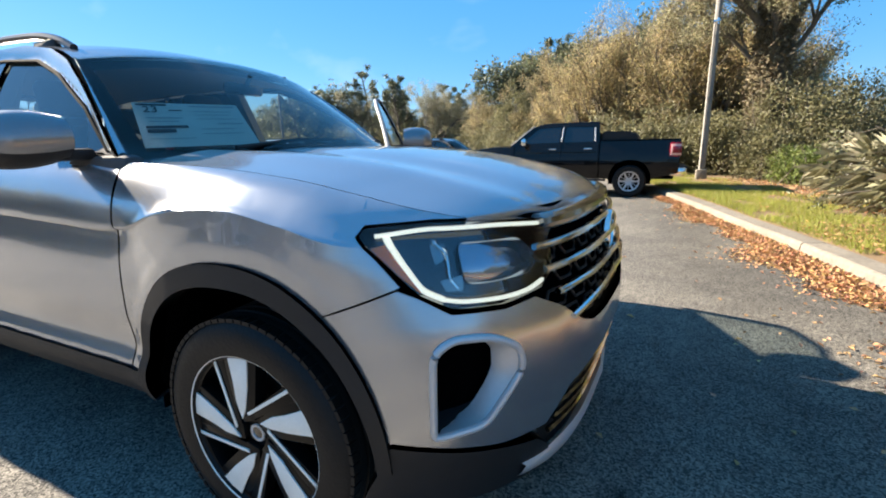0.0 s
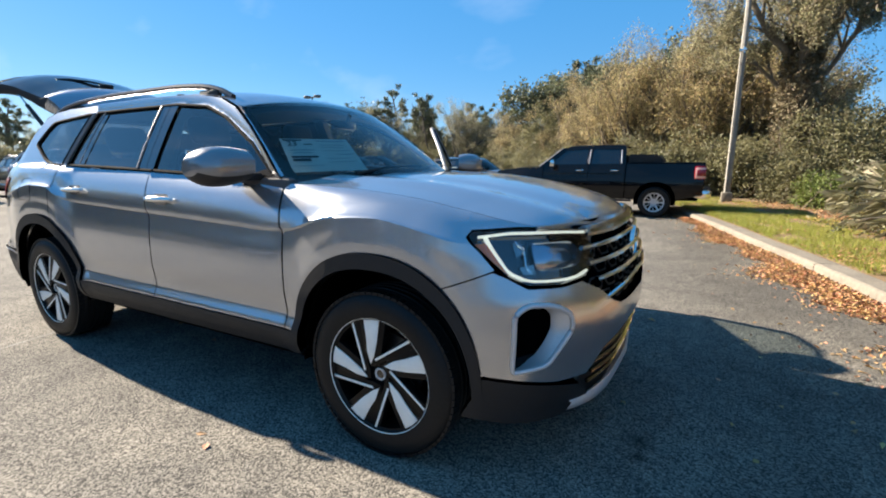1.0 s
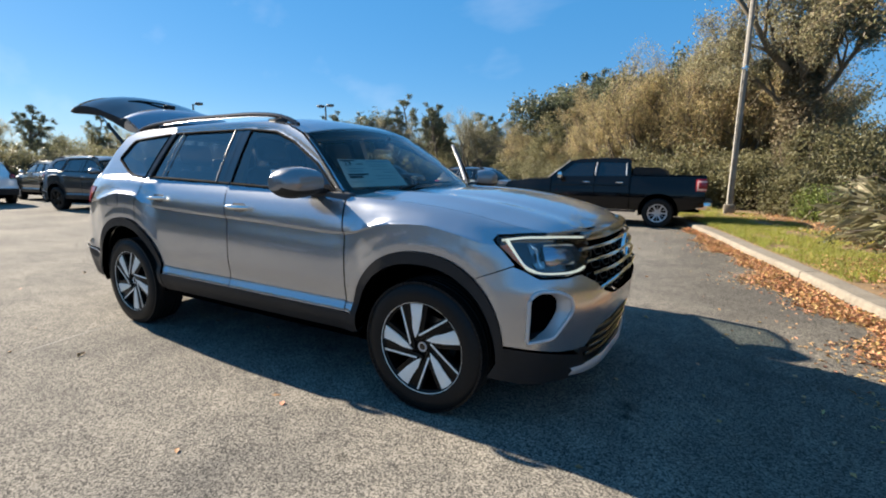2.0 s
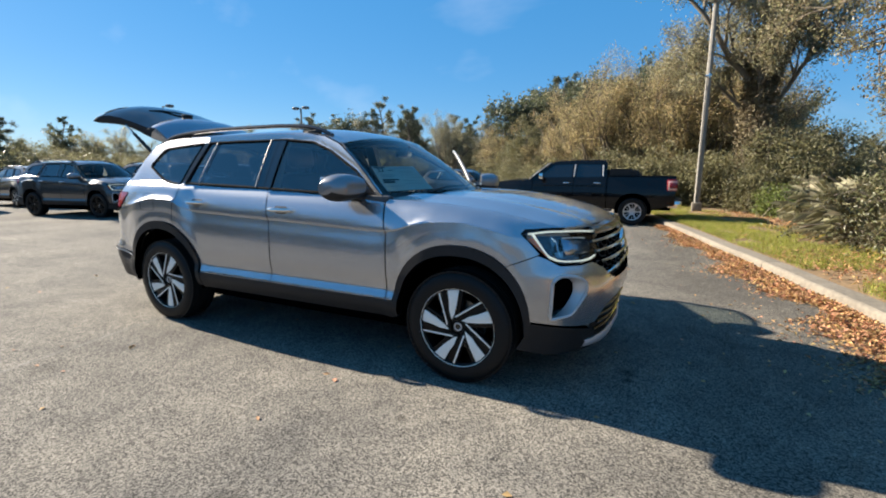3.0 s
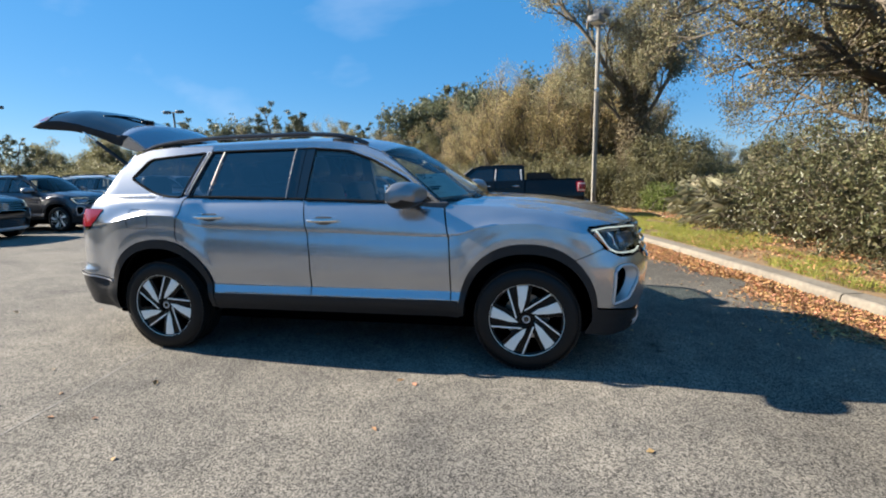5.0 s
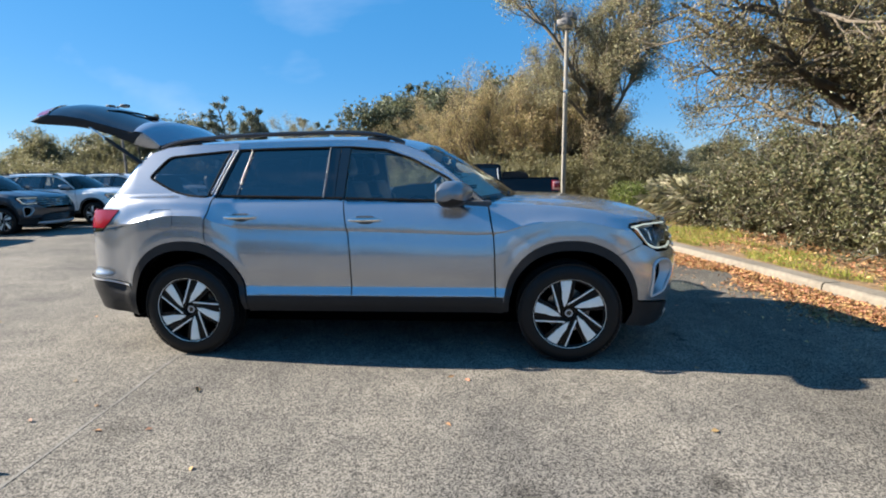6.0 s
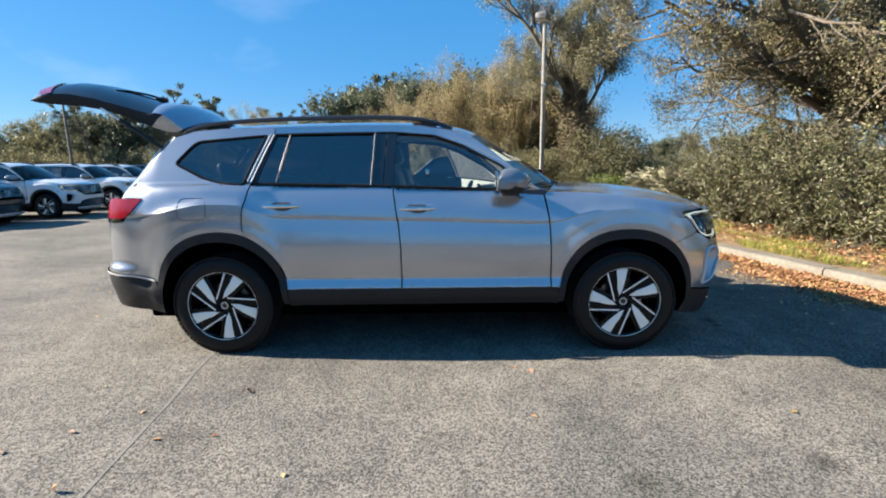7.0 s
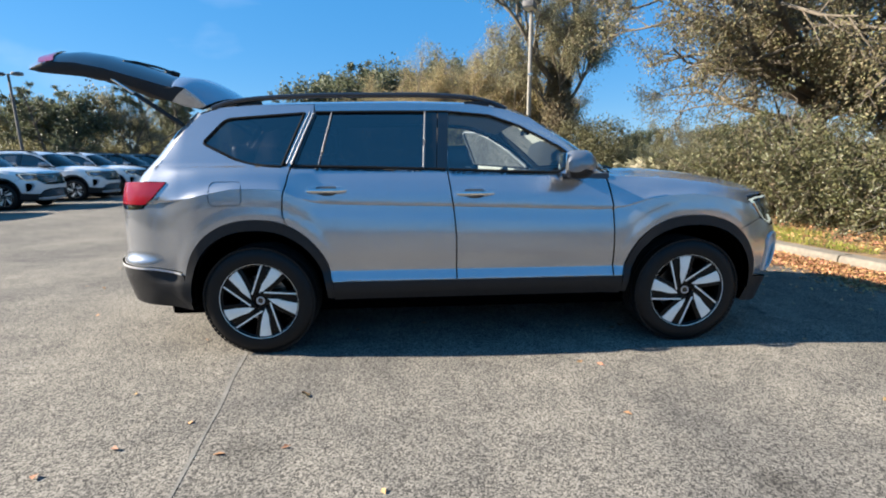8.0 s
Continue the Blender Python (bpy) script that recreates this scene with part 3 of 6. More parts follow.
for sgn, flip in ((-1, False), (1, True)):
    panel("front_fender", fender, skin, SILVER, suv, features=CREASES, mirror=flip)
    qp = panel("quarter_panel", quarter, skin, SILVER, suv, holes=[QG], features=CREASES, mirror=flip)
    fd = panel("front_door", door_f, skin, SILVER, suv, features=CREASES, thick=0.02, mirror=flip)
    rd = panel("rear_door", door_r, skin, SILVER, suv, features=CREASES, thick=0.02, mirror=flip)
    panel("roof_side", CANT, skin_cant, SILVER, suv, mirror=flip, grid=0.02)
    panel("quarter_window", QG, skin_out(-0.008), GLASS_DARK, suv, mirror=flip, thick=0.004, grid=0.06)
    fg = panel("window_glass", WIND_F, skin_out(-0.012), GLASS_FRONT, fd, mirror=flip, thick=0.004, grid=0.06)
    rg = panel("window_glass", WIND_R, skin_out(-0.012), GLASS_DARK, rd, mirror=flip, thick=0.004, grid=0.06)
    # dark pillars and seals
    panel("pillar_trim", [(-1.692, 1.243), (-1.668, 1.636), (-1.742, 1.640), (-1.762, 1.246)], skin_out(0.001), PIANO, fd, mirror=flip, grid=0.05)
    panel("pillar_trim", [(-1.766, 1.246), (-1.748, 1.640), (-1.822, 1.642), (-1.845, 1.248)], skin_out(0.001), PIANO, rd, mirror=flip, grid=0.05)
    panel("pillar_trim", [(-2.572, 1.640), (-2.664, 1.640), (-2.800, 1.272), (-2.706, 1.272)], skin_out(-0.004), PIANO, suv, mirror=flip, grid=0.05)
    panel("mirror_sail", [(-0.63, 1.200), (-0.80, 1.205), (-0.86, 1.345), (-0.70, 1.232)], skin_out(0.002), PIANO, fd, mirror=flip, grid=0.04)

    def trim(name, pts, rad, material, parent, out=0.0, flat=1.0):
        bm = bmesh.new()
        q = resample(pts, 0.05, closed=False)
        w = skin(q[:, 0], q[:, 1], out) * (1, -sgn, 1)
        tube(bm, [tuple(p) for p in w], rad, 6, flat=flat)
        return part(name, bm, material, parent)
    trim("window_strip", [(-2.595, 1.636), (-2.728, 1.290)], 0.007, STRIP, rd, 0.006)
    trim("window_strip", [(-2.475, 1.634), (-2.550, 1.288)], 0.0045, STRIP, rd, 0.003)
    trim("window_strip", [(-2.622, 1.638), (-2.758, 1.292)], 0.005, STRIP, suv, 0.004)
    trim("window_strip", [(-1.832, 1.640), (-1.852, 1.256)], 0.006, STRIP, rd, 0.004)
    trim("window_seal", [(-0.70, 1.226), (-0.90, 1.386), (-1.175, 1.535), (-1.385, 1.611), (-1.68, 1.639), (-2.2, 1.640), (-2.585, 1.637)], 0.010, SEALRUBBER, suv, -0.002)
    trim("belt_seal", [(-0.64, 1.205), (-0.9, 1.212), (-1.68, 1.243)], 0.011, SEALRUBBER, fd, -0.004)
    trim("belt_seal", [(-1.70, 1.244), (-2.2, 1.262), (-2.715, 1.277)], 0.011, SEALRUBBER, rd, -0.004)
    trim("window_seal", [*QG, QG[0]], 0.010, SEALRUBBER, suv, -0.002)

    # handles: a bar, and a flat dark patch as the shade in its bowl
    for cx, cz, dr in ((-1.51, 1.086, fd), (-2.49, 1.116, rd)):
        c = skin(cx, cz)
        bm = bmesh.new()
        tube(bm, [tuple((skin(cx - 0.125 + 0.025 * i, cz + 0.003, 0.004 + 0.030 * math.sin(math.pi * min(max(i / 10, 0.05), 0.95)) ** 0.5) * (1, -sgn, 1))) for i in range(11)],
             [0.012, 0.018, 0.021, 0.022, 0.022, 0.022, 0.022, 0.022, 0.021, 0.018, 0.012], 10, flat=0.75)
        part("door_handle", bm, CHROME, dr, "bright silver pull handle")
        panel("handle_bowl", rounded([(cx - 0.03, cz - 0.032), (cx - 0.085, cz - 0.01), (cx - 0.07, cz + 0.028), (cx + 0.06, cz + 0.028), (cx + 0.08, cz - 0.01), (cx + 0.03, cz - 0.035)], 0.025), skin_out(0.0015), TRIMGREY, dr, mirror=flip, grid=0.03, thick=0.002)

    # wing mirror
    base = np.array((-0.76, sgn * 0.905, 1.225))
    bm = bmesh.new()
    rings = []
    for k in range(26):
        v = k / 25
        end_ = 1.0 if v < 0.68 else math.sqrt(max(0.0, 1 - ((v - 0.68) / 0.33) ** 2))
        yy = sgn * (0.945 + 0.205 * v)
        hgt = 0.170 * (0.80 + 0.30 * math.sin(math.pi * min(v * 0.9 + 0.08, 1)) ** 0.8) * (0.42 + 0.58 * end_)
        dep = 0.205 * (1.0 - 0.25 * v) * (0.45 + 0.55 * end_)
        zc_, xr = 1.275 - 0.012 * v, -0.935 - 0.015 * v
        ring = []
        for j in range(36):
            a = 2 * math.pi * j / 36
            c_, s_ = math.cos(a), math.sin(a)
            ex = abs(c_) ** 0.7 * (1 if c_ > 0 else -1)
            ez = abs(s_) ** 0.7 * (1 if s_ > 0 else -1)
            xx = xr + dep * (0.5 + 0.5 * ex) * (1.0 if c_ < 0 else 1.0) + (0.03 * (1 - ez * ez) if c_ > 0 else 0)
            ring.append(bm.verts.new((xx, yy, zc_ + hgt * 0.5 * ez)))
        rings.append(ring)
    for r0, r1 in zip(rings, rings[1:]):
        for j in range(36):
            bm.faces.new((r0[j], r0[(j + 1) % 36], r1[(j + 1) % 36], r1[j])).material_index = int(math.sin(2 * math.pi * (j + 0.5) / 36) < -0.30)
    bm.faces.new(rings[0]), bm.faces.new(rings[-1][::-1])
    part("wing_mirror", bm, [MIRRORCAP, BLACKPLASTIC], fd, "silver mirror housing with black lower half")
    bm = bmesh.new()
    box(bm, (-0.885, min(sgn * 0.86, sgn * 0.975), 1.198), (-0.75, max(sgn * 0.86, sgn * 0.975), 1.240), 0.014)
    part("mirror_foot", bm, BLACKPLASTIC, fd)
    bm = bmesh.new()
    box(bm, (-0.958, min(sgn * 0.975, sgn * 1.12), 1.215), (-0.950, max(sgn * 0.975, sgn * 1.12), 1.345), 0.003)
    part("mirror_plate", bm, MIRROR, fd)

    # cladding
    AFi, ARi = arch(0.0, 0.375, 0.447, 0.482, 1, 179, 40), arch(-2.965, 0.375, 0.447, 0.494, 1, 179, 40)
    AFo, ARo = arch(0.0, 0.385, 0.486, 0.538, 0, 180, 40), arch(-2.965, 0.385, 0.490, 0.553, 0, 180, 40)
    panel("arch_cladding", AFo + AFi[::-1], skin_out(0.014), BLACKPLASTIC, suv, "black plastic wheel arch cladding", mirror=flip, grid=0.03, thick=0.05)
    panel("arch_cladding", ARo + ARi[::-1], skin_out(0.014), BLACKPLASTIC, suv, "black plastic wheel arch cladding", mirror=flip, grid=0.03, thick=0.05)
    panel("sill_cladding", [(-0.485, 0.372), (-0.485, 0.502), (-2.478, 0.505), (-2.478, 0.372)], skin_out(0.010), BLACKPLASTIC, suv, mirror=flip, grid=0.04, thick=0.04)
    panel("bumper_cladding", [(0.40, 0.30), (0.468, 0.42), (0.486, 0.470), (0.62, 0.452), (0.80, 0.425), (0.93, 0.400), (1.0, 0.345), (1.05, 0.262), (0.60, 0.255)], skin_out(0.006), BLACKPLASTIC, suv, mirror=flip, grid=0.04, thick=0.04)
    panel("bumper_cladding", [(-3.456, 0.572), (-3.65, 0.608), (-3.90, 0.624), (U_REAR, 0.660), (U_REAR, 0.40), (-3.85, 0.37), (-3.42, 0.332)], skin_out(0.004), BLACKPLASTIC, suv, mirror=flip, grid=0.04, thick=0.04)
    panel("bumper_strip", [(-3.47, 0.592), (-3.65, 0.626), (-3.90, 0.640), (U_REAR, 0.676), (U_REAR, 0.660), (-3.90, 0.624), (-3.65, 0.610), (-3.466, 0.576)], skin_out(0.010), SATIN, suv, mirror=flip, grid=0.04)
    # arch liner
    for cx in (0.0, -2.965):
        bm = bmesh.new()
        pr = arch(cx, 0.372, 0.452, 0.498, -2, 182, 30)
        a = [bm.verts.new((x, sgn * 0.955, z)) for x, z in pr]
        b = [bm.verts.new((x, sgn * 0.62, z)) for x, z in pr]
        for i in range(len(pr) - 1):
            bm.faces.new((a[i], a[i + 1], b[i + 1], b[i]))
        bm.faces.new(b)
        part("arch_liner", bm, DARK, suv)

    # tail lamp
    TL = rounded([(-3.527, 1.183), (-3.62, 1.085), (-3.68, 1.040), (-4.12, 1.040), (-4.12, 1.180), (-3.75, 1.186)], [0.01, 0.02, 0.03, 0.01, 0.01, 0.02])
    lamp = panel("tail_lamp", TL, skin_out(0.006), REDLAMP, suv, "red rear lamp with a clear lower band", mirror=flip, grid=0.03, thick=0.05)
    panel("reverse_lens", rounded([(-3.70, 1.034), (-3.72, 1.018), (-3.80, 1.008), (-4.12, 1.008), (-4.12, 1.034)], 0.008), skin_out(0.005), CHROME, lamp, mirror=flip, grid=0.03, thick=0.04)
    # fuel flap, right side only
    if not flip:
        FF_ = rounded([(-3.238, 1.182), (-3.030, 1.182), (-3.030, 1.030), (-3.238, 1.030)], 0.045)
        q = resample(FF_, 0.03)
        bm = bmesh.new()
        w = skin(np.append(q[:, 0], q[0, 0]), np.append(q[:, 1], q[0, 1]), 0.0)
        tube(bm, [tuple(p) for p in w], 0.0022, 5)
        part("fuel_flap_gap", bm, DARK, qp)

    # front bumper with its side intake
    INT = rounded([(0.600, 0.500), (0.603, 0.732), (0.650, 0.768), (0.752, 0.765), (0.828, 0.725), (0.838, 0.668), (0.737, 0.526)], [0.02, 0.05, 0.06, 0.08, 0.05, 0.06, 0.03])
    bump = [(0.365, 0.828), (0.518, 0.884), (0.568, 0.866), (0.655, 0.824), (0.80, 0.822), (0.90, 0.835), (1.0, 0.790), (1.10, 0.725), (1.18, 0.700), (U_FRONT, 0.690), (U_FRONT, 0.585), (1.25, 0.575), (1.05, 0.535), (0.96, 0.440), (0.80, 0.440), (0.62, 0.465), (0.492, 0.482)] + AF(8, 51.4)
    bp_ = panel("front_bumper", bump, skin, SILVER, suv, holes=[INT], mirror=flip, grid=0.03, thick=0.02,
                features=[[(0.93, 0.80), (1.0, 0.66), (0.98, 0.56), (0.90, 0.47)]])
    # intake: pocket, frame and blade
    ci = np.mean(np.array(INT), 0)
    pk = []
    q = resample(INT, 0.03)
    for d, k in ((0.0, 1.0), (-0.04, 0.96), (-0.085, 0.88)):
        w = skin(ci[0] + (q[:, 0] - ci[0]) * k, ci[1] + (q[:, 1] - ci[1]) * k, d) * (1, -sgn, 1)
        pk.append([*w, w[0]])
    grid_ob("intake_wall", pk, BLACKPLASTIC, bp_)
    # flat near-black back, coloured as the shaded depth of the intake
    bm = bmesh.new()
    w = pk[2][:-1]
    bm.faces.new([bm.verts.new(tuple(v)) for v in w])
    part("intake_mesh", bm, DARK, bp_, smooth=False)
    bm = bmesh.new()
    w = skin(np.append(q[:, 0], q[0, 0]), np.append(q[:, 1], q[0, 1]), 0.004) * (1, -sgn, 1)
    tube(bm, [tuple(v) for v in w], 0.010, 8)
    part("intake_frame", bm, SATIN, bp_, "satin silver intake surround")
    bl = []
    for d, pts in ((-0.002, [(0.612, 0.508), (0.730, 0.534), (0.828, 0.668), (0.818, 0.720), (0.749, 0.757), (0.67, 0.761)]),
                   (-0.030, [(0.625, 0.508), (0.715, 0.538), (0.797, 0.655), (0.793, 0.704), (0.745, 0.744), (0.67, 0.757)]),
                   (-0.060, [(0.640, 0.508), (0.705, 0.542), (0.780, 0.660), (0.778, 0.702), (0.738, 0.738), (0.67, 0.752)])):
        t = np.linspace(0, 1, 24)
        ss = np.linspace(0, 1, len(pts))
        fx, fz = curve(*zip(ss, [p[0] for p in pts])), curve(*zip(ss, [p[1] for p in pts]))
        bl.append([*(skin(fx(t), fz(t), d) * (1, -sgn, 1))])
    grid_ob("intake_blade", bl, SATIN, bp_, "satin silver inner blade of the intake")

    # headlamp: dark housing, led strips, projector, amber marker, clear cover
    hous = panel("headlamp", HOLE_HEAD, skin_out(-0.055), PIANO, suv, "led headlamp with lit light strip and amber marker", mirror=flip, grid=0.03, thick=0.01)
    rows = []
    q = resample(HOLE_HEAD, 0.03)
    for d in (0.0, -0.055):
        w = skin(q[:, 0], q[:, 1], d) * (1, -sgn, 1)
        rows.append([*w, w[0]])
    grid_ob("lamp_wall", rows, PIANO, hous)

    def strip(name, pts, rad, material, out, flat=0.7):
        bm = bmesh.new()
        kk = range(len(pts))
        tt = np.linspace(0, len(pts) - 1, max(26, 2 * len(pts)))
        w = skin(curve(*zip(kk, [p[0] for p in pts]))(tt), curve(*zip(kk, [p[1] for p in pts]))(tt), out) * (1, -sgn, 1)
        tube(bm, [tuple(v) for v in w], rad, 8, flat=flat)
        return part(name, bm, material, hous)
    strip("light_strip", [(0.452, 1.008), (0.62, 1.021), (0.80, 1.020), (0.985, 1.010)], 0.0080, LED, -0.014)
    strip("light_strip", [(0.482, 1.004), (0.538, 0.932), (0.584, 0.880), (0.640, 0.856)], 0.0105, LED, -0.016)
    strip("light_strip", [(0.640, 0.856), (0.70, 0.848), (0.80, 0.846), (0.88, 0.851), (0.95, 0.868)], 0.0075, LED, -0.014)
    panel("amber_marker", [(0.448, 0.984), (0.484, 0.990), (0.580, 0.876), (0.566, 0.884), (0.500, 0.936)], skin_out(-0.006), AMBER, hous, mirror=flip, grid=0.02, thick=0.02)
    panel("reflector", rounded([(0.60, 0.980), (0.655, 0.980), (0.655, 0.945), (0.62, 0.930)], 0.008), skin_out(-0.040), SMOKED, hous, mirror=flip, grid=0.02, thick=0.02)
    panel("reflector", rounded([(0.63, 0.895), (0.70, 0.905), (0.70, 0.868), (0.65, 0.868)], 0.008), skin_out(-0.035), SMOKED, hous, mirror=flip, grid=0.02, thick=0.02)
    PROJ = rounded([(0.690, 0.982), (0.905, 0.982), (0.955, 0.93), (0.925, 0.888), (0.705, 0.880)], 0.03)
    dome = lambda u, z: skin(u, z, -0.046 + 0.030 * (1 - ((u - 0.82) / 0.21) ** 2 - ((z - 0.930) / 0.085) ** 2))
    panel("projector", PROJ, dome, PROJGLASS, hous, mirror=flip, grid=0.014, thick=0.01)
    strip("inner_bar", [(0.615, 0.988), (0.66, 0.95), (0.665, 0.90), (0.685, 0.872)], 0.006, CHROME, -0.040, 1.0)
    panel("lamp_cover", HOLE_HEAD, skin_out(0.0), LENS, hous, mirror=flip, grid=0.03, thick=0.004).visible_shadow = False
    rg.visible_shadow = False

    # wheels
    if not flip:
        def wheel(parent, cx, cy, turn):
            bm = bmesh.new()
            R, w = 0.378, 0.128
            prof = [(0.252, -w + 0.02), (0.262, -w + 0.004), (0.30, -w - 0.004), (0.335, -w + 0.002), (0.358, -w + 0.014), (0.372, -w + 0.034)]
            grooves = []
            for g in (-0.055, -0.018, 0.018, 0.055):
                grooves += [(R, g - 0.006), (R - 0.008, g - 0.004), (R - 0.008, g + 0.004), (R, g + 0.006)]
            full = prof + grooves + [(r, -y) for r, y in prof[::-1]]
            spin(bm, full, 72)
            tyre = part("tyre", bm, RUBBER, parent, "black road tyre")
            bm = bmesh.new()
            for k in range(72):            # shoulder blocks
                for yy in (-0.098, 0.098):
                    box(bm, (-0.0135, yy - 0.018, 0.362), (0.0135, yy + 0.018, 0.3742), 0.0, m=Matrix.Rotation(2 * math.pi * (k + (0.5 if yy > 0 else 0)) / 72, 4, "Y"))
            part("tread_block", bm, RUBBER, tyre, smooth=False)
            tagged(tyre.children[0], kind="stuff")
            bm = bmesh.new()
            spin(bm, [(0.255, -0.118), (0.262, -0.122), (0.262, -0.112), (0.246, -0.106), (0.236, -0.06), (0.232, 0.10), (0.255, 0.115)], 64)
            rim = part("rim", bm, WHEELBLACK, tyre, "black alloy rim with machined silver blades")
            bm = bmesh.new()
            spin(bm, [(0.2590, -0.1205), (0.2600, -0.1230), (0.2630, -0.1240), (0.2635, -0.118)], 64)
            part("rim_lip", bm, MACHINED, tyre)
            bm = bmesh.new()
            spin(bm, [(0.0005, -0.02), (0.165, -0.02), (0.165, 0.0), (0.0005, 0.0)], 40)
            part("brake_disc", bm, BRAKE, tyre)
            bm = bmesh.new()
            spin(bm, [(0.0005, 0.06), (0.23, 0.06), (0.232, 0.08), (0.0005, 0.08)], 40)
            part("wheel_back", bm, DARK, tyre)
            bm = bmesh.new()
            spin(bm, [(0.0005, -0.088), (0.058, -0.088), (0.066, -0.078), (0.085, -0.06), (0.085, -0.02), (0.0005, -0.02)], 40)
            part("hub", bm, WHEELBLACK, tyre)
            bm = bmesh.new()
            spin(bm, [(0.0005, -0.094), (0.026, -0.094), (0.030, -0.090), (0.030, -0.086)], 32)
            part("centre_cap", bm, PIANO, tyre)
            bm = bmesh.new()
            spin(bm, [(0.019, -0.0935), (0.0205, -0.0975), (0.0275, -0.0975), (0.029, -0.0925)], 32)
            part("cap_ring", bm, SATIN, tyre)

            def pol(r, a):
                return (r * math.cos(radians(a)), r * math.sin(radians(a)))
            for k in range(5):
                o = 72 * k
                bm = bmesh.new()
                prism(bm, [pol(0.252, 87 + o), pol(0.253, 96 + o), pol(0.252, 105.5 + o), pol(0.175, 109 + o), pol(0.120, 117 + o), pol(0.060, 128 + o), pol(0.085, 103 + o), pol(0.16, 90 + o)], -0.1135, -0.108, 0.0015)
                part("blade", bm, MACHINED, tyre)
                bm = bmesh.new()
                prism(bm, [pol(0.254, 47.5 + o), pol(0.254, 50 + o), pol(0.074, 104 + o), pol(0.066, 97 + o)], -0.112, -0.108, 0.0012)
                part("thin_spoke", bm, MACHINED, tyre)
                bm = bmesh.new()          # black carriers behind blade and spoke
                prism(bm, [pol(0.250, 80 + o), pol(0.250, 112 + o), pol(0.12, 128 + o), pol(0.05, 140 + o), pol(0.05, 80 + o)], -0.1075, -0.06, 0.004)
                prism(bm, [pol(0.252, 40 + o), pol(0.252, 53 + o), pol(0.07, 112 + o), pol(0.055, 82 + o)], -0.107, -0.062, 0.003)
                part("spoke_carrier", bm, WHEELBLACK, tyre)
                bm = bmesh.new()
                spin(bm, [(0.0005, -0.085), (0.008, -0.085), (0.010, -0.07), (0.010, -0.05)], 10, centre=(*[0.056 * f for f in (math.cos(radians(o + 60)),)], 0, 0.056 * math.sin(radians(o + 60))))
                part("lug_nut", bm, CHROME, tyre)
            tyre.matrix_basis = pose(cx, cy, 0.378, 0, turn, 0)
            return tyre
        wheel_1 = wheel(suv, 0.0, -0.862, 0)
    if not flip:
        for cx, cy, tn, rz in ((-2.98, -0.862, 38, 0), (0.0, 0.862, 10, 180), (-2.98, 0.862, 40, 180)):
            c = copy_thing(wheel_1, pose(cx, cy, 0.378, 0, 0, rz) @ pose(0, 0, 0, 0, tn, 0))
    if flip:
        left_door = fd

# the driver's door stands open on its front hinge
H = Matrix.Translation((-0.56, 0.95, 0)) @ Matrix.Rotation(radians(-64), 4, "Z") @ Matrix.Translation((0.56, -0.95, 0))
left_door.matrix_basis = H
tagged(left_door, "open driver door with window and wing mirror")
bm = bmesh.new()
prism(bm, rounded([(-0.60, 0.52), (-0.62, 1.18), (-0.75, 1.225), (-1.66, 1.245), (-1.61, 0.95), (-1.60, 0.52)], 0.05), 0.86, 0.93, 0.012)
part("door_card", bm, TRIMPALE, left_door)
bm = bmesh.new()
box(bm, (-1.45, 0.80, 0.92), (-0.85, 0.87, 0.98), 0.02)
part("armrest", bm, TRIMPALE, left_door)
bm = bmesh.new()
fr = [(-0.66, 1.215), (-0.90, 1.386), (-1.175, 1.540), (-1.385, 1.616), (-1.66, 1.640), (-1.72, 1.62), (-1.73, 1.25)]
q = resample(fr, 0.04, closed=False)
tube(bm, [tuple(v) for v in skin(q[:, 0], q[:, 1], -0.012) * (1, -1, 1)], 0.016, 8)
part("door_frame", bm, STRIP, left_door)

# windscreen, roof, hood
def across(e, c, v, k=2.0):
    """A cross line between mirrored edge points e through the middle c."""
    g = 1 - abs(v) ** k
    return (e[0] + (c[0] - e[0]) * g, -e[1] * v if e[1] < 0 else e[1] * v, e[2] + (c[2] - e[2]) * g)


VS = [i / 20 - 1 for i in range(41)]
ws_e = [((-0.645, 0.812, 1.205)), (-0.80, 0.775, 1.345), (-0.95, 0.735, 1.470), (-1.115, 0.690, 1.598)]
ws_c = [(-0.335, 0, 1.232), (-0.56, 0, 1.385), (-0.80, 0, 1.535), (-1.03, 0, 1.668)]
fe = [curve(*[(i / 3, p[k]) for i, p in enumerate(ws_e)]) for k in range(3)]
fc = [curve(*[(i / 3, p[k]) for i, p in enumerate(ws_c)]) for k in range(3)]
rows = []
for i in range(17):
    s = i / 16
    rows.append([across([float(f(s)) for f in fe], [float(f(s)) for f in fc], v, 2.3) for v in VS])
wsc = grid_ob("windscreen", rows, GLASS_CLEAR, suv)
wsc.visible_shadow = False
# black band round the glass
for s0, s1, v0, v1 in ((-0.06, 0.05, -1.0, 1.0), (0.95, 1.0, -1.0, 1.0), (0.0, 1.0, -1.0, -0.94), (0.0, 1.0, 0.94, 1.0)):
    rr = []
    for i in range(9):
        s = s0 + (s1 - s0) * i / 8
        sc_ = min(max(s, 0), 1)
        r_ = [across([float(f(sc_)) for f in fe], [float(f(sc_)) for f in fc], v0 + (v1 - v0) * j / 30, 2.3) for j in range(31)]
        rr.append([(p[0] - 0.004 + (0.35 * -(s - sc_)), p[1], p[2] - 0.006 + (s - sc_) * 0.4) for p in r_])
    grid_ob("glass_band", rr, PIANO, suv)
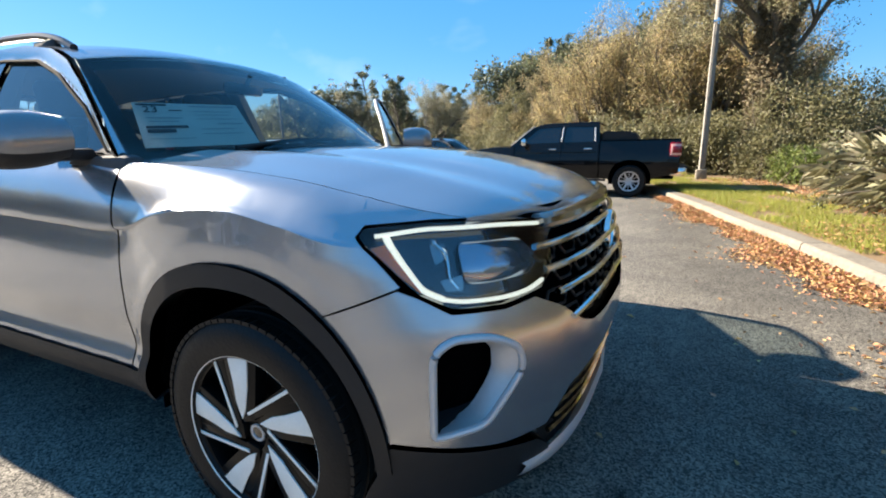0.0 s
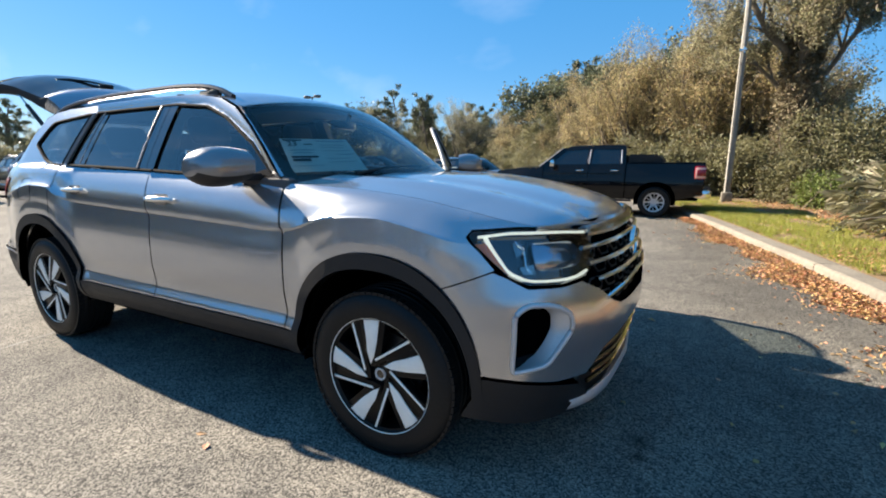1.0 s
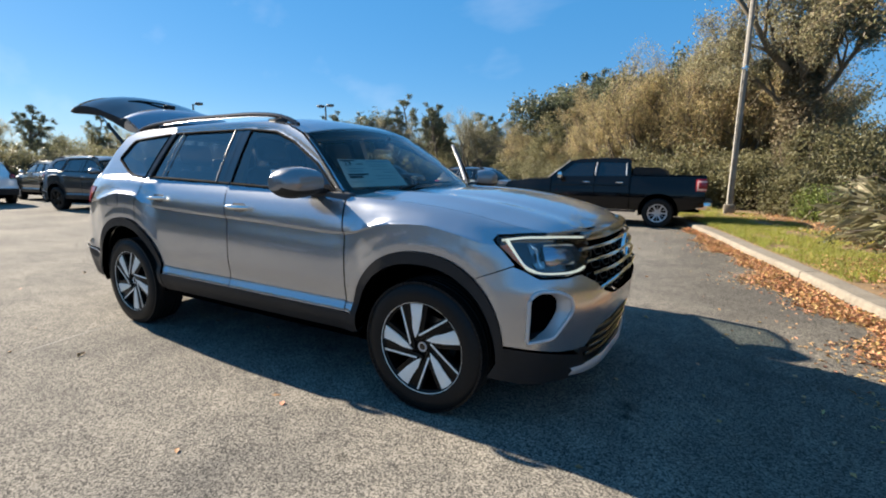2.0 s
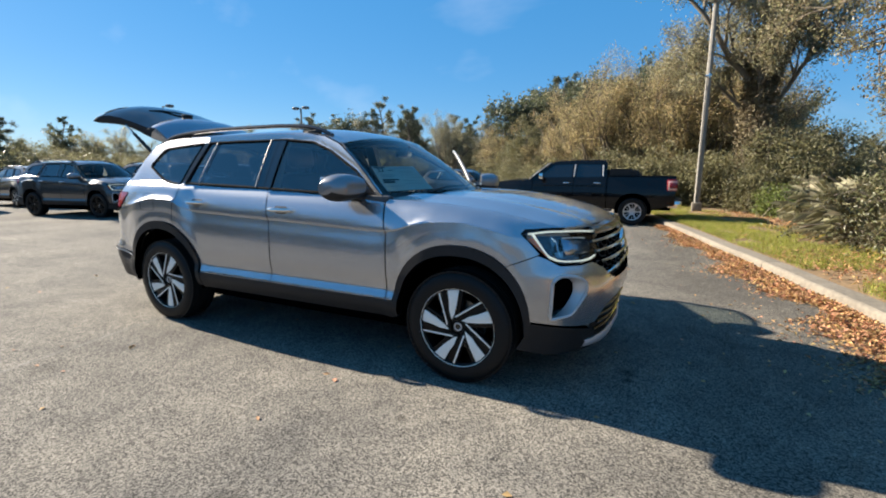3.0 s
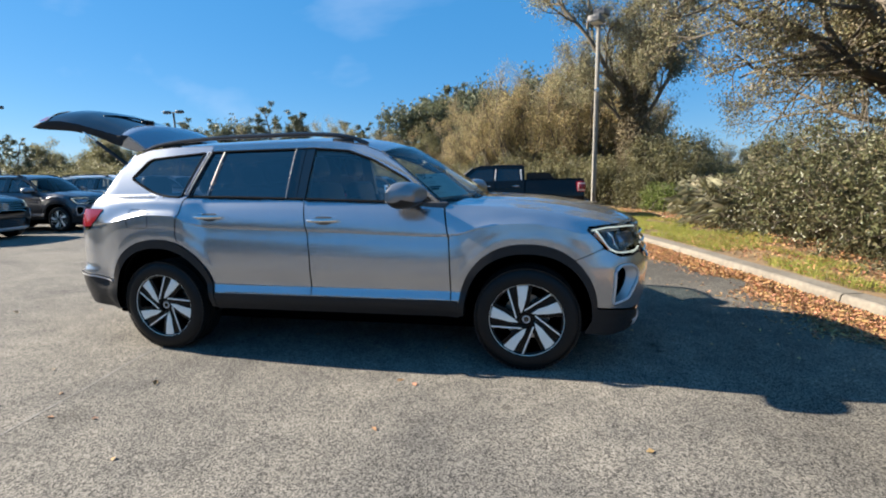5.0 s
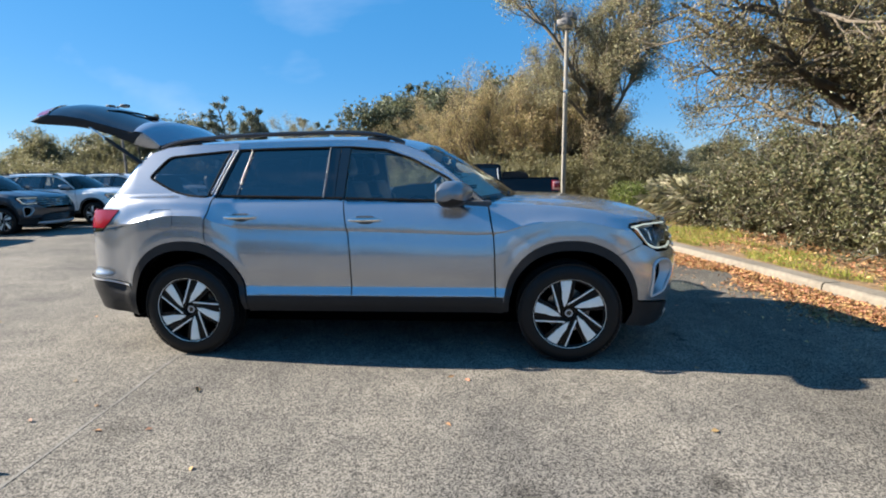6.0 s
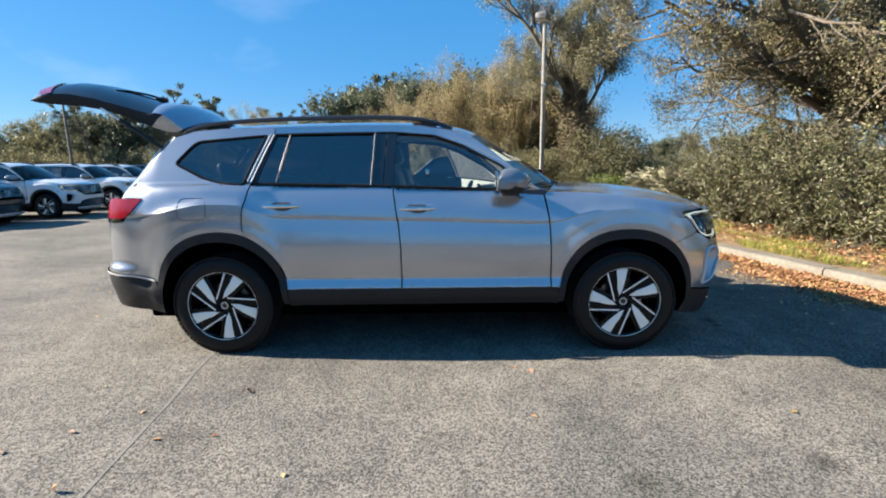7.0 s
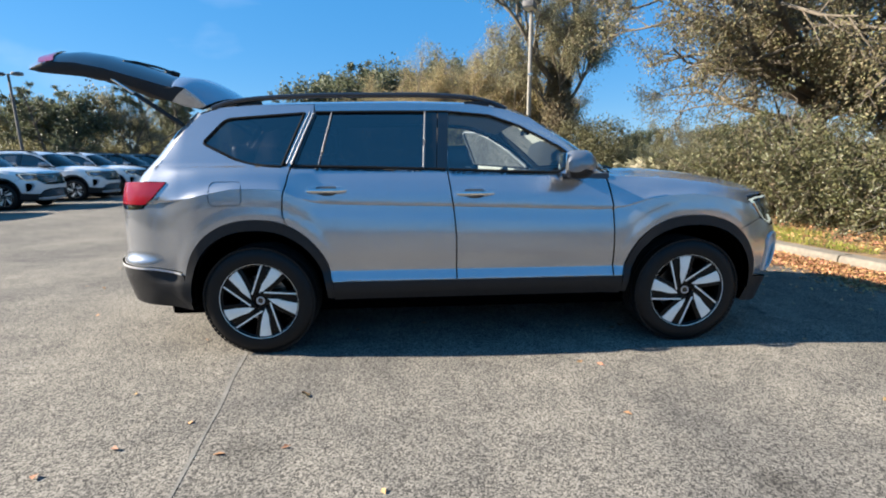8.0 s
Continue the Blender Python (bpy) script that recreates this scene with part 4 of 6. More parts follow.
# pillar faces between the windscreen edge and the side skin
pil = [(-0.645, 1.215), (-0.80, 1.362), (-0.95, 1.485), (-1.10, 1.588), (-1.16, 1.618)]
for sg in (1, -1):
    rows = []
    for i in range(13):
        s = i / 12
        a = [float(f(min(s, 1))) for f in fe]
        t = s * 3
        k = min(int(t), 2)
        uz = np.array(pil[k]) + (np.array(pil[k + 1]) - np.array(pil[k])) * (t - k)
        b = skin(uz[0], uz[1]) * (1, -1, 1)
        rows.append([(a[0] + (b[0] - a[0]) * w, sg * (a[1] + (b[1] - a[1]) * w), a[2] + (b[2] - a[2]) * w + 0.012 * math.sin(math.pi * w)) for w in (0, 0.25, 0.5, 0.75, 1)])
    grid_ob("windscreen_pillar", rows, SILVER, suv)

roof_line = curve((-3.42, 1.615), (-3.22, 1.672), (-3.0, 1.688), (-2.59, 1.696), (-2.0, 1.702), (-1.5, 1.690), (-1.26, 1.650), (-1.10, 1.590))
rows = []
for i in range(41):
    x = -1.105 + (-3.36 + 1.105) * i / 40
    z = float(roof_line(x))
    e = skin(x, z)
    k = i / 40
    cx = x + (0.08 * (1 - step(0.0, 0.2, k)) - 0.10 * step(0.85, 1.0, k))
    rows.append([across((x, abs(e[1]), z), (cx, 0, z + 0.062 - 0.012 * float(step(0.8, 1.0, k))), v, 2.6) for v in VS])
grid_ob("roof_panel", rows, SILVER, suv)
rows = [[(p[0], p[1] * 0.97, p[2] - 0.045) for p in r] for r in rows]
grid_ob("headliner", rows, HEADLINER, suv)

# roof rails
RAIL = mat("rail_black_satin", (0.06, 0.06, 0.065), 0.22, 0.6)
for sg in (-1, 1):
    bm = bmesh.new()
    pts = [(-3.30, 0.640, 1.672), (-3.18, 0.632, 1.712), (-2.9, 0.618, 1.745), (-2.4, 0.604, 1.762), (-1.9, 0.600, 1.762), (-1.55, 0.602, 1.745), (-1.36, 0.606, 1.708), (-1.25, 0.612, 1.664)]
    f3 = [curve(*[(i, p[k]) for i, p in enumerate(pts)]) for k in range(3)]
    tube(bm, [(float(f3[0](t)), sg * float(f3[1](t)), float(f3[2](t))) for t in np.linspace(0, 7, 40)], 0.016, 8, flat=1.1)
    rail = part("roof_rail", bm, RAIL, suv, "satin dark roof rail")
    for x, z in ((-3.06, 1.70), (-1.46, 1.695)):
        bm = bmesh.new()
        box(bm, (x - 0.09, min(sg * 0.594, sg * 0.622), z - 0.03), (x + 0.09, max(sg * 0.594, sg * 0.622), z + 0.022), 0.010)
        part("rail_foot", bm, BLACKPLASTIC, rail)

hb = [float(x) for x in np.linspace(-0.585, 0.72, 34)]
rows, edge = [], []
for i, u in enumerate(hb):
    s = i / 33
    e = skin(u, float(beltline(u)) - 0.004)
    cx = -0.335 + (0.835 + 0.335) * s
    cz = float(curve((0, 1.232), (0.3, 1.222), (0.6, 1.180), (0.82, 1.125), (0.93, 1.080), (1.0, 1.030))(s))
    r_ = []
    for v in [i2 / 30 - 1 for i2 in range(61)]:
        p = across((e[0], abs(e[1]) - 0.006, e[2]), (cx, 0, cz), v, 2.2)
        a = abs(v)
        z = p[2] + 0.016 * math.exp(-((a - 0.74) / 0.10) ** 2) * (1 - s * 0.6) - 0.012 * math.exp(-((a - 0.55) / 0.10) ** 2) * (1 - s * 0.5)
        r_.append((p[0], p[1], z))
    rows.append(r_)
rows.append([(p[0] - 0.004, p[1], p[2] - 0.022) for p in rows[-1]])
rows.append([(p[0] - 0.030, p[1], p[2] - 0.008) for p in rows[-1]])
grid_ob("hood", rows, SILVER, suv)
# wiper cowl
grid_ob("wiper_cowl", [[(p[0] + d, p[1], p[2] + h) for p in rows[0]] for d, h in ((-0.10, -0.030), (-0.03, -0.035), (0.02, -0.02))], BLACKPLASTIC, suv)
for x0, y0, x1, y1 in ((-0.42, -0.55, -0.38, 0.10), (-0.40, 0.05, -0.52, 0.66)):
    bm = bmesh.new()
    tube(bm, [(x0, y0, 1.232), ((x0 + x1) / 2 - 0.02, (y0 + y1) / 2, 1.262), (x1 - 0.04, y1, 1.262)], 0.009, 6)
    part("wiper", bm, BLACKPLASTIC, suv)

# grille between the lamps
def front(y, z, out):
    """A point of the nose skin from the side offset and height."""
    us = np.linspace(0.55, U_FRONT, 400)
    w = skin(us, np.full(400, z), out)
    k = int(np.argmin(np.abs(w[:, 1] + abs(y))))
    return (w[k, 0], math.copysign(abs(y), y), z)


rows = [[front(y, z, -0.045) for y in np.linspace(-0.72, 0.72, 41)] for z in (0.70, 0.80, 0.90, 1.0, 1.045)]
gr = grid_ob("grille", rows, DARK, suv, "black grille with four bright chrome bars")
for z, w in ((0.962, 0.665), (0.902, 0.655), (0.838, 0.630), (0.772, 0.585)):
    bm = bmesh.new()
    tube(bm, [front(y, z - 0.035 * (abs(y) / w) ** 3 * (1 if z < 0.8 else 0.2) + (0.012 if z < 0.8 else 0.0), 0.0) for y in np.linspace(-w, w, 41)], 0.0105, 8, flat=0.9)
    part("grille_bar", bm, CHROME, gr)
bm = bmesh.new()
tube(bm, [front(y, 1.008, -0.018) for y in np.linspace(-0.60, 0.60, 41)], 0.026, 10, flat=1.0)
part("grille_header", bm, SMOKED, gr)
for z in (0.932, 0.870, 0.805, 0.745):
    for i in range(11):
        y = -0.60 + 0.12 * i + (0.06 if z in (0.870, 0.745) else 0)
        if abs(y) > (0.62 if z > 0.8 else 0.54) or abs(y) < 0.12:
            continue
        bm = bmesh.new()
        c = [front(y + dy, z + dz, -0.025) for dy, dz in ((-0.045, 0), (-0.03, 0.022), (0.03, 0.022), (0.045, 0), (0.03, -0.022), (-0.03, -0.022), (-0.045, 0))]
        tube(bm, c, 0.0045, 5)
        part("grille_cell", bm, BLACKPLASTIC, gr)
bm = bmesh.new()
spin(bm, [(0.0005, -0.01), (0.078, -0.01), (0.086, 0.0), (0.086, 0.03)], 40, axis="z")
bmesh.ops.transform(bm, matrix=pose(0.885, 0, 0.885, 0, -90, 0) , verts=bm.verts)
part("emblem", bm, PIANO, gr)
bm = bmesh.new()
spin(bm, [(0.072, -0.012), (0.076, -0.020), (0.086, -0.018), (0.090, 0.0)], 40, axis="z")
bmesh.ops.transform(bm, matrix=pose(0.885, 0, 0.885, 0, -90, 0), verts=bm.verts)
part("emblem_ring", bm, CHROME, gr)
# lower intake and skid plate
rows = [[front(y, z, o) for y in np.linspace(-0.62, 0.62, 31)] for z, o in ((0.30, -0.02), (0.40, -0.035), (0.50, -0.035), (0.58, -0.03), (0.60, 0.0))]
lg = grid_ob("lower_grille", rows, BLACKPLASTIC, suv)
for z in (0.37, 0.42, 0.47, 0.52):
    bm = bmesh.new()
    tube(bm, [front(y, z, -0.02) for y in np.linspace(-0.58, 0.58, 25)], 0.010, 6)
    part("grille_slat", bm, PIANO, lg)
rows = [[front(y, z + 0.10 * max(0, abs(y) - 0.50) * (k < 3), o) for y in np.linspace(-0.70, 0.70, 41)] for k, (z, o) in enumerate(((0.235, -0.03), (0.262, 0.012), (0.300, 0.018), (0.325, 0.002)))]
grid_ob("skid_plate", rows, SATIN, suv, "satin silver skid plate")

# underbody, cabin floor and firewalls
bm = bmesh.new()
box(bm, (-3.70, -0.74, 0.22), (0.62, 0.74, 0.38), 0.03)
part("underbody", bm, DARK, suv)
bm = bmesh.new()
box(bm, (-3.70, -0.60, 0.40), (-2.42, 0.60, 0.46), 0.0)
box(bm, (-2.415, -0.92, 0.40), (-0.55, 0.92, 0.46), 0.0)
part("cabin_floor", bm, TRIMGREY, suv)
bm = bmesh.new()
prism(bm, rounded([(-0.50, 0.46), (-0.42, 1.175), (-0.72, 1.205), (-0.98, 1.175), (-1.02, 1.02), (-0.92, 0.80), (-0.86, 0.46)], 0.05), -0.83, 0.83, 0.02)
part("dashboard", bm, TRIMGREY, suv)
bm = bmesh.new()
box(bm, (0.0, -0.62, 0.36), (0.66, 0.62, 0.98), 0.05)
part("engine_block", bm, DARK, suv)
# inner door faces on the shut doors
for sg, x0, x1 in ((-1, -1.64, -0.56), (-1, -2.44, -1.66), (1, -2.44, -1.66)):
    bm = bmesh.new()
    box(bm, (x0, min(sg * 0.80, sg * 0.885), 0.48), (x1, max(sg * 0.80, sg * 0.885), 1.215), 0.03)
    part("door_lining", bm, TRIMGREY, suv)
for sg in (-1, 1):
    bm = bmesh.new()
    prism(bm, rounded([(-2.70, 0.93), (-2.70, 1.20), (-3.40, 1.22), (-3.70, 1.06), (-3.70, 0.93)], 0.03), sg * 0.70, sg * 0.86, 0.01)
    part("cargo_lining", bm, TRIMGREY, suv)
    bm = bmesh.new()
    prism(bm, rounded([(-1.68, 0.48), (-1.70, 1.22), (-1.70, 1.64), (-1.80, 1.64), (-1.84, 1.22), (-1.84, 0.48)], 0.02), sg * 0.60, sg * 0.66, 0.01)
    bmesh.ops.transform(bm, matrix=Matrix.Shear("XZ", 4, (0, 0)), verts=bm.verts)
    for v in bm.verts:
        v.co.y = sg * (abs(float(skin(v.co.x, v.co.z)[1])) - (0.03 if abs(v.co.y) > 0.63 else 0.09))
    part("inner_pillar", bm, HEADLINER, suv)

# seats
def seat(x, y, w=0.50, back=0.66, head=True, rake=14):
    bm = bmesh.new()
    box(bm, (x - 0.05, y - w / 2, 0.66), (x + 0.48, y + w / 2, 0.82), 0.06, 3)
    a = part("car_seat", bm, SEATCLOTH, suv, "dark leatherette seat")
    bm = bmesh.new()
    box(bm, (-0.06, -w / 2, 0.0), (0.08, w / 2, back), 0.055, 3, m=pose(x, y, 0.76, 0, -rake, 0))
    for side in (-1, 1):
        box(bm, (-0.04, side * w * 0.5 - 0.05, 0.10), (0.12, side * w * 0.5 + 0.03, back * 0.75), 0.04, 2, m=pose(x, y, 0.76, 0, -rake, 0))
    part("backrest", bm, SEATCLOTH, a)
    if head:
        bm = bmesh.new()
        box(bm, (-0.05, -0.14, back + 0.05), (0.06, 0.14, back + 0.24), 0.05, 3, m=pose(x, y, 0.76, 0, -rake, 0))
        part("headrest", bm, SEATCLOTH, a)
        bm = bmesh.new()
        for side in (-0.06, 0.06):
            tube(bm, [tuple(pose(x, y, 0.76, 0, -rake, 0) @ Vector((0, side, back - 0.04))), tuple(pose(x, y, 0.76, 0, -rake, 0) @ Vector((0, side, back + 0.10)))], 0.007, 6)
        part("headrest_post", bm, CHROME, a)
    return a


for x, y, w, bk in ((-1.62, -0.40, 0.52, 0.62), (-1.62, 0.40, 0.52, 0.62), (-2.55, -0.46, 0.46, 0.58), (-2.55, 0.0, 0.36, 0.56), (-2.55, 0.46, 0.46, 0.58), (-3.35, -0.36, 0.48, 0.48), (-3.35, 0.36, 0.48, 0.48)):
    seat(x, y, w, bk)
# red tag on the inner bolster of the driver seat
bm = bmesh.new()
box(bm, (-1.835, 0.105, 1.185), (-1.775, 0.125, 1.250), 0.004)
part("paper_tag", bm, mat("red_tag_paper", (0.65, 0.03, 0.05), 0.6, vary=0.1), suv, "small red paper tag")
# steering wheel
bm = bmesh.new()
M = pose(-1.12, 0.40, 1.06, 0, -68, 0)
tube(bm, [tuple(M @ Vector((0.185 * math.cos(t), 0.185 * math.sin(t), 0))) for t in np.linspace(0, 2 * math.pi, 33)], 0.016, 8, cap=False)
for a in (0, 90, 180):
    tube(bm, [tuple(M @ Vector((0.03 * math.sin(radians(a + 90)), 0.03 * math.cos(radians(a + 90)), 0))), tuple(M @ Vector((0.18 * math.sin(radians(a + 90)), 0.18 * math.cos(radians(a + 90)), 0)))], 0.018, 6)
box(bm, (-0.07, -0.08, -0.03), (0.07, 0.08, 0.02), 0.02, m=M)
part("steering_wheel", bm, TRIMGREY, suv)
bm = bmesh.new()
box(bm, (-1.02, -0.12, 1.05), (-0.99, 0.18, 1.22), 0.01)
part("touch_screen", bm, PIANO, suv)
bm = bmesh.new()
box(bm, (-0.98, -0.12, 1.505), (-0.94, 0.12, 1.565), 0.02)
tube(bm, [(-0.94, 0, 1.55), (-0.90, 0, 1.60)], 0.012, 6)
part("inside_mirror", bm, PIANO, suv)

# raised tailgate: outer skin, lining, glass, lamps and struts
# stations from the hinge to the lip: middle (x, z), then side edge (x, z, half width)
lid_out = [(-3.30, 1.800, -3.36, 1.700, 0.58), (-3.40, 1.875, -3.42, 1.760, 0.60), (-3.52, 1.945, -3.48, 1.810, 0.62), (-3.66, 1.968, -3.55, 1.825, 0.62), (-3.68, 1.955, -3.565, 1.815, 0.62), (-3.74, 1.968, -3.60, 1.822, 0.62),
           (-3.97, 2.050, -3.78, 1.875, 0.635), (-4.18, 2.115, -3.99, 1.935, 0.65), (-4.34, 2.140, -4.15, 1.965, 0.67), (-4.48, 2.130, -4.27, 1.968, 0.685), (-4.60, 2.095, -4.36, 1.952, 0.69), (-4.68, 2.045, -4.43, 1.922, 0.68)]
lid_in = [(-3.34, 1.760, -3.40, 1.672, 0.56), (-3.50, 1.815, -3.50, 1.690, 0.60), (-3.62, 1.850, -3.58, 1.722, 0.61), (-3.72, 1.880, -3.66, 1.752, 0.615), (-3.80, 1.905, -3.72, 1.778, 0.62), (-3.90, 1.930, -3.79, 1.805, 0.62),
          (-4.05, 1.965, -3.92, 1.848, 0.63), (-4.20, 1.990, -4.065, 1.874, 0.645), (-4.34, 2.005, -4.19, 1.886, 0.66), (-4.46, 2.012, -4.29, 1.894, 0.67), (-4.58, 2.020, -4.37, 1.902, 0.68), (-4.68, 2.043, -4.43, 1.918, 0.68)]


def lid_row(st, k=2.3):
    cx, cz, ex, ez, hw = st
    out = []
    for j in range(29):
        v = j / 14 - 1
        g = abs(v) ** k
        out.append((cx + (ex - cx) * g, hw * v, cz + (ez - cz) * g))
    return out


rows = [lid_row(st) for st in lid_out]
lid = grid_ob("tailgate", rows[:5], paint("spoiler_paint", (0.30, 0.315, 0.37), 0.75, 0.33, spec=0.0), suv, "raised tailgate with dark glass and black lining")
grid_ob("tailgate_glass", rows[4:10], mat("tailgate_glass_gloss", (0.012, 0.014, 0.020), 0.08, spec=0.2), lid)
grid_ob("tailgate_skin", rows[9:], SILVER, lid)
inner = [lid_row(st) for st in lid_in]
LIDTRIM = mat("lid_lining_plastic", (0.030, 0.028, 0.028), 0.75, vary=0.15, scale=6, bump=0.15, bump_scale=300, spec=0.2)
grid_ob("tailgate_lining", inner, LIDTRIM, lid)
for s in (0, -1):
    edge = [[r[s] for r in rows], [((r[s][0] + q_[s][0]) / 2, r[s][1] * 1.015, (r[s][2] + q_[s][2]) / 2) for r, q_ in zip(rows, inner)], [r[s] for r in inner]]
    grid_ob("tailgate_edge", [e_[2:] for e_ in edge], LIDTRIM, lid)
    grid_ob("tailgate_cheek", [e_[:3] for e_ in edge], SILVER, lid)
for s in (-1, 1):
    rr = [[(p[0], p[1], p[2] + 0.010) for p in (r[20:29] if s > 0 else r[0:9])] for r in rows[9:11]]
    grid_ob("lid_lamp", rr, REDLAMP, lid)
    bm = bmesh.new()
    tube(bm, [(-3.50, s * 0.655, 1.560), (-3.66, s * 0.650, 1.672), (-3.80, s * 0.645, 1.770)], [0.015, 0.017, 0.015], 8)
    part("gas_strut", bm, BLACKPLASTIC, lid)
    bm = bmesh.new()
    tube(bm, [(-3.80, s * 0.645, 1.770), (-3.98, s * 0.635, 1.892)], 0.008, 6)
    part("strut_rod", bm, CHROME, lid)
bm = bmesh.new()
box(bm, (-3.90, -0.05, 1.998), (-3.82, 0.05, 2.032), 0.014, m=None)
tube(bm, [(-3.86, 0.0, 2.025), (-3.93, -0.10, 2.048), (-4.01, -0.22, 2.058), (-4.04, -0.32, 2.045)], 0.009, 6)
part("rear_wiper", bm, BLACKPLASTIC, lid)
bm = bmesh.new()
box(bm, (-4.50, -0.10, 1.975), (-4.42, 0.10, 2.005), 0.012)
part("lid_latch", bm, BLACKPLASTIC, lid)
# rear opening: painted jambs from the quarter panels to the black seal
jamb_u = [(-3.36, 1.628), (-3.47, 1.50), (-3.585, 1.34), (-3.69, 1.22), (-3.74, 1.10), (-3.80, 1.004)]
jamb_in = [(-3.415, 0.640, 1.640), (-3.545, 0.690, 1.495), (-3.670, 0.720, 1.335), (-3.785, 0.735, 1.215), (-3.860, 0.730, 1.10), (-3.960, 0.700, 1.00)]
for sg in (-1, 1):
    rows = []
    for (u_, z_), q_ in zip(jamb_u, jamb_in):
        p_ = skin(u_, z_) * (1, -sg, 1)
        rows.append([(p_[0] + (q_[0] - p_[0]) * w, p_[1] + (sg * q_[1] - p_[1]) * w, p_[2] + (q_[2] - p_[2]) * w + 0.012 * math.sin(math.pi * w)) for w in (0, 0.25, 0.5, 0.75, 0.92, 1)])
        rows[-1].append((rows[-1][-1][0] + 0.05, rows[-1][-1][1] - sg * 0.02, rows[-1][-1][2] - 0.02))
    grid_ob("tailgate_jamb", rows, SILVER, suv)
bm = bmesh.new()
tube(bm, [(-3.90, -0.66, 0.98), (-3.74, -0.69, 1.20), (-3.56, -0.66, 1.44), (-3.40, -0.60, 1.62), (-3.36, -0.4, 1.675), (-3.36, 0.4, 1.675), (-3.40, 0.60, 1.62), (-3.56, 0.66, 1.44), (-3.74, 0.69, 1.20), (-3.90, 0.66, 0.98)], 0.025, 8)
part("tailgate_seal", bm, BLACKPLASTIC, suv)
# price sheet behind the windscreen, with unreadable lines
def ws_at(s, v, inset):
    p = across([float(f(s)) for f in fe], [float(f(s)) for f in fc], v, 2.3)
    return Vector((p[0] - inset, p[1], p[2] - inset * 0.7))


sheet = [ws_at(a, b, 0.03) for a, b in ((0.11, -0.92), (0.09, -0.47), (0.47, -0.37), (0.535, -0.86))]
bl_, br_, tr_, tl_ = sheet


def sheet_at(a, b, lift=0.0):
    """A point of the sheet: a across, b up."""
    p = bl_.lerp(br_, a).lerp(tl_.lerp(tr_, a), b)
    nrm = (br_ - bl_).cross(tl_ - bl_).normalized()
    return tuple(p + nrm * lift * (1 if nrm.x > 0 else -1))


sh = grid_ob("price_sheet", [[sheet_at(a / 8, b / 8) for a in range(9)] for b in range(9)], PAPER, suv, "pale printed price sheet")
for a0, a1, b0, b1, mm in ((0.03, 0.30, 0.92, 0.965, INK), (0.30, 0.42, 0.80, 0.83, INK), (0.08, 0.40, 0.62, 0.65, INKBLUE), (0.10, 0.36, 0.54, 0.57, INKBLUE), (0.06, 0.42, 0.40, 0.46, INK), (0.06, 0.30, 0.30, 0.38, INK),
                           (0.50, 0.95, 0.90, 0.94, INKBLUE), (0.52, 0.90, 0.78, 0.80, INKBLUE), (0.52, 0.86, 0.70, 0.72, INKBLUE), (0.52, 0.92, 0.60, 0.62, INKBLUE), (0.70, 0.95, 0.48, 0.51, INKBLUE), (0.52, 0.84, 0.36, 0.38, INKBLUE), (0.52, 0.90, 0.25, 0.27, INKBLUE), (0.06, 0.44, 0.16, 0.18, INKBLUE)):
    grid_ob("print_bar", [[sheet_at(a0, b0, 0.003), sheet_at(a1, b0, 0.003)], [sheet_at(a0, b1, 0.003), sheet_at(a1, b1, 0.003)]], mm, sh)

fd_ = bpy.data.curves.new("sheet_year", "FONT")
fd_.body, fd_.size, fd_.extrude = "23", 0.055, 0.0008
fd_.materials.append(INK)
yr = new("sheet_number", fd_)
o_, ax, ay = Vector(sheet_at(0.07, 0.76, 0.004)), (br_ - bl_).normalized(), (tl_ - bl_).normalized()
az_ = ax.cross(ay).normalized()
ay = az_.cross(ax)
yr.matrix_world = Matrix.Translation(o_) @ Matrix((ax, ay, az_)).transposed().to_4x4()
yr.parent = sh

# ---- ground, kerb, verge ----
def stuff(name, V, F, material, label, category):
    me = bpy.data.meshes.new(name)
    V, F = np.asarray(V, np.float32), np.asarray(F, np.int32)
    me.vertices.add(len(V))
    me.vertices.foreach_set("co", V.ravel())
    k = F.shape[1]
    me.loops.add(F.size)
    me.loops.foreach_set("vertex_index", F.ravel())
    me.polygons.add(len(F))
    me.polygons.foreach_set("loop_start", np.arange(len(F), dtype=np.int32) * k)
    me.polygons.foreach_set("loop_total", np.full(len(F), k, np.int32))
    me.update(calc_edges=True)
    me.validate()
    me.materials.append(material)
    return tagged(new(name, me), label, category, "", "stuff")


CONCRETE = mat("kerb_concrete", (0.178, 0.156, 0.124), 0.85, vary=0.3, scale=2.5, bump=0.5, bump_scale=90)
SOIL = mat("leaf_mould_soil", (0.20, 0.13, 0.066), 0.95, vary=0.4, scale=3.0, bump=0.8, bump_scale=40)
FARGROUND = mat("far_grass", (0.11, 0.12, 0.04), 0.95, vary=0.4, scale=0.3, bump=0.4, bump_scale=10)

bm = bmesh.new()
ring = [bm.verts.new((2500 * math.cos(a), 2500 * math.sin(a), 0)) for a in np.linspace(0, 2 * math.pi, 64, endpoint=False)]
inner = [bm.verts.new((60 * math.cos(a), 60 * math.sin(a), 0)) for a in np.linspace(0, 2 * math.pi, 64, endpoint=False)]
bm.faces.new(inner)
for i in range(64):
    bm.faces.new((ring[i], ring[(i + 1) % 64], inner[(i + 1) % 64], inner[i]))
tagged(part("ground", bm, ASPHALT, None, smooth=False), "grey worn asphalt car park", "ground", "", "structure")

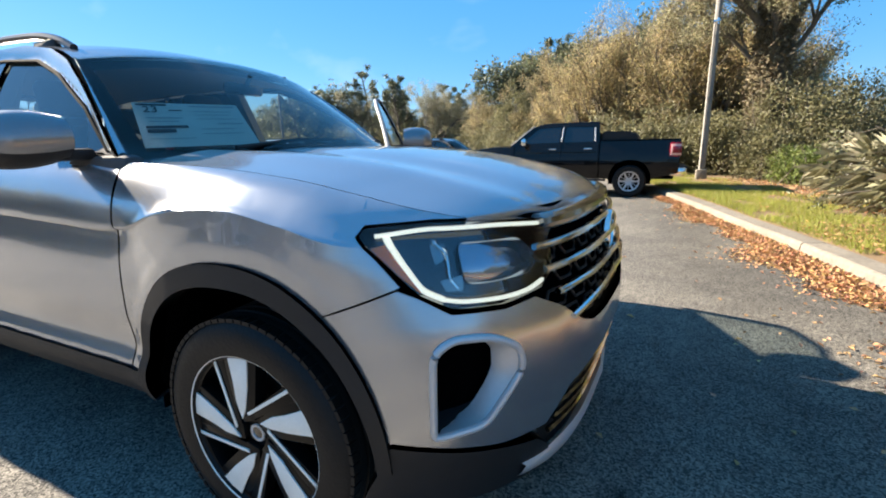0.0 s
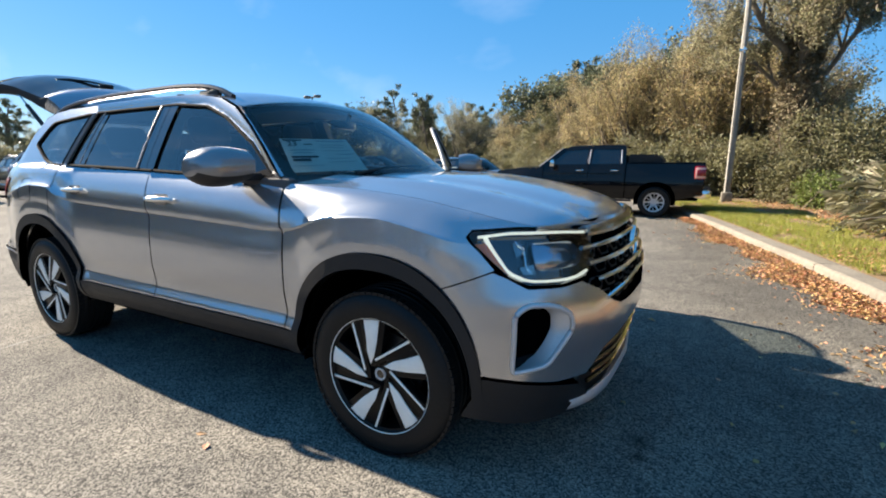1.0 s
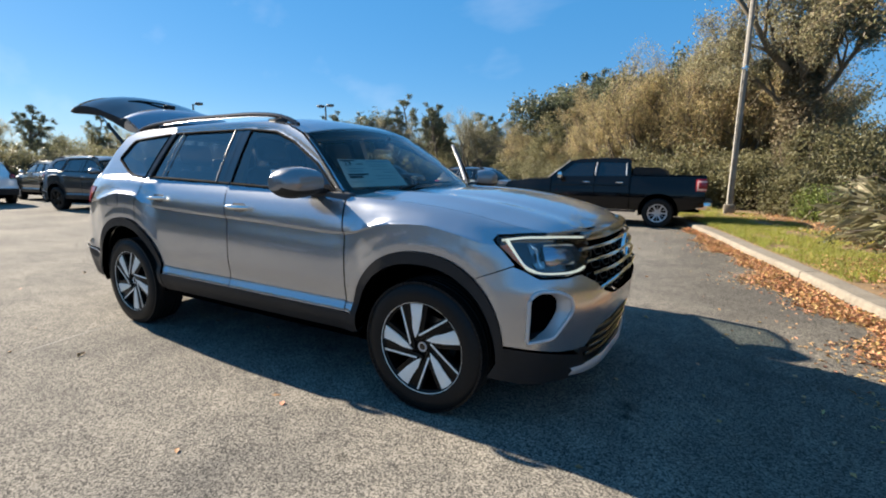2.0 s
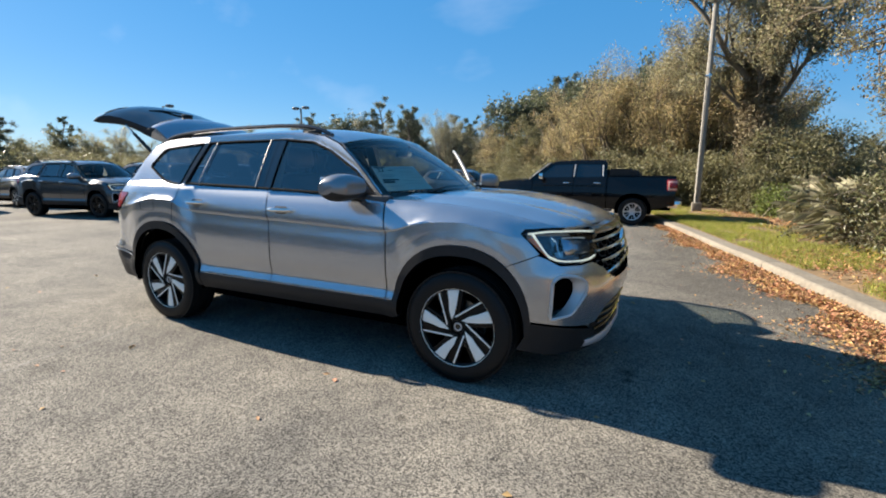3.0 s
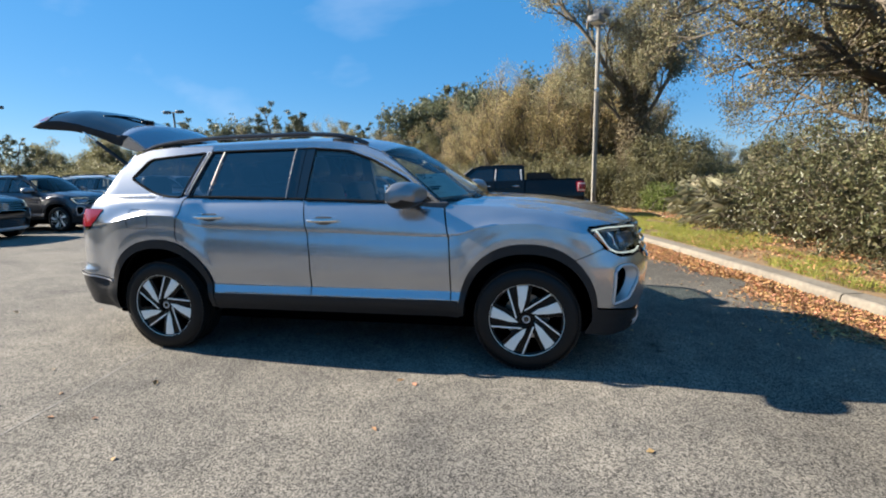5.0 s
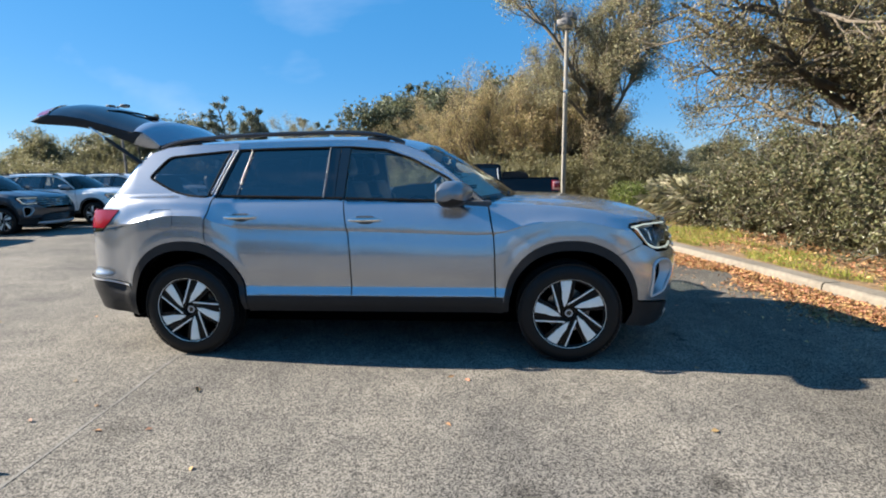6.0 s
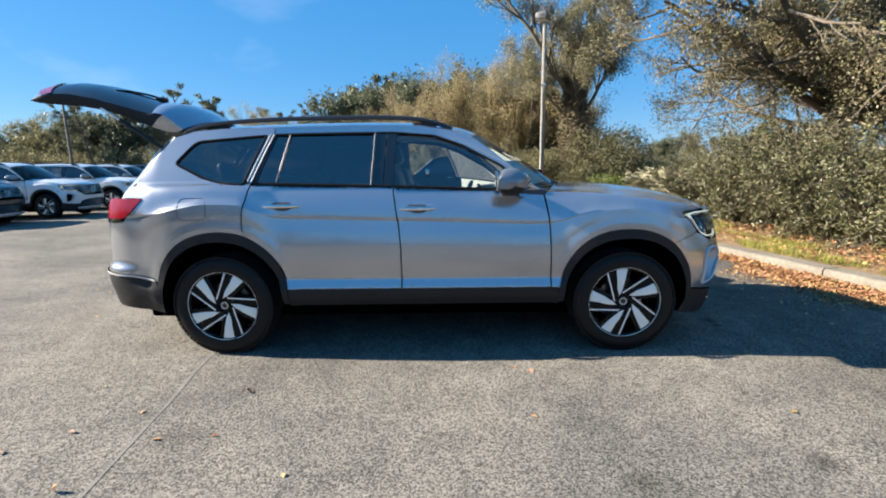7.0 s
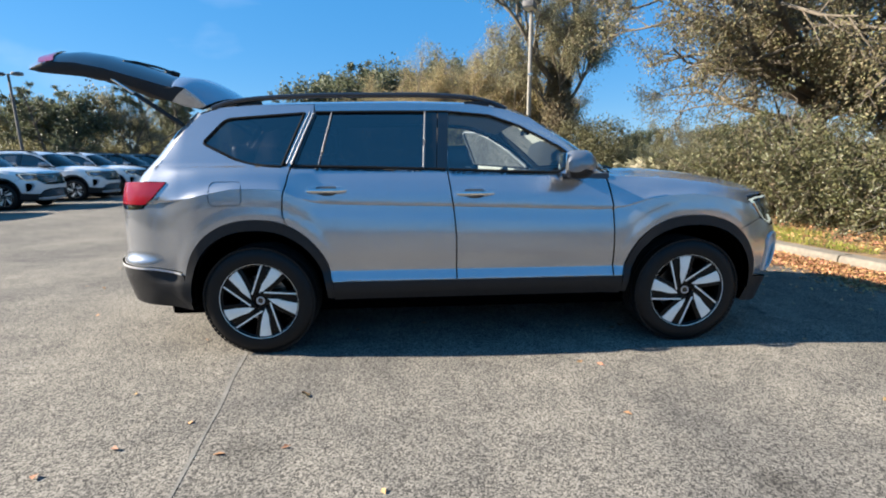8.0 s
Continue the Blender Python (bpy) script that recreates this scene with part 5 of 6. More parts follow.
gutter = curve((-14.0, 7.2), (-6.0, 4.75), (-2.0, 3.74), (0.0, 3.30), (0.66, 3.16), (1.3, 3.03), (2.0, 2.91), (2.8, 2.73), (3.3, 2.63), (4.2, 2.44), (4.8, 2.30), (5.4, 2.14), (7.0, 1.80), (8.3, 1.48), (10.0, 1.02), (12.0, 0.40), (16.0, -1.2), (24.0, -5.0))


def kerb_norm(y):
    d = (float(gutter(y + 0.1)) - float(gutter(y - 0.1))) / 0.2
    n = Vector((1, -d, 0))
    return n.normalized()


def kerb_at(y, back, z):
    n = kerb_norm(y)
    return (float(gutter(y)) + n.x * back, y + n.y * back, z)


kp = new("kerb")
tagged(kp, "pale concrete kerb with stains and joints", "kerb", "", "structure")
y = -14.0
rng_k = random.Random(4)
while y < 23:
    L = 3.0
    rows = []
    n = 9
    for b, z in ((0.0, -0.02), (0.006, 0.10), (0.014, 0.125), (0.035, 0.138), (0.10, 0.140), (0.235, 0.143), (0.25, 0.138), (0.255, -0.02)):
        rows.append([kerb_at(y + 0.008 + (L - 0.016) * i / n, b, z + (0.003 * rng_k.random() if 0 < z < 0.14 else 0)) for i in range(n + 1)])
    ks = grid_ob("kerb_stone", rows, CONCRETE, kp)
    ks.data.polygons.foreach_set("use_smooth", [False] * len(ks.data.polygons))
    y += L

# verge behind the kerb: soil sheet with a soft rise, to the far field
rows = []
for j in range(100):
    yy = -14 + 38 * j / 99
    r_ = []
    for i in range(26):
        d = 0.25 + (i / 25) ** 1.8 * 60
        z = 0.125 + 0.05 * (1 - math.exp(-d * 0.8)) + 0.012 * noise.noise(Vector((yy * 1.3, d * 1.7, 0)))
        p = kerb_at(yy, d if d < 3 else 3, 0)
        r_.append((p[0] + max(d - 3, 0), p[1], z))
    rows.append(r_)
tagged(grid_ob("verge", rows, SOIL, None), "leaf-strewn soil verge behind the kerb", "verge", "", "structure")
bm = bmesh.new()
bm.faces.new([bm.verts.new(p) for p in ((-300, 55, 0.03), (300, 24, 0.03), (400, 400, 0.03), (-400, 400, 0.03))])
bm.faces.new([bm.verts.new(p) for p in ((-45, -60, 0.03), (-45, 55.0, 0.03), (-300, 55, 0.03), (-300, -60, 0.03))])
tagged(part("far_field", bm, FARGROUND, None, smooth=False), "dry grass beyond the car park", "field", "", "structure")


def leaves(n, rnd, pos, length, width, up=None, fold=0.25, spread=1.0):
    """Folded leaf blades: two triangles a leaf, at given places, turned by chance."""
    a = rnd.normal(size=(n, 3))
    if up is not None:
        a = a * spread + np.asarray(up)
    a /= np.linalg.norm(a, axis=1)[:, None]
    b = rnd.normal(size=(n, 3))
    b -= a * np.sum(a * b, 1)[:, None]
    b /= np.linalg.norm(b, axis=1)[:, None]
    c = np.cross(a, b)
    L = (length * rnd.uniform(0.6, 1.25, n))[:, None]
    W = (width * rnd.uniform(0.7, 1.2, n))[:, None]
    V = np.stack([pos, pos + b * L * 0.5 + c * W * 0.5 + a * L * fold, pos + b * L, pos + b * L * 0.5 - c * W * 0.5 + a * L * fold], 1).reshape(-1, 3)
    k = np.arange(n)[:, None] * 4
    F = np.concatenate([k + [0, 1, 2], k + [0, 2, 3]], 1).reshape(-1, 3)
    return V, F


DRYLEAF = leaf_mat("dry_fallen_leaf", (0.43, 0.240, 0.115), 0.5, 0.15, 0.7)
GRASS = leaf_mat("winter_grass", (0.26, 0.275, 0.050), 0.45, 0.3, 0.6)
rn = np.random.RandomState(11)
# drift of leaves in the gutter
n = 76000
yy = np.where(rn.rand(n) < 0.82, rn.uniform(-3.2, 9.5, n), -3.2 - np.abs(rn.normal(0, 2.6, n)))
dd = -np.abs(rn.normal(0, 1, n)) * (0.19 + 0.07 * np.sin(yy * 2.1) + 0.05 * np.sin(yy * 5.3)) * np.clip(1.25 - yy * 0.09, 0.4, 1.2) - 0.01
dd = np.where(rn.rand(n) < 0.008, -rn.exponential(0.4, n), dd)
P = np.array([kerb_at(y_, d_, 0.004 + 0.045 * rn.rand() * (d_ > -0.3)) for y_, d_ in zip(yy, dd)])
V, F = leaves(n, rn, P, 0.045, 0.021, up=(0, 0, 1.3), fold=0.2, spread=0.5)
V[:, 2] = np.maximum(V[:, 2], 0.003)
stuff("gutter_leaves", V, F, DRYLEAF, "brown fallen leaves drifted along the kerb", "leaves")
# litter on the verge
n = 30000
yy = rn.uniform(-6, 12, n)
dd = 0.27 + rn.uniform(0, 1, n) ** 0.8 * 3.2
keep = rn.rand(n) < np.where(yy < 5.0, 0.75, 0.04 + 0.5 * (dd > 1.8))
yy, dd = yy[keep], dd[keep]
P = np.array([kerb_at(y_, d_, 0.165 + 0.03 * rn.rand()) for y_, d_ in zip(yy, dd)])
V, F = leaves(len(P), rn, P, 0.055, 0.027, up=(0, 0, 1.3), fold=0.2, spread=0.5)
stuff("verge_leaves", V, F, DRYLEAF, "brown fallen leaves on the verge", "leaves")
# grass blades
n = 130000
yy = rn.uniform(-4, 18, n)
dd = 0.27 + rn.uniform(0, 1, n) * 2.2
cl = np.array([noise.noise(Vector((a * 1.1, b * 2.0, 3.0))) for a, b in zip(yy, dd)])
keep = (cl > -0.30 + 0.28 * (yy < 3.5) + 0.25 * (dd > 1.5)) & (dd < np.where(yy < 4, 1.2, 2.4))
yy, dd = yy[keep], dd[keep]
P = np.array([kerb_at(y_, d_, 0.14) for y_, d_ in zip(yy, dd)])
V, F = leaves(len(P), rn, P, 0.075, 0.010, up=(0, 0, 0), fold=0.05)
V = V.reshape(-1, 4, 3)
tip = V[:, 2] - V[:, 0]
tip[:, 2] = np.abs(tip[:, 2]) + 0.05
side = (V[:, 1] - V[:, 3]) * 0.6
side[:, 2] = 0
V = np.stack([V[:, 0] - side * 0.5, V[:, 0] + side * 0.5, V[:, 0] + tip * 0.6 + side * 0.3, V[:, 0] + tip], 1).reshape(-1, 3)
stuff("verge_grass", V, F, GRASS, "short yellow-green winter grass on the verge", "grass")
# single leaves out on the asphalt
P = np.stack([rn.uniform(-6, 3, 70), rn.uniform(-3.4, 2.5, 70), np.full(70, 0.004)], 1)
P = np.concatenate([P, [(-2.565, -1.565, 0.004), (-0.757, -1.292, 0.004), (-2.53, -1.60, 0.004)]])
V, F = leaves(len(P), rn, P, 0.05, 0.03, up=(0, 0, 1.4), fold=0.2, spread=0.35)
V[:, 2] = np.maximum(V[:, 2], 0.003)
stuff("scattered_leaves", V, F, DRYLEAF, "single dry leaves scattered on the asphalt", "leaves")

# joints in the asphalt, and one long seam
TAR = mat("tar_seam", (0.150, 0.143, 0.128), 0.85, vary=0.4, scale=9)
for pts in (((-2.60, -4.6), (-2.90, -2.30), (-3.11, -0.95), (-3.30, 0.4)), ((-7.5, -1.9), (-5.4, -1.45), (-4.3, -0.95))):
    q = resample(pts, 0.05, closed=False)
    w = [0.010 + 0.008 * noise.noise(Vector((p[0] * 3, p[1] * 3, 0))) for p in q]
    off = [0.02 * noise.noise(Vector((p[0] * 2, p[1] * 2, 5))) for p in q]
    grid_rows = [[(p[0] + o - ww, p[1], 0.0022) for p, o, ww in zip(q, off, w)], [(p[0] + o + ww, p[1], 0.0022) for p, o, ww in zip(q, off, w)]]
    tagged(grid_ob("pavement_seam", grid_rows, TAR, None), "dark thin seam in the asphalt", "seam", "", "structure")

# ---- trees, hedge, shrubs ----
BARK = mat("grey_bark", (0.115, 0.095, 0.072), 0.9, vary=0.35, scale=4, bump=1.0, bump_scale=25)
BARK_OLD = mat("dark_mossy_bark", (0.15, 0.125, 0.092), 0.95, vary=0.45, scale=3, bump=1.0, bump_scale=14)
LEAF_TAN = leaf_mat("tan_olive_leaf", (0.350, 0.285, 0.150), 0.52, 0.55, 0.45)
LEAF_GREYTAN = leaf_mat("grey_tan_leaf", (0.270, 0.248, 0.150), 0.52, 0.55, 0.42)
LEAF_HEDGETREE = leaf_mat("small_olive_leaf", (0.235, 0.205, 0.115), 0.58, 0.48, 0.38)
LEAF_OLIVE = leaf_mat("olive_leaf", (0.185, 0.175, 0.092), 0.32, 0.45)
LEAF_DARK = leaf_mat("dark_pine_leaf", (0.120, 0.132, 0.074), 0.45, 0.3)
LEAF_HEDGE = leaf_mat("hedge_leaf", (0.118, 0.118, 0.056), 0.62, 0.32, 0.36)
LEAF_MOSS = leaf_mat("hanging_moss", (0.215, 0.180, 0.115), 0.35, 0.3, 0.8)
LEAF_BRIGHT = leaf_mat("bright_shrub_leaf", (0.15, 0.19, 0.05), 0.4, 0.4)
LEAF_PALM = leaf_mat("palm_frond", (0.27, 0.25, 0.165), 0.40, 0.25, 0.5)


def limb(V, F, a, b, r0, r1, sides=6, bend=0.0, rnd=None, seg=4):
    """A tapered, slightly crooked limb; its last point is given back."""
    a, b = Vector(a), Vector(b)
    d = b - a
    up = Vector((0, 0, 1)) if abs(d.normalized().z) < 0.9 else Vector((1, 0, 0))
    s = d.cross(up).normalized()
    t = s.cross(d).normalized()
    ox, oy = (rnd.uniform(-1, 1), rnd.uniform(-1, 1)) if rnd else (0, 0)
    k0 = len(V)
    for i in range(seg + 1):
        f = i / seg
        w = math.sin(math.pi * f) * bend * d.length
        c = a + d * f + s * (ox * w) + t * (oy * w)
        r = r0 + (r1 - r0) * f
        for j in range(sides):
            q = 2 * math.pi * j / sides
            V.append(c + s * math.cos(q) * r + t * math.sin(q) * r)
    for i in range(seg):
        for j in range(sides):
            F.append((k0 + i * sides + j, k0 + i * sides + (j + 1) % sides, k0 + (i + 1) * sides + (j + 1) % sides, k0 + (i + 1) * sides + j))


def wood(seed, starts, kids, ratio=0.55, wander=0.16, lift=(0.05, 0.05, 0.0, -0.05), angle=(28, 62), sides=(8, 6, 4, 3), low=0.25):
    """Crooked limbs that fork from given starts (point, direction, length, radius); the places along the last twigs come back too."""
    rnd = random.Random(seed)
    V, F, tips = [], [], []
    last = len(kids)

    def go(a, d, length, r, lev):
        seg = (6, 5, 4, 3)[min(lev, 3)]
        pts, dd = [a], d.normalized()
        for i in range(seg):
            dd = (dd + Vector((rnd.gauss(0, wander), rnd.gauss(0, wander), rnd.gauss(0, wander) + lift[min(lev, 3)]))).normalized()
            pts.append(pts[-1] + dd * (length / seg))
        n, k0 = sides[min(lev, 3)], len(V)
        for i, p in enumerate(pts):
            t = (pts[min(i + 1, seg)] - pts[max(i - 1, 0)]).normalized()
            u = t.cross(Vector((0.3, 0.9, 0.2))).normalized()
            w = t.cross(u)
            rr = r * (1 - 0.62 * i / seg) * (1.0 + (0.35 if lev == 0 and i == 0 else 0.0))
            for j in range(n):
                q = 2 * math.pi * j / n
                V.append(p + u * (math.cos(q) * rr) + w * (math.sin(q) * rr))
        for i in range(seg):
            for j in range(n):
                F.append((k0 + i * n + j, k0 + i * n + (j + 1) % n, k0 + (i + 1) * n + (j + 1) % n, k0 + (i + 1) * n + j))
        if lev == last:
            tips.extend(pts[1:])
            return
        for k in range(kids[lev]):
            f = low + (1 - low) * (k + rnd.random()) / kids[lev] if lev == 0 else rnd.uniform(0.3, 1.0)
            i = min(int(f * seg), seg - 1)
            p = pts[i].lerp(pts[i + 1], f * seg - i)
            t = (pts[i + 1] - pts[i]).normalized()
            u = t.cross(Vector((rnd.gauss(0, 1), rnd.gauss(0, 1), rnd.gauss(0, 1)))).normalized()
            g = radians(rnd.uniform(*angle))
            go(p, t * math.cos(g) + u * math.sin(g), length * ratio * rnd.uniform(0.7, 1.2) * (1.15 - 0.4 * f), r * (0.62 - 0.3 * f), lev + 1)
    for a, d, length, r in starts:
        go(Vector(a), Vector(d), length, r, 0)
    return V, F, np.array([tuple(p) for p in tips])


TALL = {}


def tree(name, label, seed, starts, kids, leaf_n, leaf_l, leaf_w, material, clump=0.2, place=(0, 0, 0), category="tree", bark=None, trunk=None, flat=1.0, **kw):
    """A tree: trunk and forking limbs, and leaves in clumps along the twigs."""
    V, F, tips = wood(seed, starts, kids, **kw)
    if trunk:
        limb(V, F, *trunk, sides=9, bend=0.03, rnd=random.Random(seed), seg=6)
    root = new(name)
    mesh_ob("trunk", V, F, bark or BARK, root)
    rnd = np.random.RandomState(seed)
    pos = tips[rnd.randint(0, len(tips), leaf_n)] + rnd.normal(size=(leaf_n, 3)) * (clump, clump, clump * flat)
    pos[:, 2] = np.maximum(pos[:, 2], 0.12)
    LV, LF = leaves(leaf_n, rnd, pos, leaf_l, leaf_w)
    ob = stuff("crown", LV, LF, material, "", "")
    ob.parent = root
    del ob["kind"]
    root.matrix_basis = pose(*place)
    TALL[root] = float(np.percentile(pos[:, 2], 99.5))
    return tagged(root, label, category)


def fan(seed, n, z, tilt, length, r, base=0.0, least=0.75):
    """Starts for limbs that spread evenly round a trunk."""
    rnd = random.Random(seed)
    out = []
    for k in range(n):
        a = 2 * math.pi * (k + rnd.uniform(-0.3, 0.3)) / n
        g = radians(rnd.uniform(*tilt))
        out.append(((base * math.cos(a), base * math.sin(a), z * rnd.uniform(0.8, 1.15)), (math.cos(a) * math.cos(g), math.sin(a) * math.cos(g), math.sin(g)), length * rnd.uniform(least, 1.15), r * rnd.uniform(0.8, 1.1)))
    return out


# the large mossy tree beside the lamp post
big_limbs = [((0.05, 0, 3.4), (-0.30, 0.0, 1), 5.2, 0.115), ((0.12, 0, 3.5), (0.06, 0.1, 1), 6.2, 0.13), ((0.18, 0, 3.3), (0.50, -0.1, 1), 5.2, 0.115), ((0.15, 0, 3.0), (0.75, 0.1, 0.65), 3.3, 0.08),
             ((0.0, 0, 2.9), (-0.85, 0.1, 0.7), 3.2, 0.07), ((0.1, 0, 3.2), (0.0, 0.8, 0.9), 3.8, 0.085), ((0.1, 0, 3.1), (0.05, -0.7, 0.9), 3.4, 0.08)]
tree("large_tree", "large old tree with mossy trunk and sparse tan leaves", 5, big_limbs, (10, 7, 4), 70000, 0.074, 0.033, LEAF_GREYTAN, 0.14, (3.75, 14.6, 0.15), bark=BARK_OLD, trunk=((0, 0, -0.1), (0.12, 0, 3.7), 0.42, 0.27), ratio=0.43, wander=0.13, lift=(0.06, 0.08, 0.04, 0.0), angle=(25, 55))
# moss and ivy that hang on its trunk and lowest limbs
rn = np.random.RandomState(3)
n = 9000
zz = 0.2 + 4.9 * rn.rand(n) ** 0.8
aa = rn.uniform(0, 2 * math.pi, n)
rr_ = 0.30 + (0.10 + 0.36 * np.exp(-((zz - 3.3) / 1.3) ** 2)) * rn.rand(n) ** 1.3 * (0.75 + 0.35 * np.sin(aa * 2 + zz * 1.3))
V, F = leaves(n, rn, np.stack([3.80 + rr_ * np.cos(aa), 14.6 + rr_ * np.sin(aa), zz], 1), 0.16, 0.022)
stuff("trunk_ivy", V, F, LEAF_MOSS, "dull ivy and moss clinging to the trunk", "ivy")

# the trees over the hedge
over_verge = [((0, 0, 2.6), (-0.85, -0.30, 0.42), 5.2, 0.10), ((0, 0, 2.8), (-0.80, -0.55, 0.50), 5.4, 0.10), ((0, 0, 2.4), (-0.90, -0.10, 0.52), 4.6, 0.09)]
for sd, px_, py_, more, cnt in ((8, 8.3, 7.4, over_verge, 105000), (21, 8.3, 2.6, [], 88000)):
    tree("hedge_tree", "spreading tree with small olive and tan leaves behind the hedge", sd, fan(sd, 15, 2.2, (10, 75), 4.5, 0.10, 0.0, 0.45) + more, (9, 5, 4), cnt, 0.070, 0.033, LEAF_HEDGETREE, 0.14, (px_, py_, 0.15), trunk=((0, 0, -0.1), (0.05, 0, 2.3), 0.24, 0.18), ratio=0.45, lift=(0.02, 0.0, -0.03, -0.08), angle=(30, 70))


def bush(name, label, seed, clumps, n, l, w, material, twigs=60, category="shrub"):
    """A shrub: clumps of leaves (centre, radii) on woody stems."""
    rnd = np.random.RandomState(seed)
    rr = random.Random(seed)
    wts = np.array([c[3] * c[4] * c[5] for c in clumps]) ** 0.7
    k = rnd.choice(len(clumps), n, p=wts / wts.sum())
    C = np.array(clumps)[k]
    d = rnd.normal(size=(n, 3))
    d /= np.linalg.norm(d, axis=1)[:, None]
    rad = rnd.uniform(0.55, 1.05, n)[:, None]
    pos = C[:, :3] + d * rad * C[:, 3:]
    pos += rnd.normal(size=(n, 3)) * 0.05
    pos = pos[pos[:, 2] > 0.16]
    LV, LF = leaves(len(pos), rnd, pos, l, w)
    root = new(name)
    V, F = [], []
    for c in clumps:
        for i in range(max(2, twigs // len(clumps))):
            e = Vector(c[:3]) + Vector((rr.uniform(-1, 1) * c[3], rr.uniform(-1, 1) * c[4], rr.uniform(-0.4, 1) * c[5])) * 0.95
            limb(V, F, (c[0] + rr.uniform(-0.3, 0.3), c[1] + rr.uniform(-0.3, 0.3), 0.1), e, 0.022, 0.005, 4, 0.15, rr, 4)
    mesh_ob("stem", V, F, BARK, root)
    ob = stuff("foliage", LV, LF, material, "", "")
    ob.parent = root
    del ob["kind"]
    return tagged(root, label, category)


# the hedge: arching stems from a row of roots, thick with small leaves
rh = random.Random(2)
front_x = curve((-5.0, 8.6), (-1.0, 6.4), (1.5, 5.2), (3.5, 4.85), (6.0, 4.6), (8.5, 4.75))
starts = []
for i in range(110):
    y_ = -5.0 + 12.9 * i / 109
    fx = float(front_x(y_))
    tall = (1.52 + 0.36 * math.sin(y_ * 1.7) + 0.25 * math.sin(y_ * 4.1 + 1)) * (1 - 0.45 * float(step(5.4, 8.2, y_)))
    for k in range(5):
        d = Vector((rh.uniform(-0.75, 0.45), rh.uniform(-0.6, 0.6), rh.uniform(0.35, 1.3))).normalized()
        starts.append(((fx + rh.uniform(0.1, 1.3), y_ + rh.uniform(-0.2, 0.2), 0.10), d, tall * rh.uniform(0.65, 1.2), 0.020))
V, F, tips = wood(7, starts, (7, 4), ratio=0.42, wander=0.20, lift=(-0.02, -0.04, -0.06, 0), sides=(5, 3, 3, 3), low=0.12)
root = new("hedge")
mesh_ob("stem", V, F, BARK, root)
rnd = np.random.RandomState(7)
for nm, cnt, mm in (("foliage", 200000, LEAF_HEDGE), ("dry_foliage", 22000, LEAF_HEDGETREE)):
    pos = tips[rnd.randint(0, len(tips), cnt)] + rnd.normal(size=(cnt, 3)) * 0.055
    pos = pos[pos[:, 2] > 0.16]
    LV, LF = leaves(len(pos), rnd, pos, 0.070, 0.032)
    ob = stuff(nm, LV, LF, mm, "", "")
    ob.parent = root
    del ob["kind"]
tagged(root, "tall untrimmed hedge with small mixed olive green leaves", "hedge")
# shrubs under the trees
shr = lambda seed, x, y, r, h, n, m, lab, l=0.09: bush("shrub", lab, seed, [(x + r * 0.6 * math.cos(a), y + r * 0.6 * math.sin(a), h * f, r * 0.6, r * 0.6, h * 0.42) for a in (0, 1.6, 3.1, 4.7) for f in (0.35, 0.72)], n, l, l * 0.5, m, 40)
shr(31, 4.9, 13.6, 1.4, 2.5, 15000, LEAF_OLIVE, "dense dark olive shrub under the large tree")
shr(32, 2.7, 15.4, 1.2, 1.9, 10000, LEAF_OLIVE, "dense dark olive shrub under the large tree")
shr(33, 4.15, 11.4, 0.55, 0.95, 5000, LEAF_BRIGHT, "low bright green shrub on the verge", 0.07)
shr(34, 6.6, 11.2, 1.1, 1.2, 13000, LEAF_HEDGE, "tall olive shrub behind the verge")
shr(35, 5.4, 16.8, 1.3, 1.3, 11000, LEAF_OLIVE, "tall olive shrub behind the verge")
shr(36, 3.7, 12.9, 0.7, 1.3, 7000, LEAF_OLIVE, "dense dark olive shrub under the large tree")

# saw palmetto: fans of stiff blades
def palmetto(x, y, seed, n=26, size=0.62):
    rnd = random.Random(seed)
    root = new("palmetto")
    for i in range(n):
        V, F, SV, SF = [], [], [], []
        az, el = rnd.uniform(0, 2 * math.pi), rnd.uniform(0.05, 1.05)
        d = Vector((math.cos(az) * math.cos(el), math.sin(az) * math.cos(el), math.sin(el)))
        L = rnd.uniform(0.35, 0.95)
        hub = Vector((0, 0, 0.12)) + d * L
        limb(SV, SF, (0, 0, 0.0), hub, 0.012, 0.006, 4, 0.05, rnd, 3)
        s = d.cross(Vector((0, 0, 1))).normalized()
        t = s.cross(d)
        for k in range(17):
            a = radians(-88 + 11 * k)
            w = (d * math.cos(a) + s * math.sin(a)).normalized()
            ll = size * rnd.uniform(0.8, 1.1) * (0.75 + 0.25 * math.cos(a))
            tip = hub + w * ll + Vector((0, 0, -0.38 * ll * rnd.uniform(0.4, 1.4)))
            pr = w.cross(t).normalized() * 0.011
            k0 = len(V)
            V += [hub, hub + w * ll * 0.5 + pr, tip, hub + w * ll * 0.5 - pr]
            F += [(k0, k0 + 1, k0 + 2), (k0, k0 + 2, k0 + 3)]
        fr_ = mesh_ob("frond", V, F, LEAF_PALM, root, smooth=False)
        mesh_ob("stalk", SV, SF, BARK, fr_)
    root.matrix_basis = pose(x, y, 0.14)
    return tagged(root, "saw palmetto with pale stiff fan leaves on the verge", "palm", "palmettos on the verge")


palmetto(4.60, 8.1, 1, 34, 0.60)
palmetto(4.42, 7.2, 2, 34, 0.62)
palmetto(4.45, 6.3, 3, 26, 0.52)
palmetto(4.9, 9.2, 4, 24, 0.60)

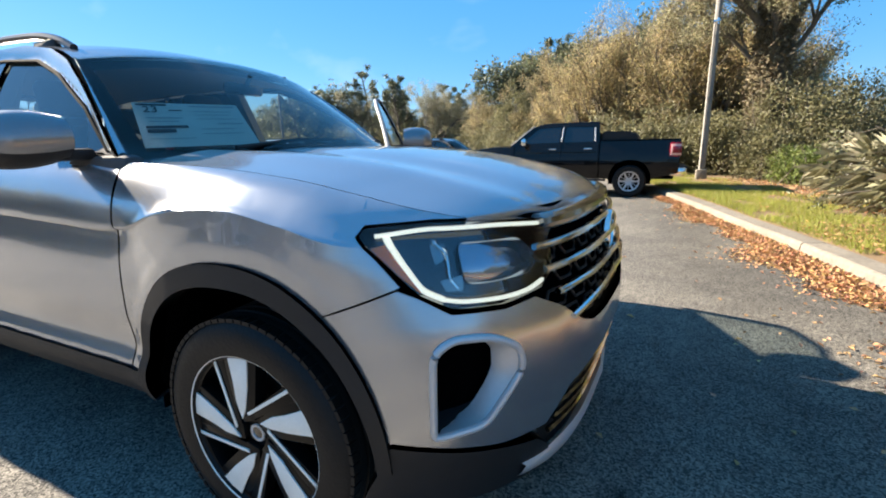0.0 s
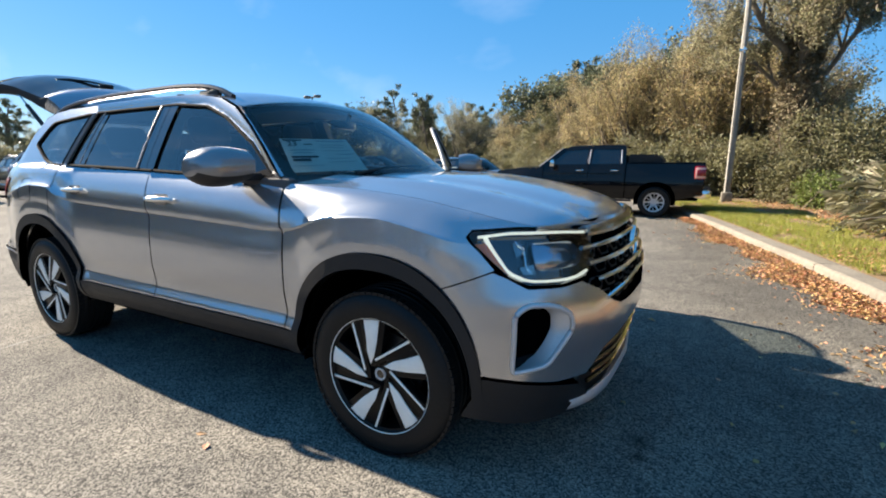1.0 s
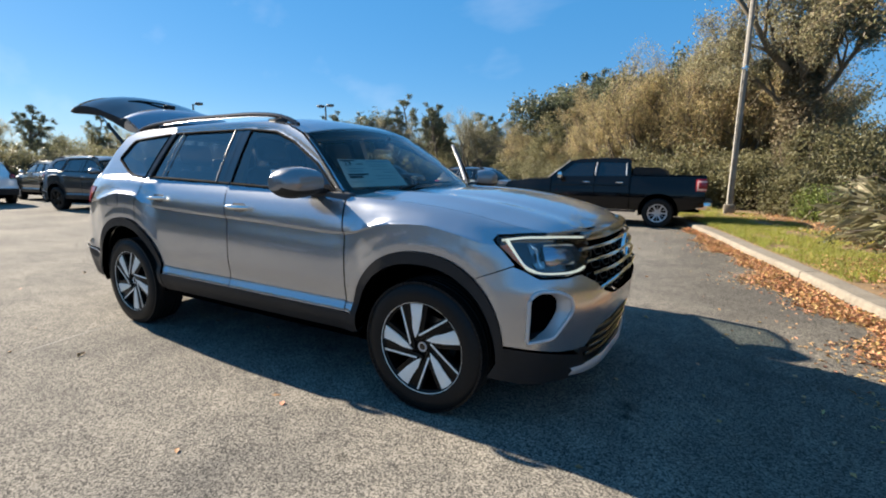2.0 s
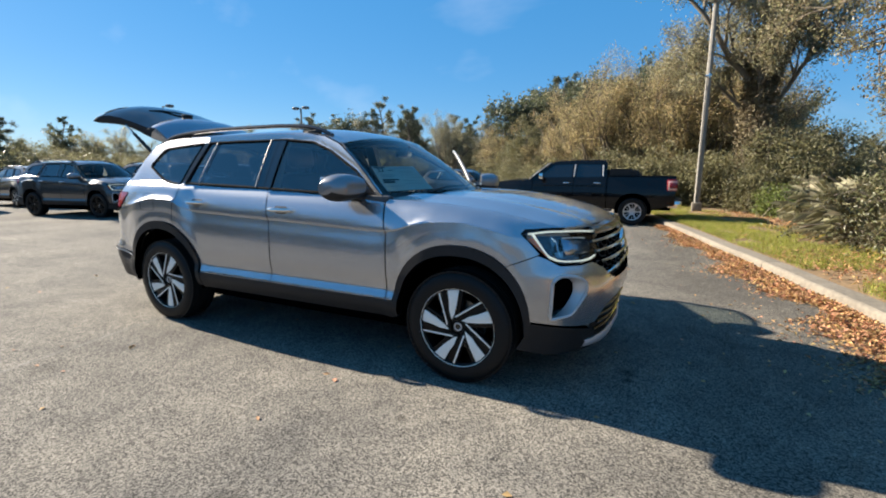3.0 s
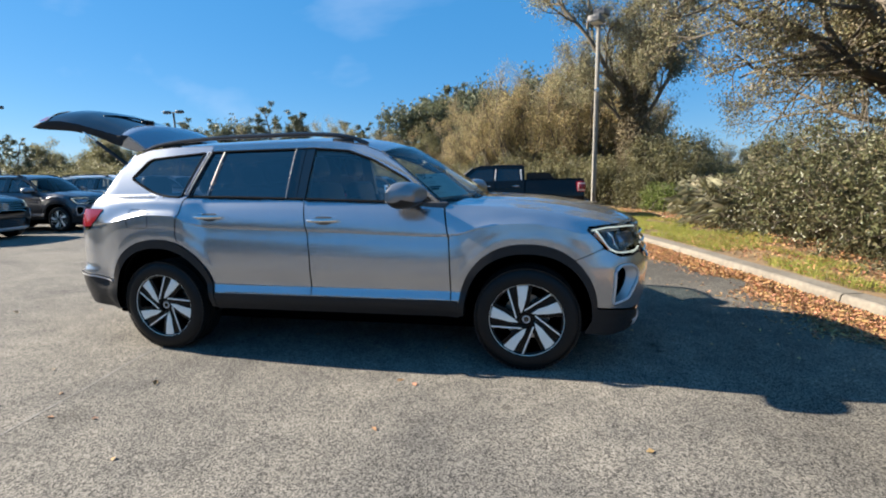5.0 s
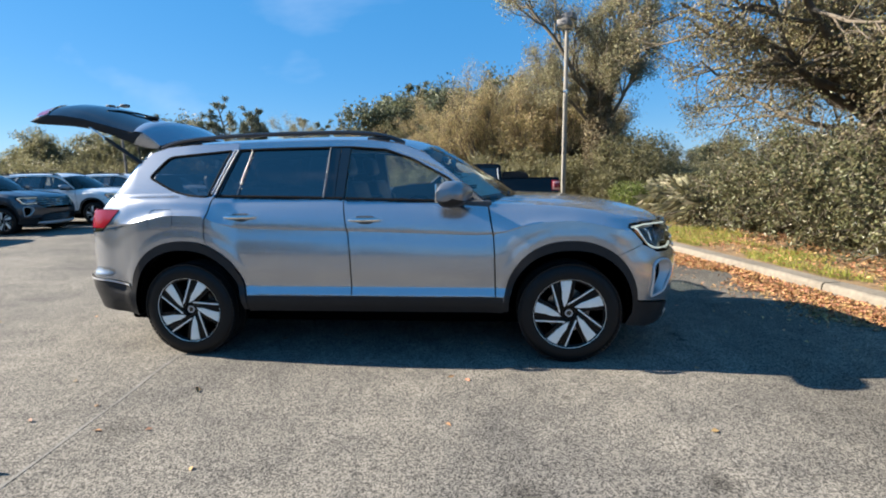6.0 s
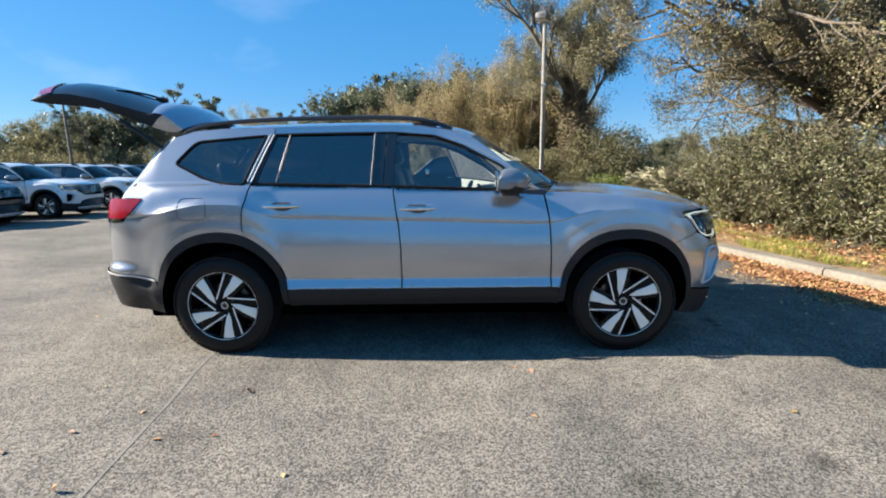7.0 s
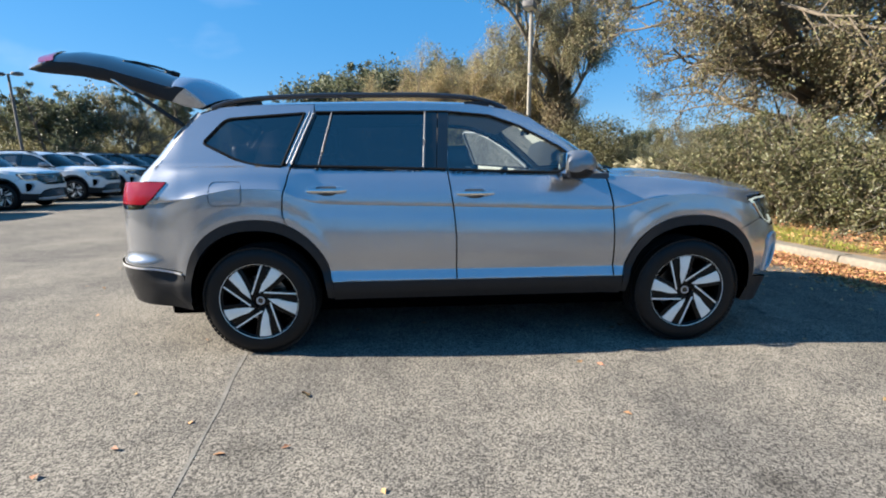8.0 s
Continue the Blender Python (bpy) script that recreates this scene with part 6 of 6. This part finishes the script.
# tree belts: a few kinds, set out along arcs
kind_tan = tree("belt_tree", "feathery tan winter tree in the tree belt", 51, fan(51, 9, 0.0, (50, 86), 4.6, 0.075, 0.45), (9, 6), 32000, 0.075, 0.032, LEAF_TAN, 0.16, (38, -46, 0), ratio=0.40, lift=(0.05, 0.08, 0.04, 0), sides=(5, 4, 3, 3), low=0.12)
kind_wisp = tree("belt_tree", "thin grey-tan winter tree in the tree belt", 55, fan(55, 5, 1.4, (52, 84), 4.6, 0.09), (9, 6), 15000, 0.085, 0.034, LEAF_GREYTAN, 0.15, (38, -52, 0), trunk=((0, 0, -0.1), (0, 0, 1.8), 0.17, 0.11), ratio=0.40, lift=(0.04, 0.05, 0.02, 0), sides=(5, 4, 3, 3))
kind_olive = tree("belt_tree", "bushy olive green tree in the tree belt", 52, fan(52, 8, 1.0, (25, 82), 3.6, 0.09), (8, 5), 11000, 0.16, 0.075, LEAF_OLIVE, 0.18, (20, -52, 0), trunk=((0, 0, -0.1), (0, 0, 1.6), 0.18, 0.12), ratio=0.45, sides=(5, 4, 3, 3))
kind_pine = tree("pine_tree", "tall dark pine with tufted crown in the tree belt", 53, [((0, 0, -0.1), (0.03, 0, 1), 9.0, 0.17)], (16, 5), 5200, 0.22, 0.045, LEAF_DARK, 0.11, (5, -56, 0), ratio=0.27, wander=0.14, lift=(0.05, 0.06, 0.04, 0), angle=(50, 88), sides=(6, 4, 3, 3), low=0.45, flat=0.55)
kind_oak = tree("belt_tree", "round dark green oak in the tree belt", 54, fan(54, 9, 1.7, (10, 80), 2.9, 0.10), (8, 5), 11000, 0.17, 0.085, LEAF_DARK, 0.18, (-15, -54, 0), trunk=((0, 0, -0.1), (0, 0, 2.1), 0.22, 0.14), ratio=0.45, sides=(5, 4, 3, 3))
kind_low = tree("belt_shrub", "dense olive and tan shrub at the foot of the tree belt", 56, fan(56, 12, 0.0, (18, 82), 2.2, 0.03, 0.5), (8, 5), 11000, 0.13, 0.055, LEAF_OLIVE, 0.20, (-20, -58, 0), category="shrub", ratio=0.45, sides=(4, 3, 3, 3), low=0.08)
rt = random.Random(9)


def plant(src, az, dist, h, wide=1.0, ex=0.0, ey=-3.5):
    """A copy of a tree at a bearing (degrees right of +y) and distance, scaled to a height."""
    base = TALL[src]
    m = pose(ex + dist * math.sin(radians(az)), ey + dist * math.cos(radians(az)), 0, 0, 0, rt.uniform(0, 360))
    c = copy_thing(src, m)
    s = h / base
    c.scale = (s * wide * rt.uniform(0.88, 1.12), s * wide * rt.uniform(0.88, 1.12), s)
    return tagged(c, group="tree belt")


# the nearer belt behind the pickup: dark oaks and pines at the back, feathery tan trees before them
for az, dist, el, k in ((-6.5, 26, 10.6, kind_tan), (-3.8, 24, 11.6, kind_tan), (-1.0, 23, 13.6, kind_tan), (1.8, 25, 12.4, kind_wisp), (3.6, 23, 12.6, kind_tan), (6.4, 22, 13.6, kind_tan), (8.6, 24, 12.6, kind_wisp), (10.6, 22, 13.2, kind_tan),
                        (-10.5, 29, 7.0, kind_tan), (-8.6, 38, 10.8, kind_oak), (-11.2, 42, 11.2, kind_pine), (-6.2, 40, 11.0, kind_pine), (-13.4, 40, 9.9, kind_oak), (-15.2, 46, 10.2, kind_pine), (-13.0, 30, 6.4, kind_olive), (-9.8, 44, 10.2, kind_oak), (-4.0, 42, 11.0, kind_oak),
                        (-1.0, 40, 11.4, kind_oak), (3.0, 38, 10.6, kind_olive), (7.5, 38, 10.4, kind_olive), (-16.5, 34, 6.0, kind_tan), (13.2, 27, 7.4, kind_olive), (-19.4, 48, 8.0, kind_pine), (-18.4, 40, 6.0, kind_wisp), (-24.6, 46, 7.6, kind_wisp), (-23.2, 44, 6.8, kind_wisp), (-29.4, 50, 8.6, kind_pine), (-31.0, 48, 8.8, kind_pine), (-30.4, 52, 7.8, kind_pine),
                        (-27.6, 50, 7.6, kind_pine), (-33.4, 46, 7.0, kind_wisp), (-21.4, 50, 6.8, kind_pine), (-39.6, 46, 6.9, kind_pine), (-38.2, 48, 6.7, kind_oak), (-41.0, 50, 6.6, kind_pine)):
    plant(k, az, dist, 1.3 + dist * math.tan(radians(el)))
for az, dist, h in ((-8, 22.5, 2.0), (-4.5, 21.5, 2.3), (-1.5, 21, 2.2), (1.5, 20.5, 2.4), (4.5, 20, 2.3), (7, 20, 2.2), (-12, 26, 2.2), (-15.5, 30, 2.6), (16, 24, 2.0), (18, 27, 2.3), (20, 25, 1.9)):
    plant(kind_low, az, dist, h)
# the far belt, with gaps and tops of many heights over a closed foot
far_top = curve((-102, 5.6), (-64, 5.9), (-56, 5.0), (-46, 5.8), (-42, 6.4), (-30, 6.6), (-18, 6.2), (-8, 6.0))
for i in range(62):
    az = -100 + 92 * i / 61 + rt.uniform(-0.7, 0.7)
    dist = rt.uniform(52, 66)
    k = rt.choice([kind_wisp, kind_olive, kind_pine, kind_pine, kind_wisp, kind_olive])
    h = 1.3 + dist * math.tan(radians(float(far_top(az)))) * (rt.uniform(0.85, 1.2) if k is kind_pine else rt.uniform(0.55, 0.95))
    plant(k, az, dist, h)
for i in range(64):
    az = -101 + 94 * i / 63 + rt.uniform(-0.5, 0.5)
    plant(kind_low, az, rt.uniform(48, 52), rt.uniform(2.6, 3.6), 1.15)
for i in range(30):
    az = 13 + 80 * i / 29
    plant(rt.choice([kind_olive, kind_oak, kind_wisp]), az, rt.uniform(48, 60), rt.uniform(4.0, 5.6))
    plant(kind_low, az + 1.2, rt.uniform(44, 48), rt.uniform(2.2, 3.0), 1.2)
# trees all round behind the camera, for what the paint and the glass mirror
for i in range(60):
    az = 95 + 165 * i / 59
    tall = 3.2 + 7.0 * float(step(195, 225, az))
    plant(rt.choice([kind_olive, kind_oak, kind_low, kind_pine]), az, rt.uniform(40, 56), tall * rt.uniform(0.8, 1.15))

# a pale shed far off, seen in the gap beside the hedge
bm = bmesh.new()
box(bm, (-3.0, -1.5, 0.0), (3.0, 1.5, 2.3), 0.02)
shed = part("shed", bm, mat("pale_siding", (0.70, 0.69, 0.66), 0.7, vary=0.1), None)
bm = bmesh.new()
prism(bm, [(-3.2, 2.28), (0.0, 3.1), (3.2, 2.28)], -1.7, 1.7)
part("roof", bm, mat("shed_roof", (0.25, 0.25, 0.25), 0.7, vary=0.2), shed)
shed.matrix_basis = pose(17.5, 46.0, -0.6, 0, 0, 25)
tagged(shed, "small pale shed far beyond the hedge", "shed")

# ---- lamp posts ----
POLE = mat("weathered_pole", (0.24, 0.226, 0.20), 0.75, vary=0.25, scale=3, bump=0.3, bump_scale=60)
HOUSING = mat("grey_lamp_housing", (0.16, 0.155, 0.15), 0.5, vary=0.2)
DIFFUSER = mat("lamp_diffuser", (0.7, 0.7, 0.66), 0.3)
DARKPOLE = mat("bronze_pole", (0.10, 0.09, 0.085), 0.5, vary=0.2, scale=3)


def lamp_post(x, y, z, h, heads, material, label, r=0.085):
    root = new("street_lamp")
    bm = bmesh.new()
    tube(bm, [(0, 0, 0), (0, 0, h * 0.5), (0, 0, h)], [r, r * 0.9, r * 0.72], 8)
    pole = part("pole", bm, material, root)
    bm = bmesh.new()
    box(bm, (-0.14, -0.14, -0.05), (0.14, 0.14, 0.28), 0.03)
    part("base", bm, CONCRETE, root)
    for a, reach, drop in heads:
        bm = bmesh.new()
        d = Vector((math.cos(radians(a)), math.sin(radians(a)), 0))
        tube(bm, [tuple(Vector((0, 0, h - drop - 0.06))), tuple(d * (reach * 0.5) + Vector((0, 0, h - drop)))], 0.03, 6)
        part("arm", bm, material, root)
        bm = bmesh.new()
        box(bm, (-0.26, -0.20, -0.11), (0.26, 0.20, 0.10), 0.03, m=Matrix.Translation(d * reach + Vector((0, 0, h - drop))) @ Matrix.Rotation(radians(a), 4, "Z"))
        hd = part("lamp_head", bm, DARKPOLE if material is DARKPOLE else HOUSING, root)
        bm = bmesh.new()
        box(bm, (-0.22, -0.16, -0.125), (0.22, 0.16, -0.113), 0.004, m=Matrix.Translation(d * reach + Vector((0, 0, h - drop))) @ Matrix.Rotation(radians(a), 4, "Z"))
        part("lamp_glass", bm, DIFFUSER, hd)
    root.matrix_basis = pose(x, y, z)
    return tagged(root, label, "lamp post", "lamp posts")


near = lamp_post(2.20, 12.92, 0.15, 6.72, ((60, 0.22, 0.0), (240, 0.22, 0.32)), POLE, "weathered grey square lamp post with two box heads")
bm = bmesh.new()
tube(bm, [(0.02, -0.10, 4.05), (0.02, -0.10, 4.2)], 0.03, 6)
box(bm, (-0.10, -0.13, 4.10), (0.08, -0.07, 4.16), 0.01)
part("bracket", bm, CHROME, near)
bm = bmesh.new()
tube(bm, [(-0.05, -0.085, 0.3), (-0.05, -0.085, 4.1)], 0.018, 6)
part("conduit", bm, POLE, near)
lamp_post(-37.8, 21.7, 0, 7.0, ((10, 0.7, 0.0),), DARKPOLE, "dark lamp post with one flat head", 0.10)
lamp_post(-29.0, 28.8, 0, 7.2, ((0, 0.6, 0.0), (180, 0.6, 0.0)), DARKPOLE, "dark lamp post with two flat heads", 0.10)
lamp_post(-38.0, 46.4, 0, 7.0, ((0, 0.7, 0.0), (180, 0.7, 0.0)), DARKPOLE, "dark lamp post with two flat heads", 0.10)

# ---- parked suvs of the row ----
CARPAINT = {"graphite": paint("graphite_paint", (0.055, 0.057, 0.062), 0.6), "navy": paint("navy_grey_paint", (0.035, 0.042, 0.055), 0.5), "white": paint("white_paint", (0.72, 0.72, 0.71), 0.0, 0.3, 0.1),
            "black": paint("black_paint", (0.003, 0.003, 0.0035), 0.0, 0.4, 0.2, 0.5, 0.05), "bronze": paint("brown_grey_paint", (0.11, 0.095, 0.085), 0.6)}
SKIP = ("tailgate", "lug_nut", "car_seat", "price_sheet", "steering", "grille_cell", "touch", "inside_mirror", "exhaust", "fuel")
# a shut hatch for them
def hatch_rows():
    prof = [(-3.36, 1.66), (-3.46, 1.64), (-3.60, 1.42), (-3.74, 1.24), (-3.90, 1.16), (-4.00, 1.05), (-4.02, 0.95)]
    hw = [0.60, 0.64, 0.70, 0.74, 0.74, 0.74, 0.72]
    return [[(x + 0.10 * abs(v) ** 2.4, w * v, z) for v in [j / 12 - 1 for j in range(25)]] for (x, z), w in zip(prof, hw)]


def parked_suv(x, y, rz, colour, label, size=0.94):
    body_paint = CARPAINT[colour]
    root = new("parked_suv")
    made = {suv: root}
    for o in suv.children_recursive:
        if any(o.name.startswith(s) for s in SKIP) or o.parent not in made:
            continue
        c = o.copy()
        scene.collection.objects.link(c)
        made[o] = c
        c.parent = made[o.parent]
        if o is left_door:
            c.matrix_basis = Matrix.Identity(4)
        for i, slot in enumerate(o.material_slots):
            if slot.material is SILVER:
                c.material_slots[i].link = "OBJECT"
                c.material_slots[i].material = body_paint
            elif slot.material is MACHINED and colour == "graphite":
                c.material_slots[i].link = "OBJECT"
                c.material_slots[i].material = WHEELBLACK
    hr = hatch_rows()
    h = grid_ob("hatch", hr[:2] + hr[1:2] + hr[3:], body_paint, root)
    grid_ob("rear_window", hr[1:4], PIANO, h)
    bm = bmesh.new()
    box(bm, (-4.075, -0.26, 0.80), (-4.06, 0.26, 0.91), 0.004)
    part("number_plate", bm, PAPER, root)
    root.matrix_basis = pose(x, y, 0, 0, 0, rz) @ Matrix.Diagonal((size * 0.93, size, size, 1))
    return tagged(root, label, "car", "parked cars in the row")


for x_, y_, c_, l_ in ((-14.45, 5.10, "graphite", "dark graphite suv parked in the row"), (-14.3, 7.9, "navy", "dark navy suv parked in the row"), (-13.98, 10.5, "white", "white suv parked in the row"),
                       (-14.25, 13.6, "white", "white suv parked in the row"), (-14.5, 16.1, "white", "white suv parked in the row"), (-14.7, 18.8, "black", "black suv parked in the row"), (-14.8, 21.4, "black", "black suv parked in the row")):
    parked_suv(x_, y_, 10, c_, l_, 1.0)
parked_suv(-24.6, 6.0, 180, "navy", "dark navy suv parked behind the row")
parked_suv(-24.6, 3.2, 180, "white", "white suv parked behind the row")
for x_, y_, c_, l_ in ((-17.5, -15.2, "white", "white suv parked across the lane"), (-14.4, -15.6, "graphite", "graphite suv parked across the lane"), (-11.2, -16.0, "white", "white suv parked across the lane"), (-8.0, -16.4, "white", "white suv parked across the lane")):
    parked_suv(x_, y_, 95, c_, l_)
parked_suv(-4.7, 13.2, 0, "bronze", "brown grey suv parked beyond the pickup", 0.86)

# ---- black pickup ----
PALEPINK = mat("pale_lamp_lens", (0.72, 0.42, 0.38), 0.2, coat=0.5)
def pickup(x0, y0):
    """x forward in its own frame from the rear axle; the camera sees its left side once turned."""
    root = new("pickup_truck")
    P = CARPAINT["black"]
    half = 0.90

    def side(u, z):
        u, z = np.asarray(u, float), np.asarray(z, float)
        y = np.where(z < 1.02, 0.90 - 0.05 * ((z - 0.75) / 0.35) ** 2, 0.90 - 0.0292 - 0.28 * np.maximum(z - 1.02, 0) - 0.12 * np.maximum(z - 1.30, 0)) * (1 - 0.06 * step(3.0, 3.9, u))
        return np.stack([u, -y, z], -1)
    RW, FW = (0.0, 0.36), (3.18, 0.36)
    arch_r, arch_f = arch(0, 0.37, 0.45, 0.47, 178, 2, 20), arch(3.18, 0.37, 0.45, 0.47, 178, 2, 20)
    bed = [(-0.98, 0.55), (-0.98, 1.285), (0.66, 1.290), (0.66, 0.42), (0.47, 0.40)] + arch_r[::-1] + [(-0.47, 0.42)]
    fend = [(2.72, 0.42), (2.70, 1.10), (2.75, 1.17), (3.3, 1.16), (3.95, 1.08), (4.02, 0.95), (4.02, 0.50), (3.66, 0.44)] + arch_f[::-1] + [(2.74, 0.40)]
    cab = [(0.68, 0.42), (0.68, 1.28), (0.70, 1.64), (0.76, 1.70), (1.3, 1.715), (2.0, 1.70), (2.24, 1.64), (2.78, 1.19), (2.69, 1.12), (2.69, 0.42)]
    wr = rounded([(0.80, 1.26), (0.82, 1.60), (1.46, 1.62), (1.50, 1.25)], 0.04)
    wf = rounded([(1.60, 1.25), (1.58, 1.62), (2.12, 1.60), (2.56, 1.24)], 0.04)
    for flip in (False, True):
        s = 1 if flip else -1
        panel("bed_side", bed, side, P, root, mirror=flip, grid=0.07, thick=0.05)
        panel("fender", fend, side, P, root, mirror=flip, grid=0.07, thick=0.03)
        cb = panel("cab_side", cab, side, P, root, mirror=flip, grid=0.06, thick=0.04, holes=[wr, wf])
        for w in (wr, wf):
            panel("side_window", w, lambda u, z: side(u, z) + np.array((0, 0.012, 0)), PIANO, cb, mirror=flip, grid=0.1, thick=0.01)
        for px in (1.55, 0.70, 2.69):
            bm = bmesh.new()
            tube(bm, [tuple(side(px, z) * (1, -s, 1) + (0, s * 0.001, 0)) for z in (0.46, 0.8, 1.0, 1.22)], 0.005, 5)
            part("door_gap", bm, DARK, cb)
        for hx in (0.84, 1.66):
            bm = bmesh.new()
            tube(bm, [tuple(side(hx + d, 1.10) * (1, -s, 1) + (0, s * 0.02, 0)) for d in (0, 0.08, 0.17)], 0.014, 6)
            part("door_handle", bm, CHROME, cb)
        # bright strips up the door frames, the edge of the windscreen
        for (xa, za), (xb, zb) in (((1.545, 1.27), (1.525, 1.60)), ((0.775, 1.27), (0.80, 1.58))):
            bm = bmesh.new()
            tube(bm, [tuple(side(xa + (xb - xa) * k / 4, za + (zb - za) * k / 4) * (1, -s, 1) + (0, s * 0.004, 0)) for k in range(5)], 0.014, 6)
            part("pillar_strip", bm, SATIN, cb)
        bm = bmesh.new()
        tube(bm, [tuple(side(2.79 - 0.55 * k / 6, 1.20 + 0.45 * k / 6) * (1, -s, 1) + (0, s * 0.002, 0.006)) for k in range(7)], 0.013, 6)
        part("windscreen_edge", bm, SATIN, cb)
        bm = bmesh.new()
        box(bm, (2.34, min(s * 0.92, s * 1.10), 1.19), (2.47, max(s * 0.92, s * 1.10), 1.36), 0.045)
        wm = part("wing_mirror", bm, CHROME, cb)
        bm = bmesh.new()
        box(bm, (2.37, min(s * 0.84, s * 0.95), 1.18), (2.45, max(s * 0.84, s * 0.95), 1.24), 0.015)
        part("mirror_arm", bm, BLACKPLASTIC, wm)
        bm = bmesh.new()
        box(bm, (-1.005, min(s * 0.72, s * 0.885), 0.90), (-0.78, max(s * 0.72, s * 0.893), 1.20), 0.02)
        tl = part("tail_lamp", bm, REDLAMP, root, "red rear lamp with pale centre")
        bm = bmesh.new()
        box(bm, (-1.011, min(s * 0.76, s * 0.893), 0.93), (-0.80, max(s * 0.76, s * 0.898), 1.17), 0.01)
        part("lamp_centre", bm, PALEPINK, tl, "pale pink clear lens")
        bm = bmesh.new()
        box(bm, (-1.016, min(s * 0.78, s * 0.897), 0.975), (-0.835, max(s * 0.78, s * 0.903), 1.125), 0.01)
        part("lamp_core", bm, REDLAMP, tl)
        bm = bmesh.new()
        box(bm, (0.50, min(s * 0.86, s * 0.90), 0.36), (2.70, max(s * 0.86, s * 0.90), 0.41), 0.015)
        part("side_step", bm, BLACKPLASTIC, root)
        for wx in (0.0, 3.18):
            bm = bmesh.new()
            spin(bm, [(0.22, -0.12), (0.25, -0.13), (0.33, -0.125), (0.355, -0.10), (0.36, 0.0), (0.355, 0.10), (0.33, 0.125), (0.22, 0.12)], 40)
            ty = part("tyre", bm, RUBBER, root)
            bm = bmesh.new()
            spin(bm, [(0.0005, -0.10), (0.05, -0.115), (0.06, -0.09), (0.195, -0.11), (0.225, -0.125), (0.232, -0.11), (0.20, -0.04), (0.0005, -0.03)], 40)
            part("rim", bm, SATIN, ty)
            # six openings as dark plates for their shade, wider outwards, split by a thin web
            for k in range(6):
                for w in (-1, 1):
                    bm = bmesh.new()
                    a = radians(60 * k + 30)
                    prism(bm, [(0.075, w * 0.006), (0.200, w * 0.008), (0.184, w * 0.080), (0.135, w * 0.056)][::w], -0.116, -0.098)
                    bmesh.ops.transform(bm, matrix=Matrix.Rotation(a, 4, "Y"), verts=bm.verts)
                    part("rim_opening", bm, DARK, ty)
            ty.matrix_basis = pose(wx, s * 0.78, 0.36, 0, 0, 0 if s < 0 else 180)
            bm = bmesh.new()
            pr = arch(wx, 0.37, 0.45, 0.47, -10, 190, 20)
            a_ = [bm.verts.new((xx, s * 0.86, zz)) for xx, zz in pr]
            b_ = [bm.verts.new((xx, s * 0.55, zz)) for xx, zz in pr]
            for i in range(len(pr) - 1):
                bm.faces.new((a_[i], a_[i + 1], b_[i + 1], b_[i]))
            bm.faces.new(b_)
            part("arch_liner", bm, DARK, root)
    sheet_ = lambda name, prof, hw, m, par=root: grid_ob(name, [[(x, v * w, z + (0.03 * (1 - v * v) if name in ("cab_roof", "hood") else 0)) for v in [j / 8 - 1 for j in range(17)]] for (x, z), w in zip(prof, hw)], m, par)
    hwz = lambda z: float(abs(side(1.5, z)[1]))
    sheet_("cab_roof", [(0.70, 1.64), (0.76, 1.70), (1.3, 1.715), (2.0, 1.70), (2.24, 1.64)][::-1], [hwz(1.64), hwz(1.70), hwz(1.715), hwz(1.70), hwz(1.64)], P)
    sheet_("windscreen", [(2.80, 1.19), (2.23, 1.65)], [hwz(1.19) - 0.03, hwz(1.64) - 0.02], PIANO)
    sheet_("rear_window", [(0.70, 1.64), (0.68, 1.28)], [hwz(1.64) - 0.02, hwz(1.28) - 0.03], PIANO)
    sheet_("hood", [(4.05, 0.98), (3.95, 1.085), (3.3, 1.165), (2.72, 1.18)], [0.76, 0.78, 0.80, 0.80], P)
    sheet_("front_face", [(4.0, 0.50), (4.06, 0.60), (4.05, 0.98)], [0.8, 0.80, 0.78], PIANO)
    sheet_("tailgate_panel", [(-0.985, 1.285), (-0.99, 1.0), (-0.985, 0.62)], [0.84, 0.86, 0.84], P)
    sheet_("bed_cover", [(-0.97, 1.275), (0.67, 1.28)], [0.84, 0.84], BLACKPLASTIC)
    bm = bmesh.new()
    prism(bm, [(-0.16, 1.27), (-0.06, 1.44), (0.08, 1.475), (0.64, 1.48), (0.64, 1.27)], -0.74, 0.74)
    bmesh.ops.recalc_face_normals(bm, faces=bm.faces)
    bmesh.ops.bevel(bm, geom=list(bm.edges), offset=0.03, segments=2, affect="EDGES")
    part("bed_box", bm, BLACKPLASTIC, root)
    bm = bmesh.new()
    box(bm, (-1.15, -0.88, 0.48), (-0.80, 0.88, 0.66), 0.04)
    part("rear_bumper", bm, CHROME, root, "bright chrome step bumper")
    bm = bmesh.new()
    box(bm, (-1.16, -0.80, 0.655), (-0.98, 0.80, 0.68), 0.008)
    part("bumper_step", bm, BLACKPLASTIC, root)
    bm = bmesh.new()
    box(bm, (-0.9, -0.70, 0.40), (3.9, 0.70, 0.62), 0.03)
    part("chassis", bm, DARK, root)
    root.matrix_basis = pose(x0, y0, 0, 0, 0, 180)
    return tagged(root, "black crew cab pickup with chrome rear bumper parked facing away", "pickup")


pickup(0.49, 10.1)
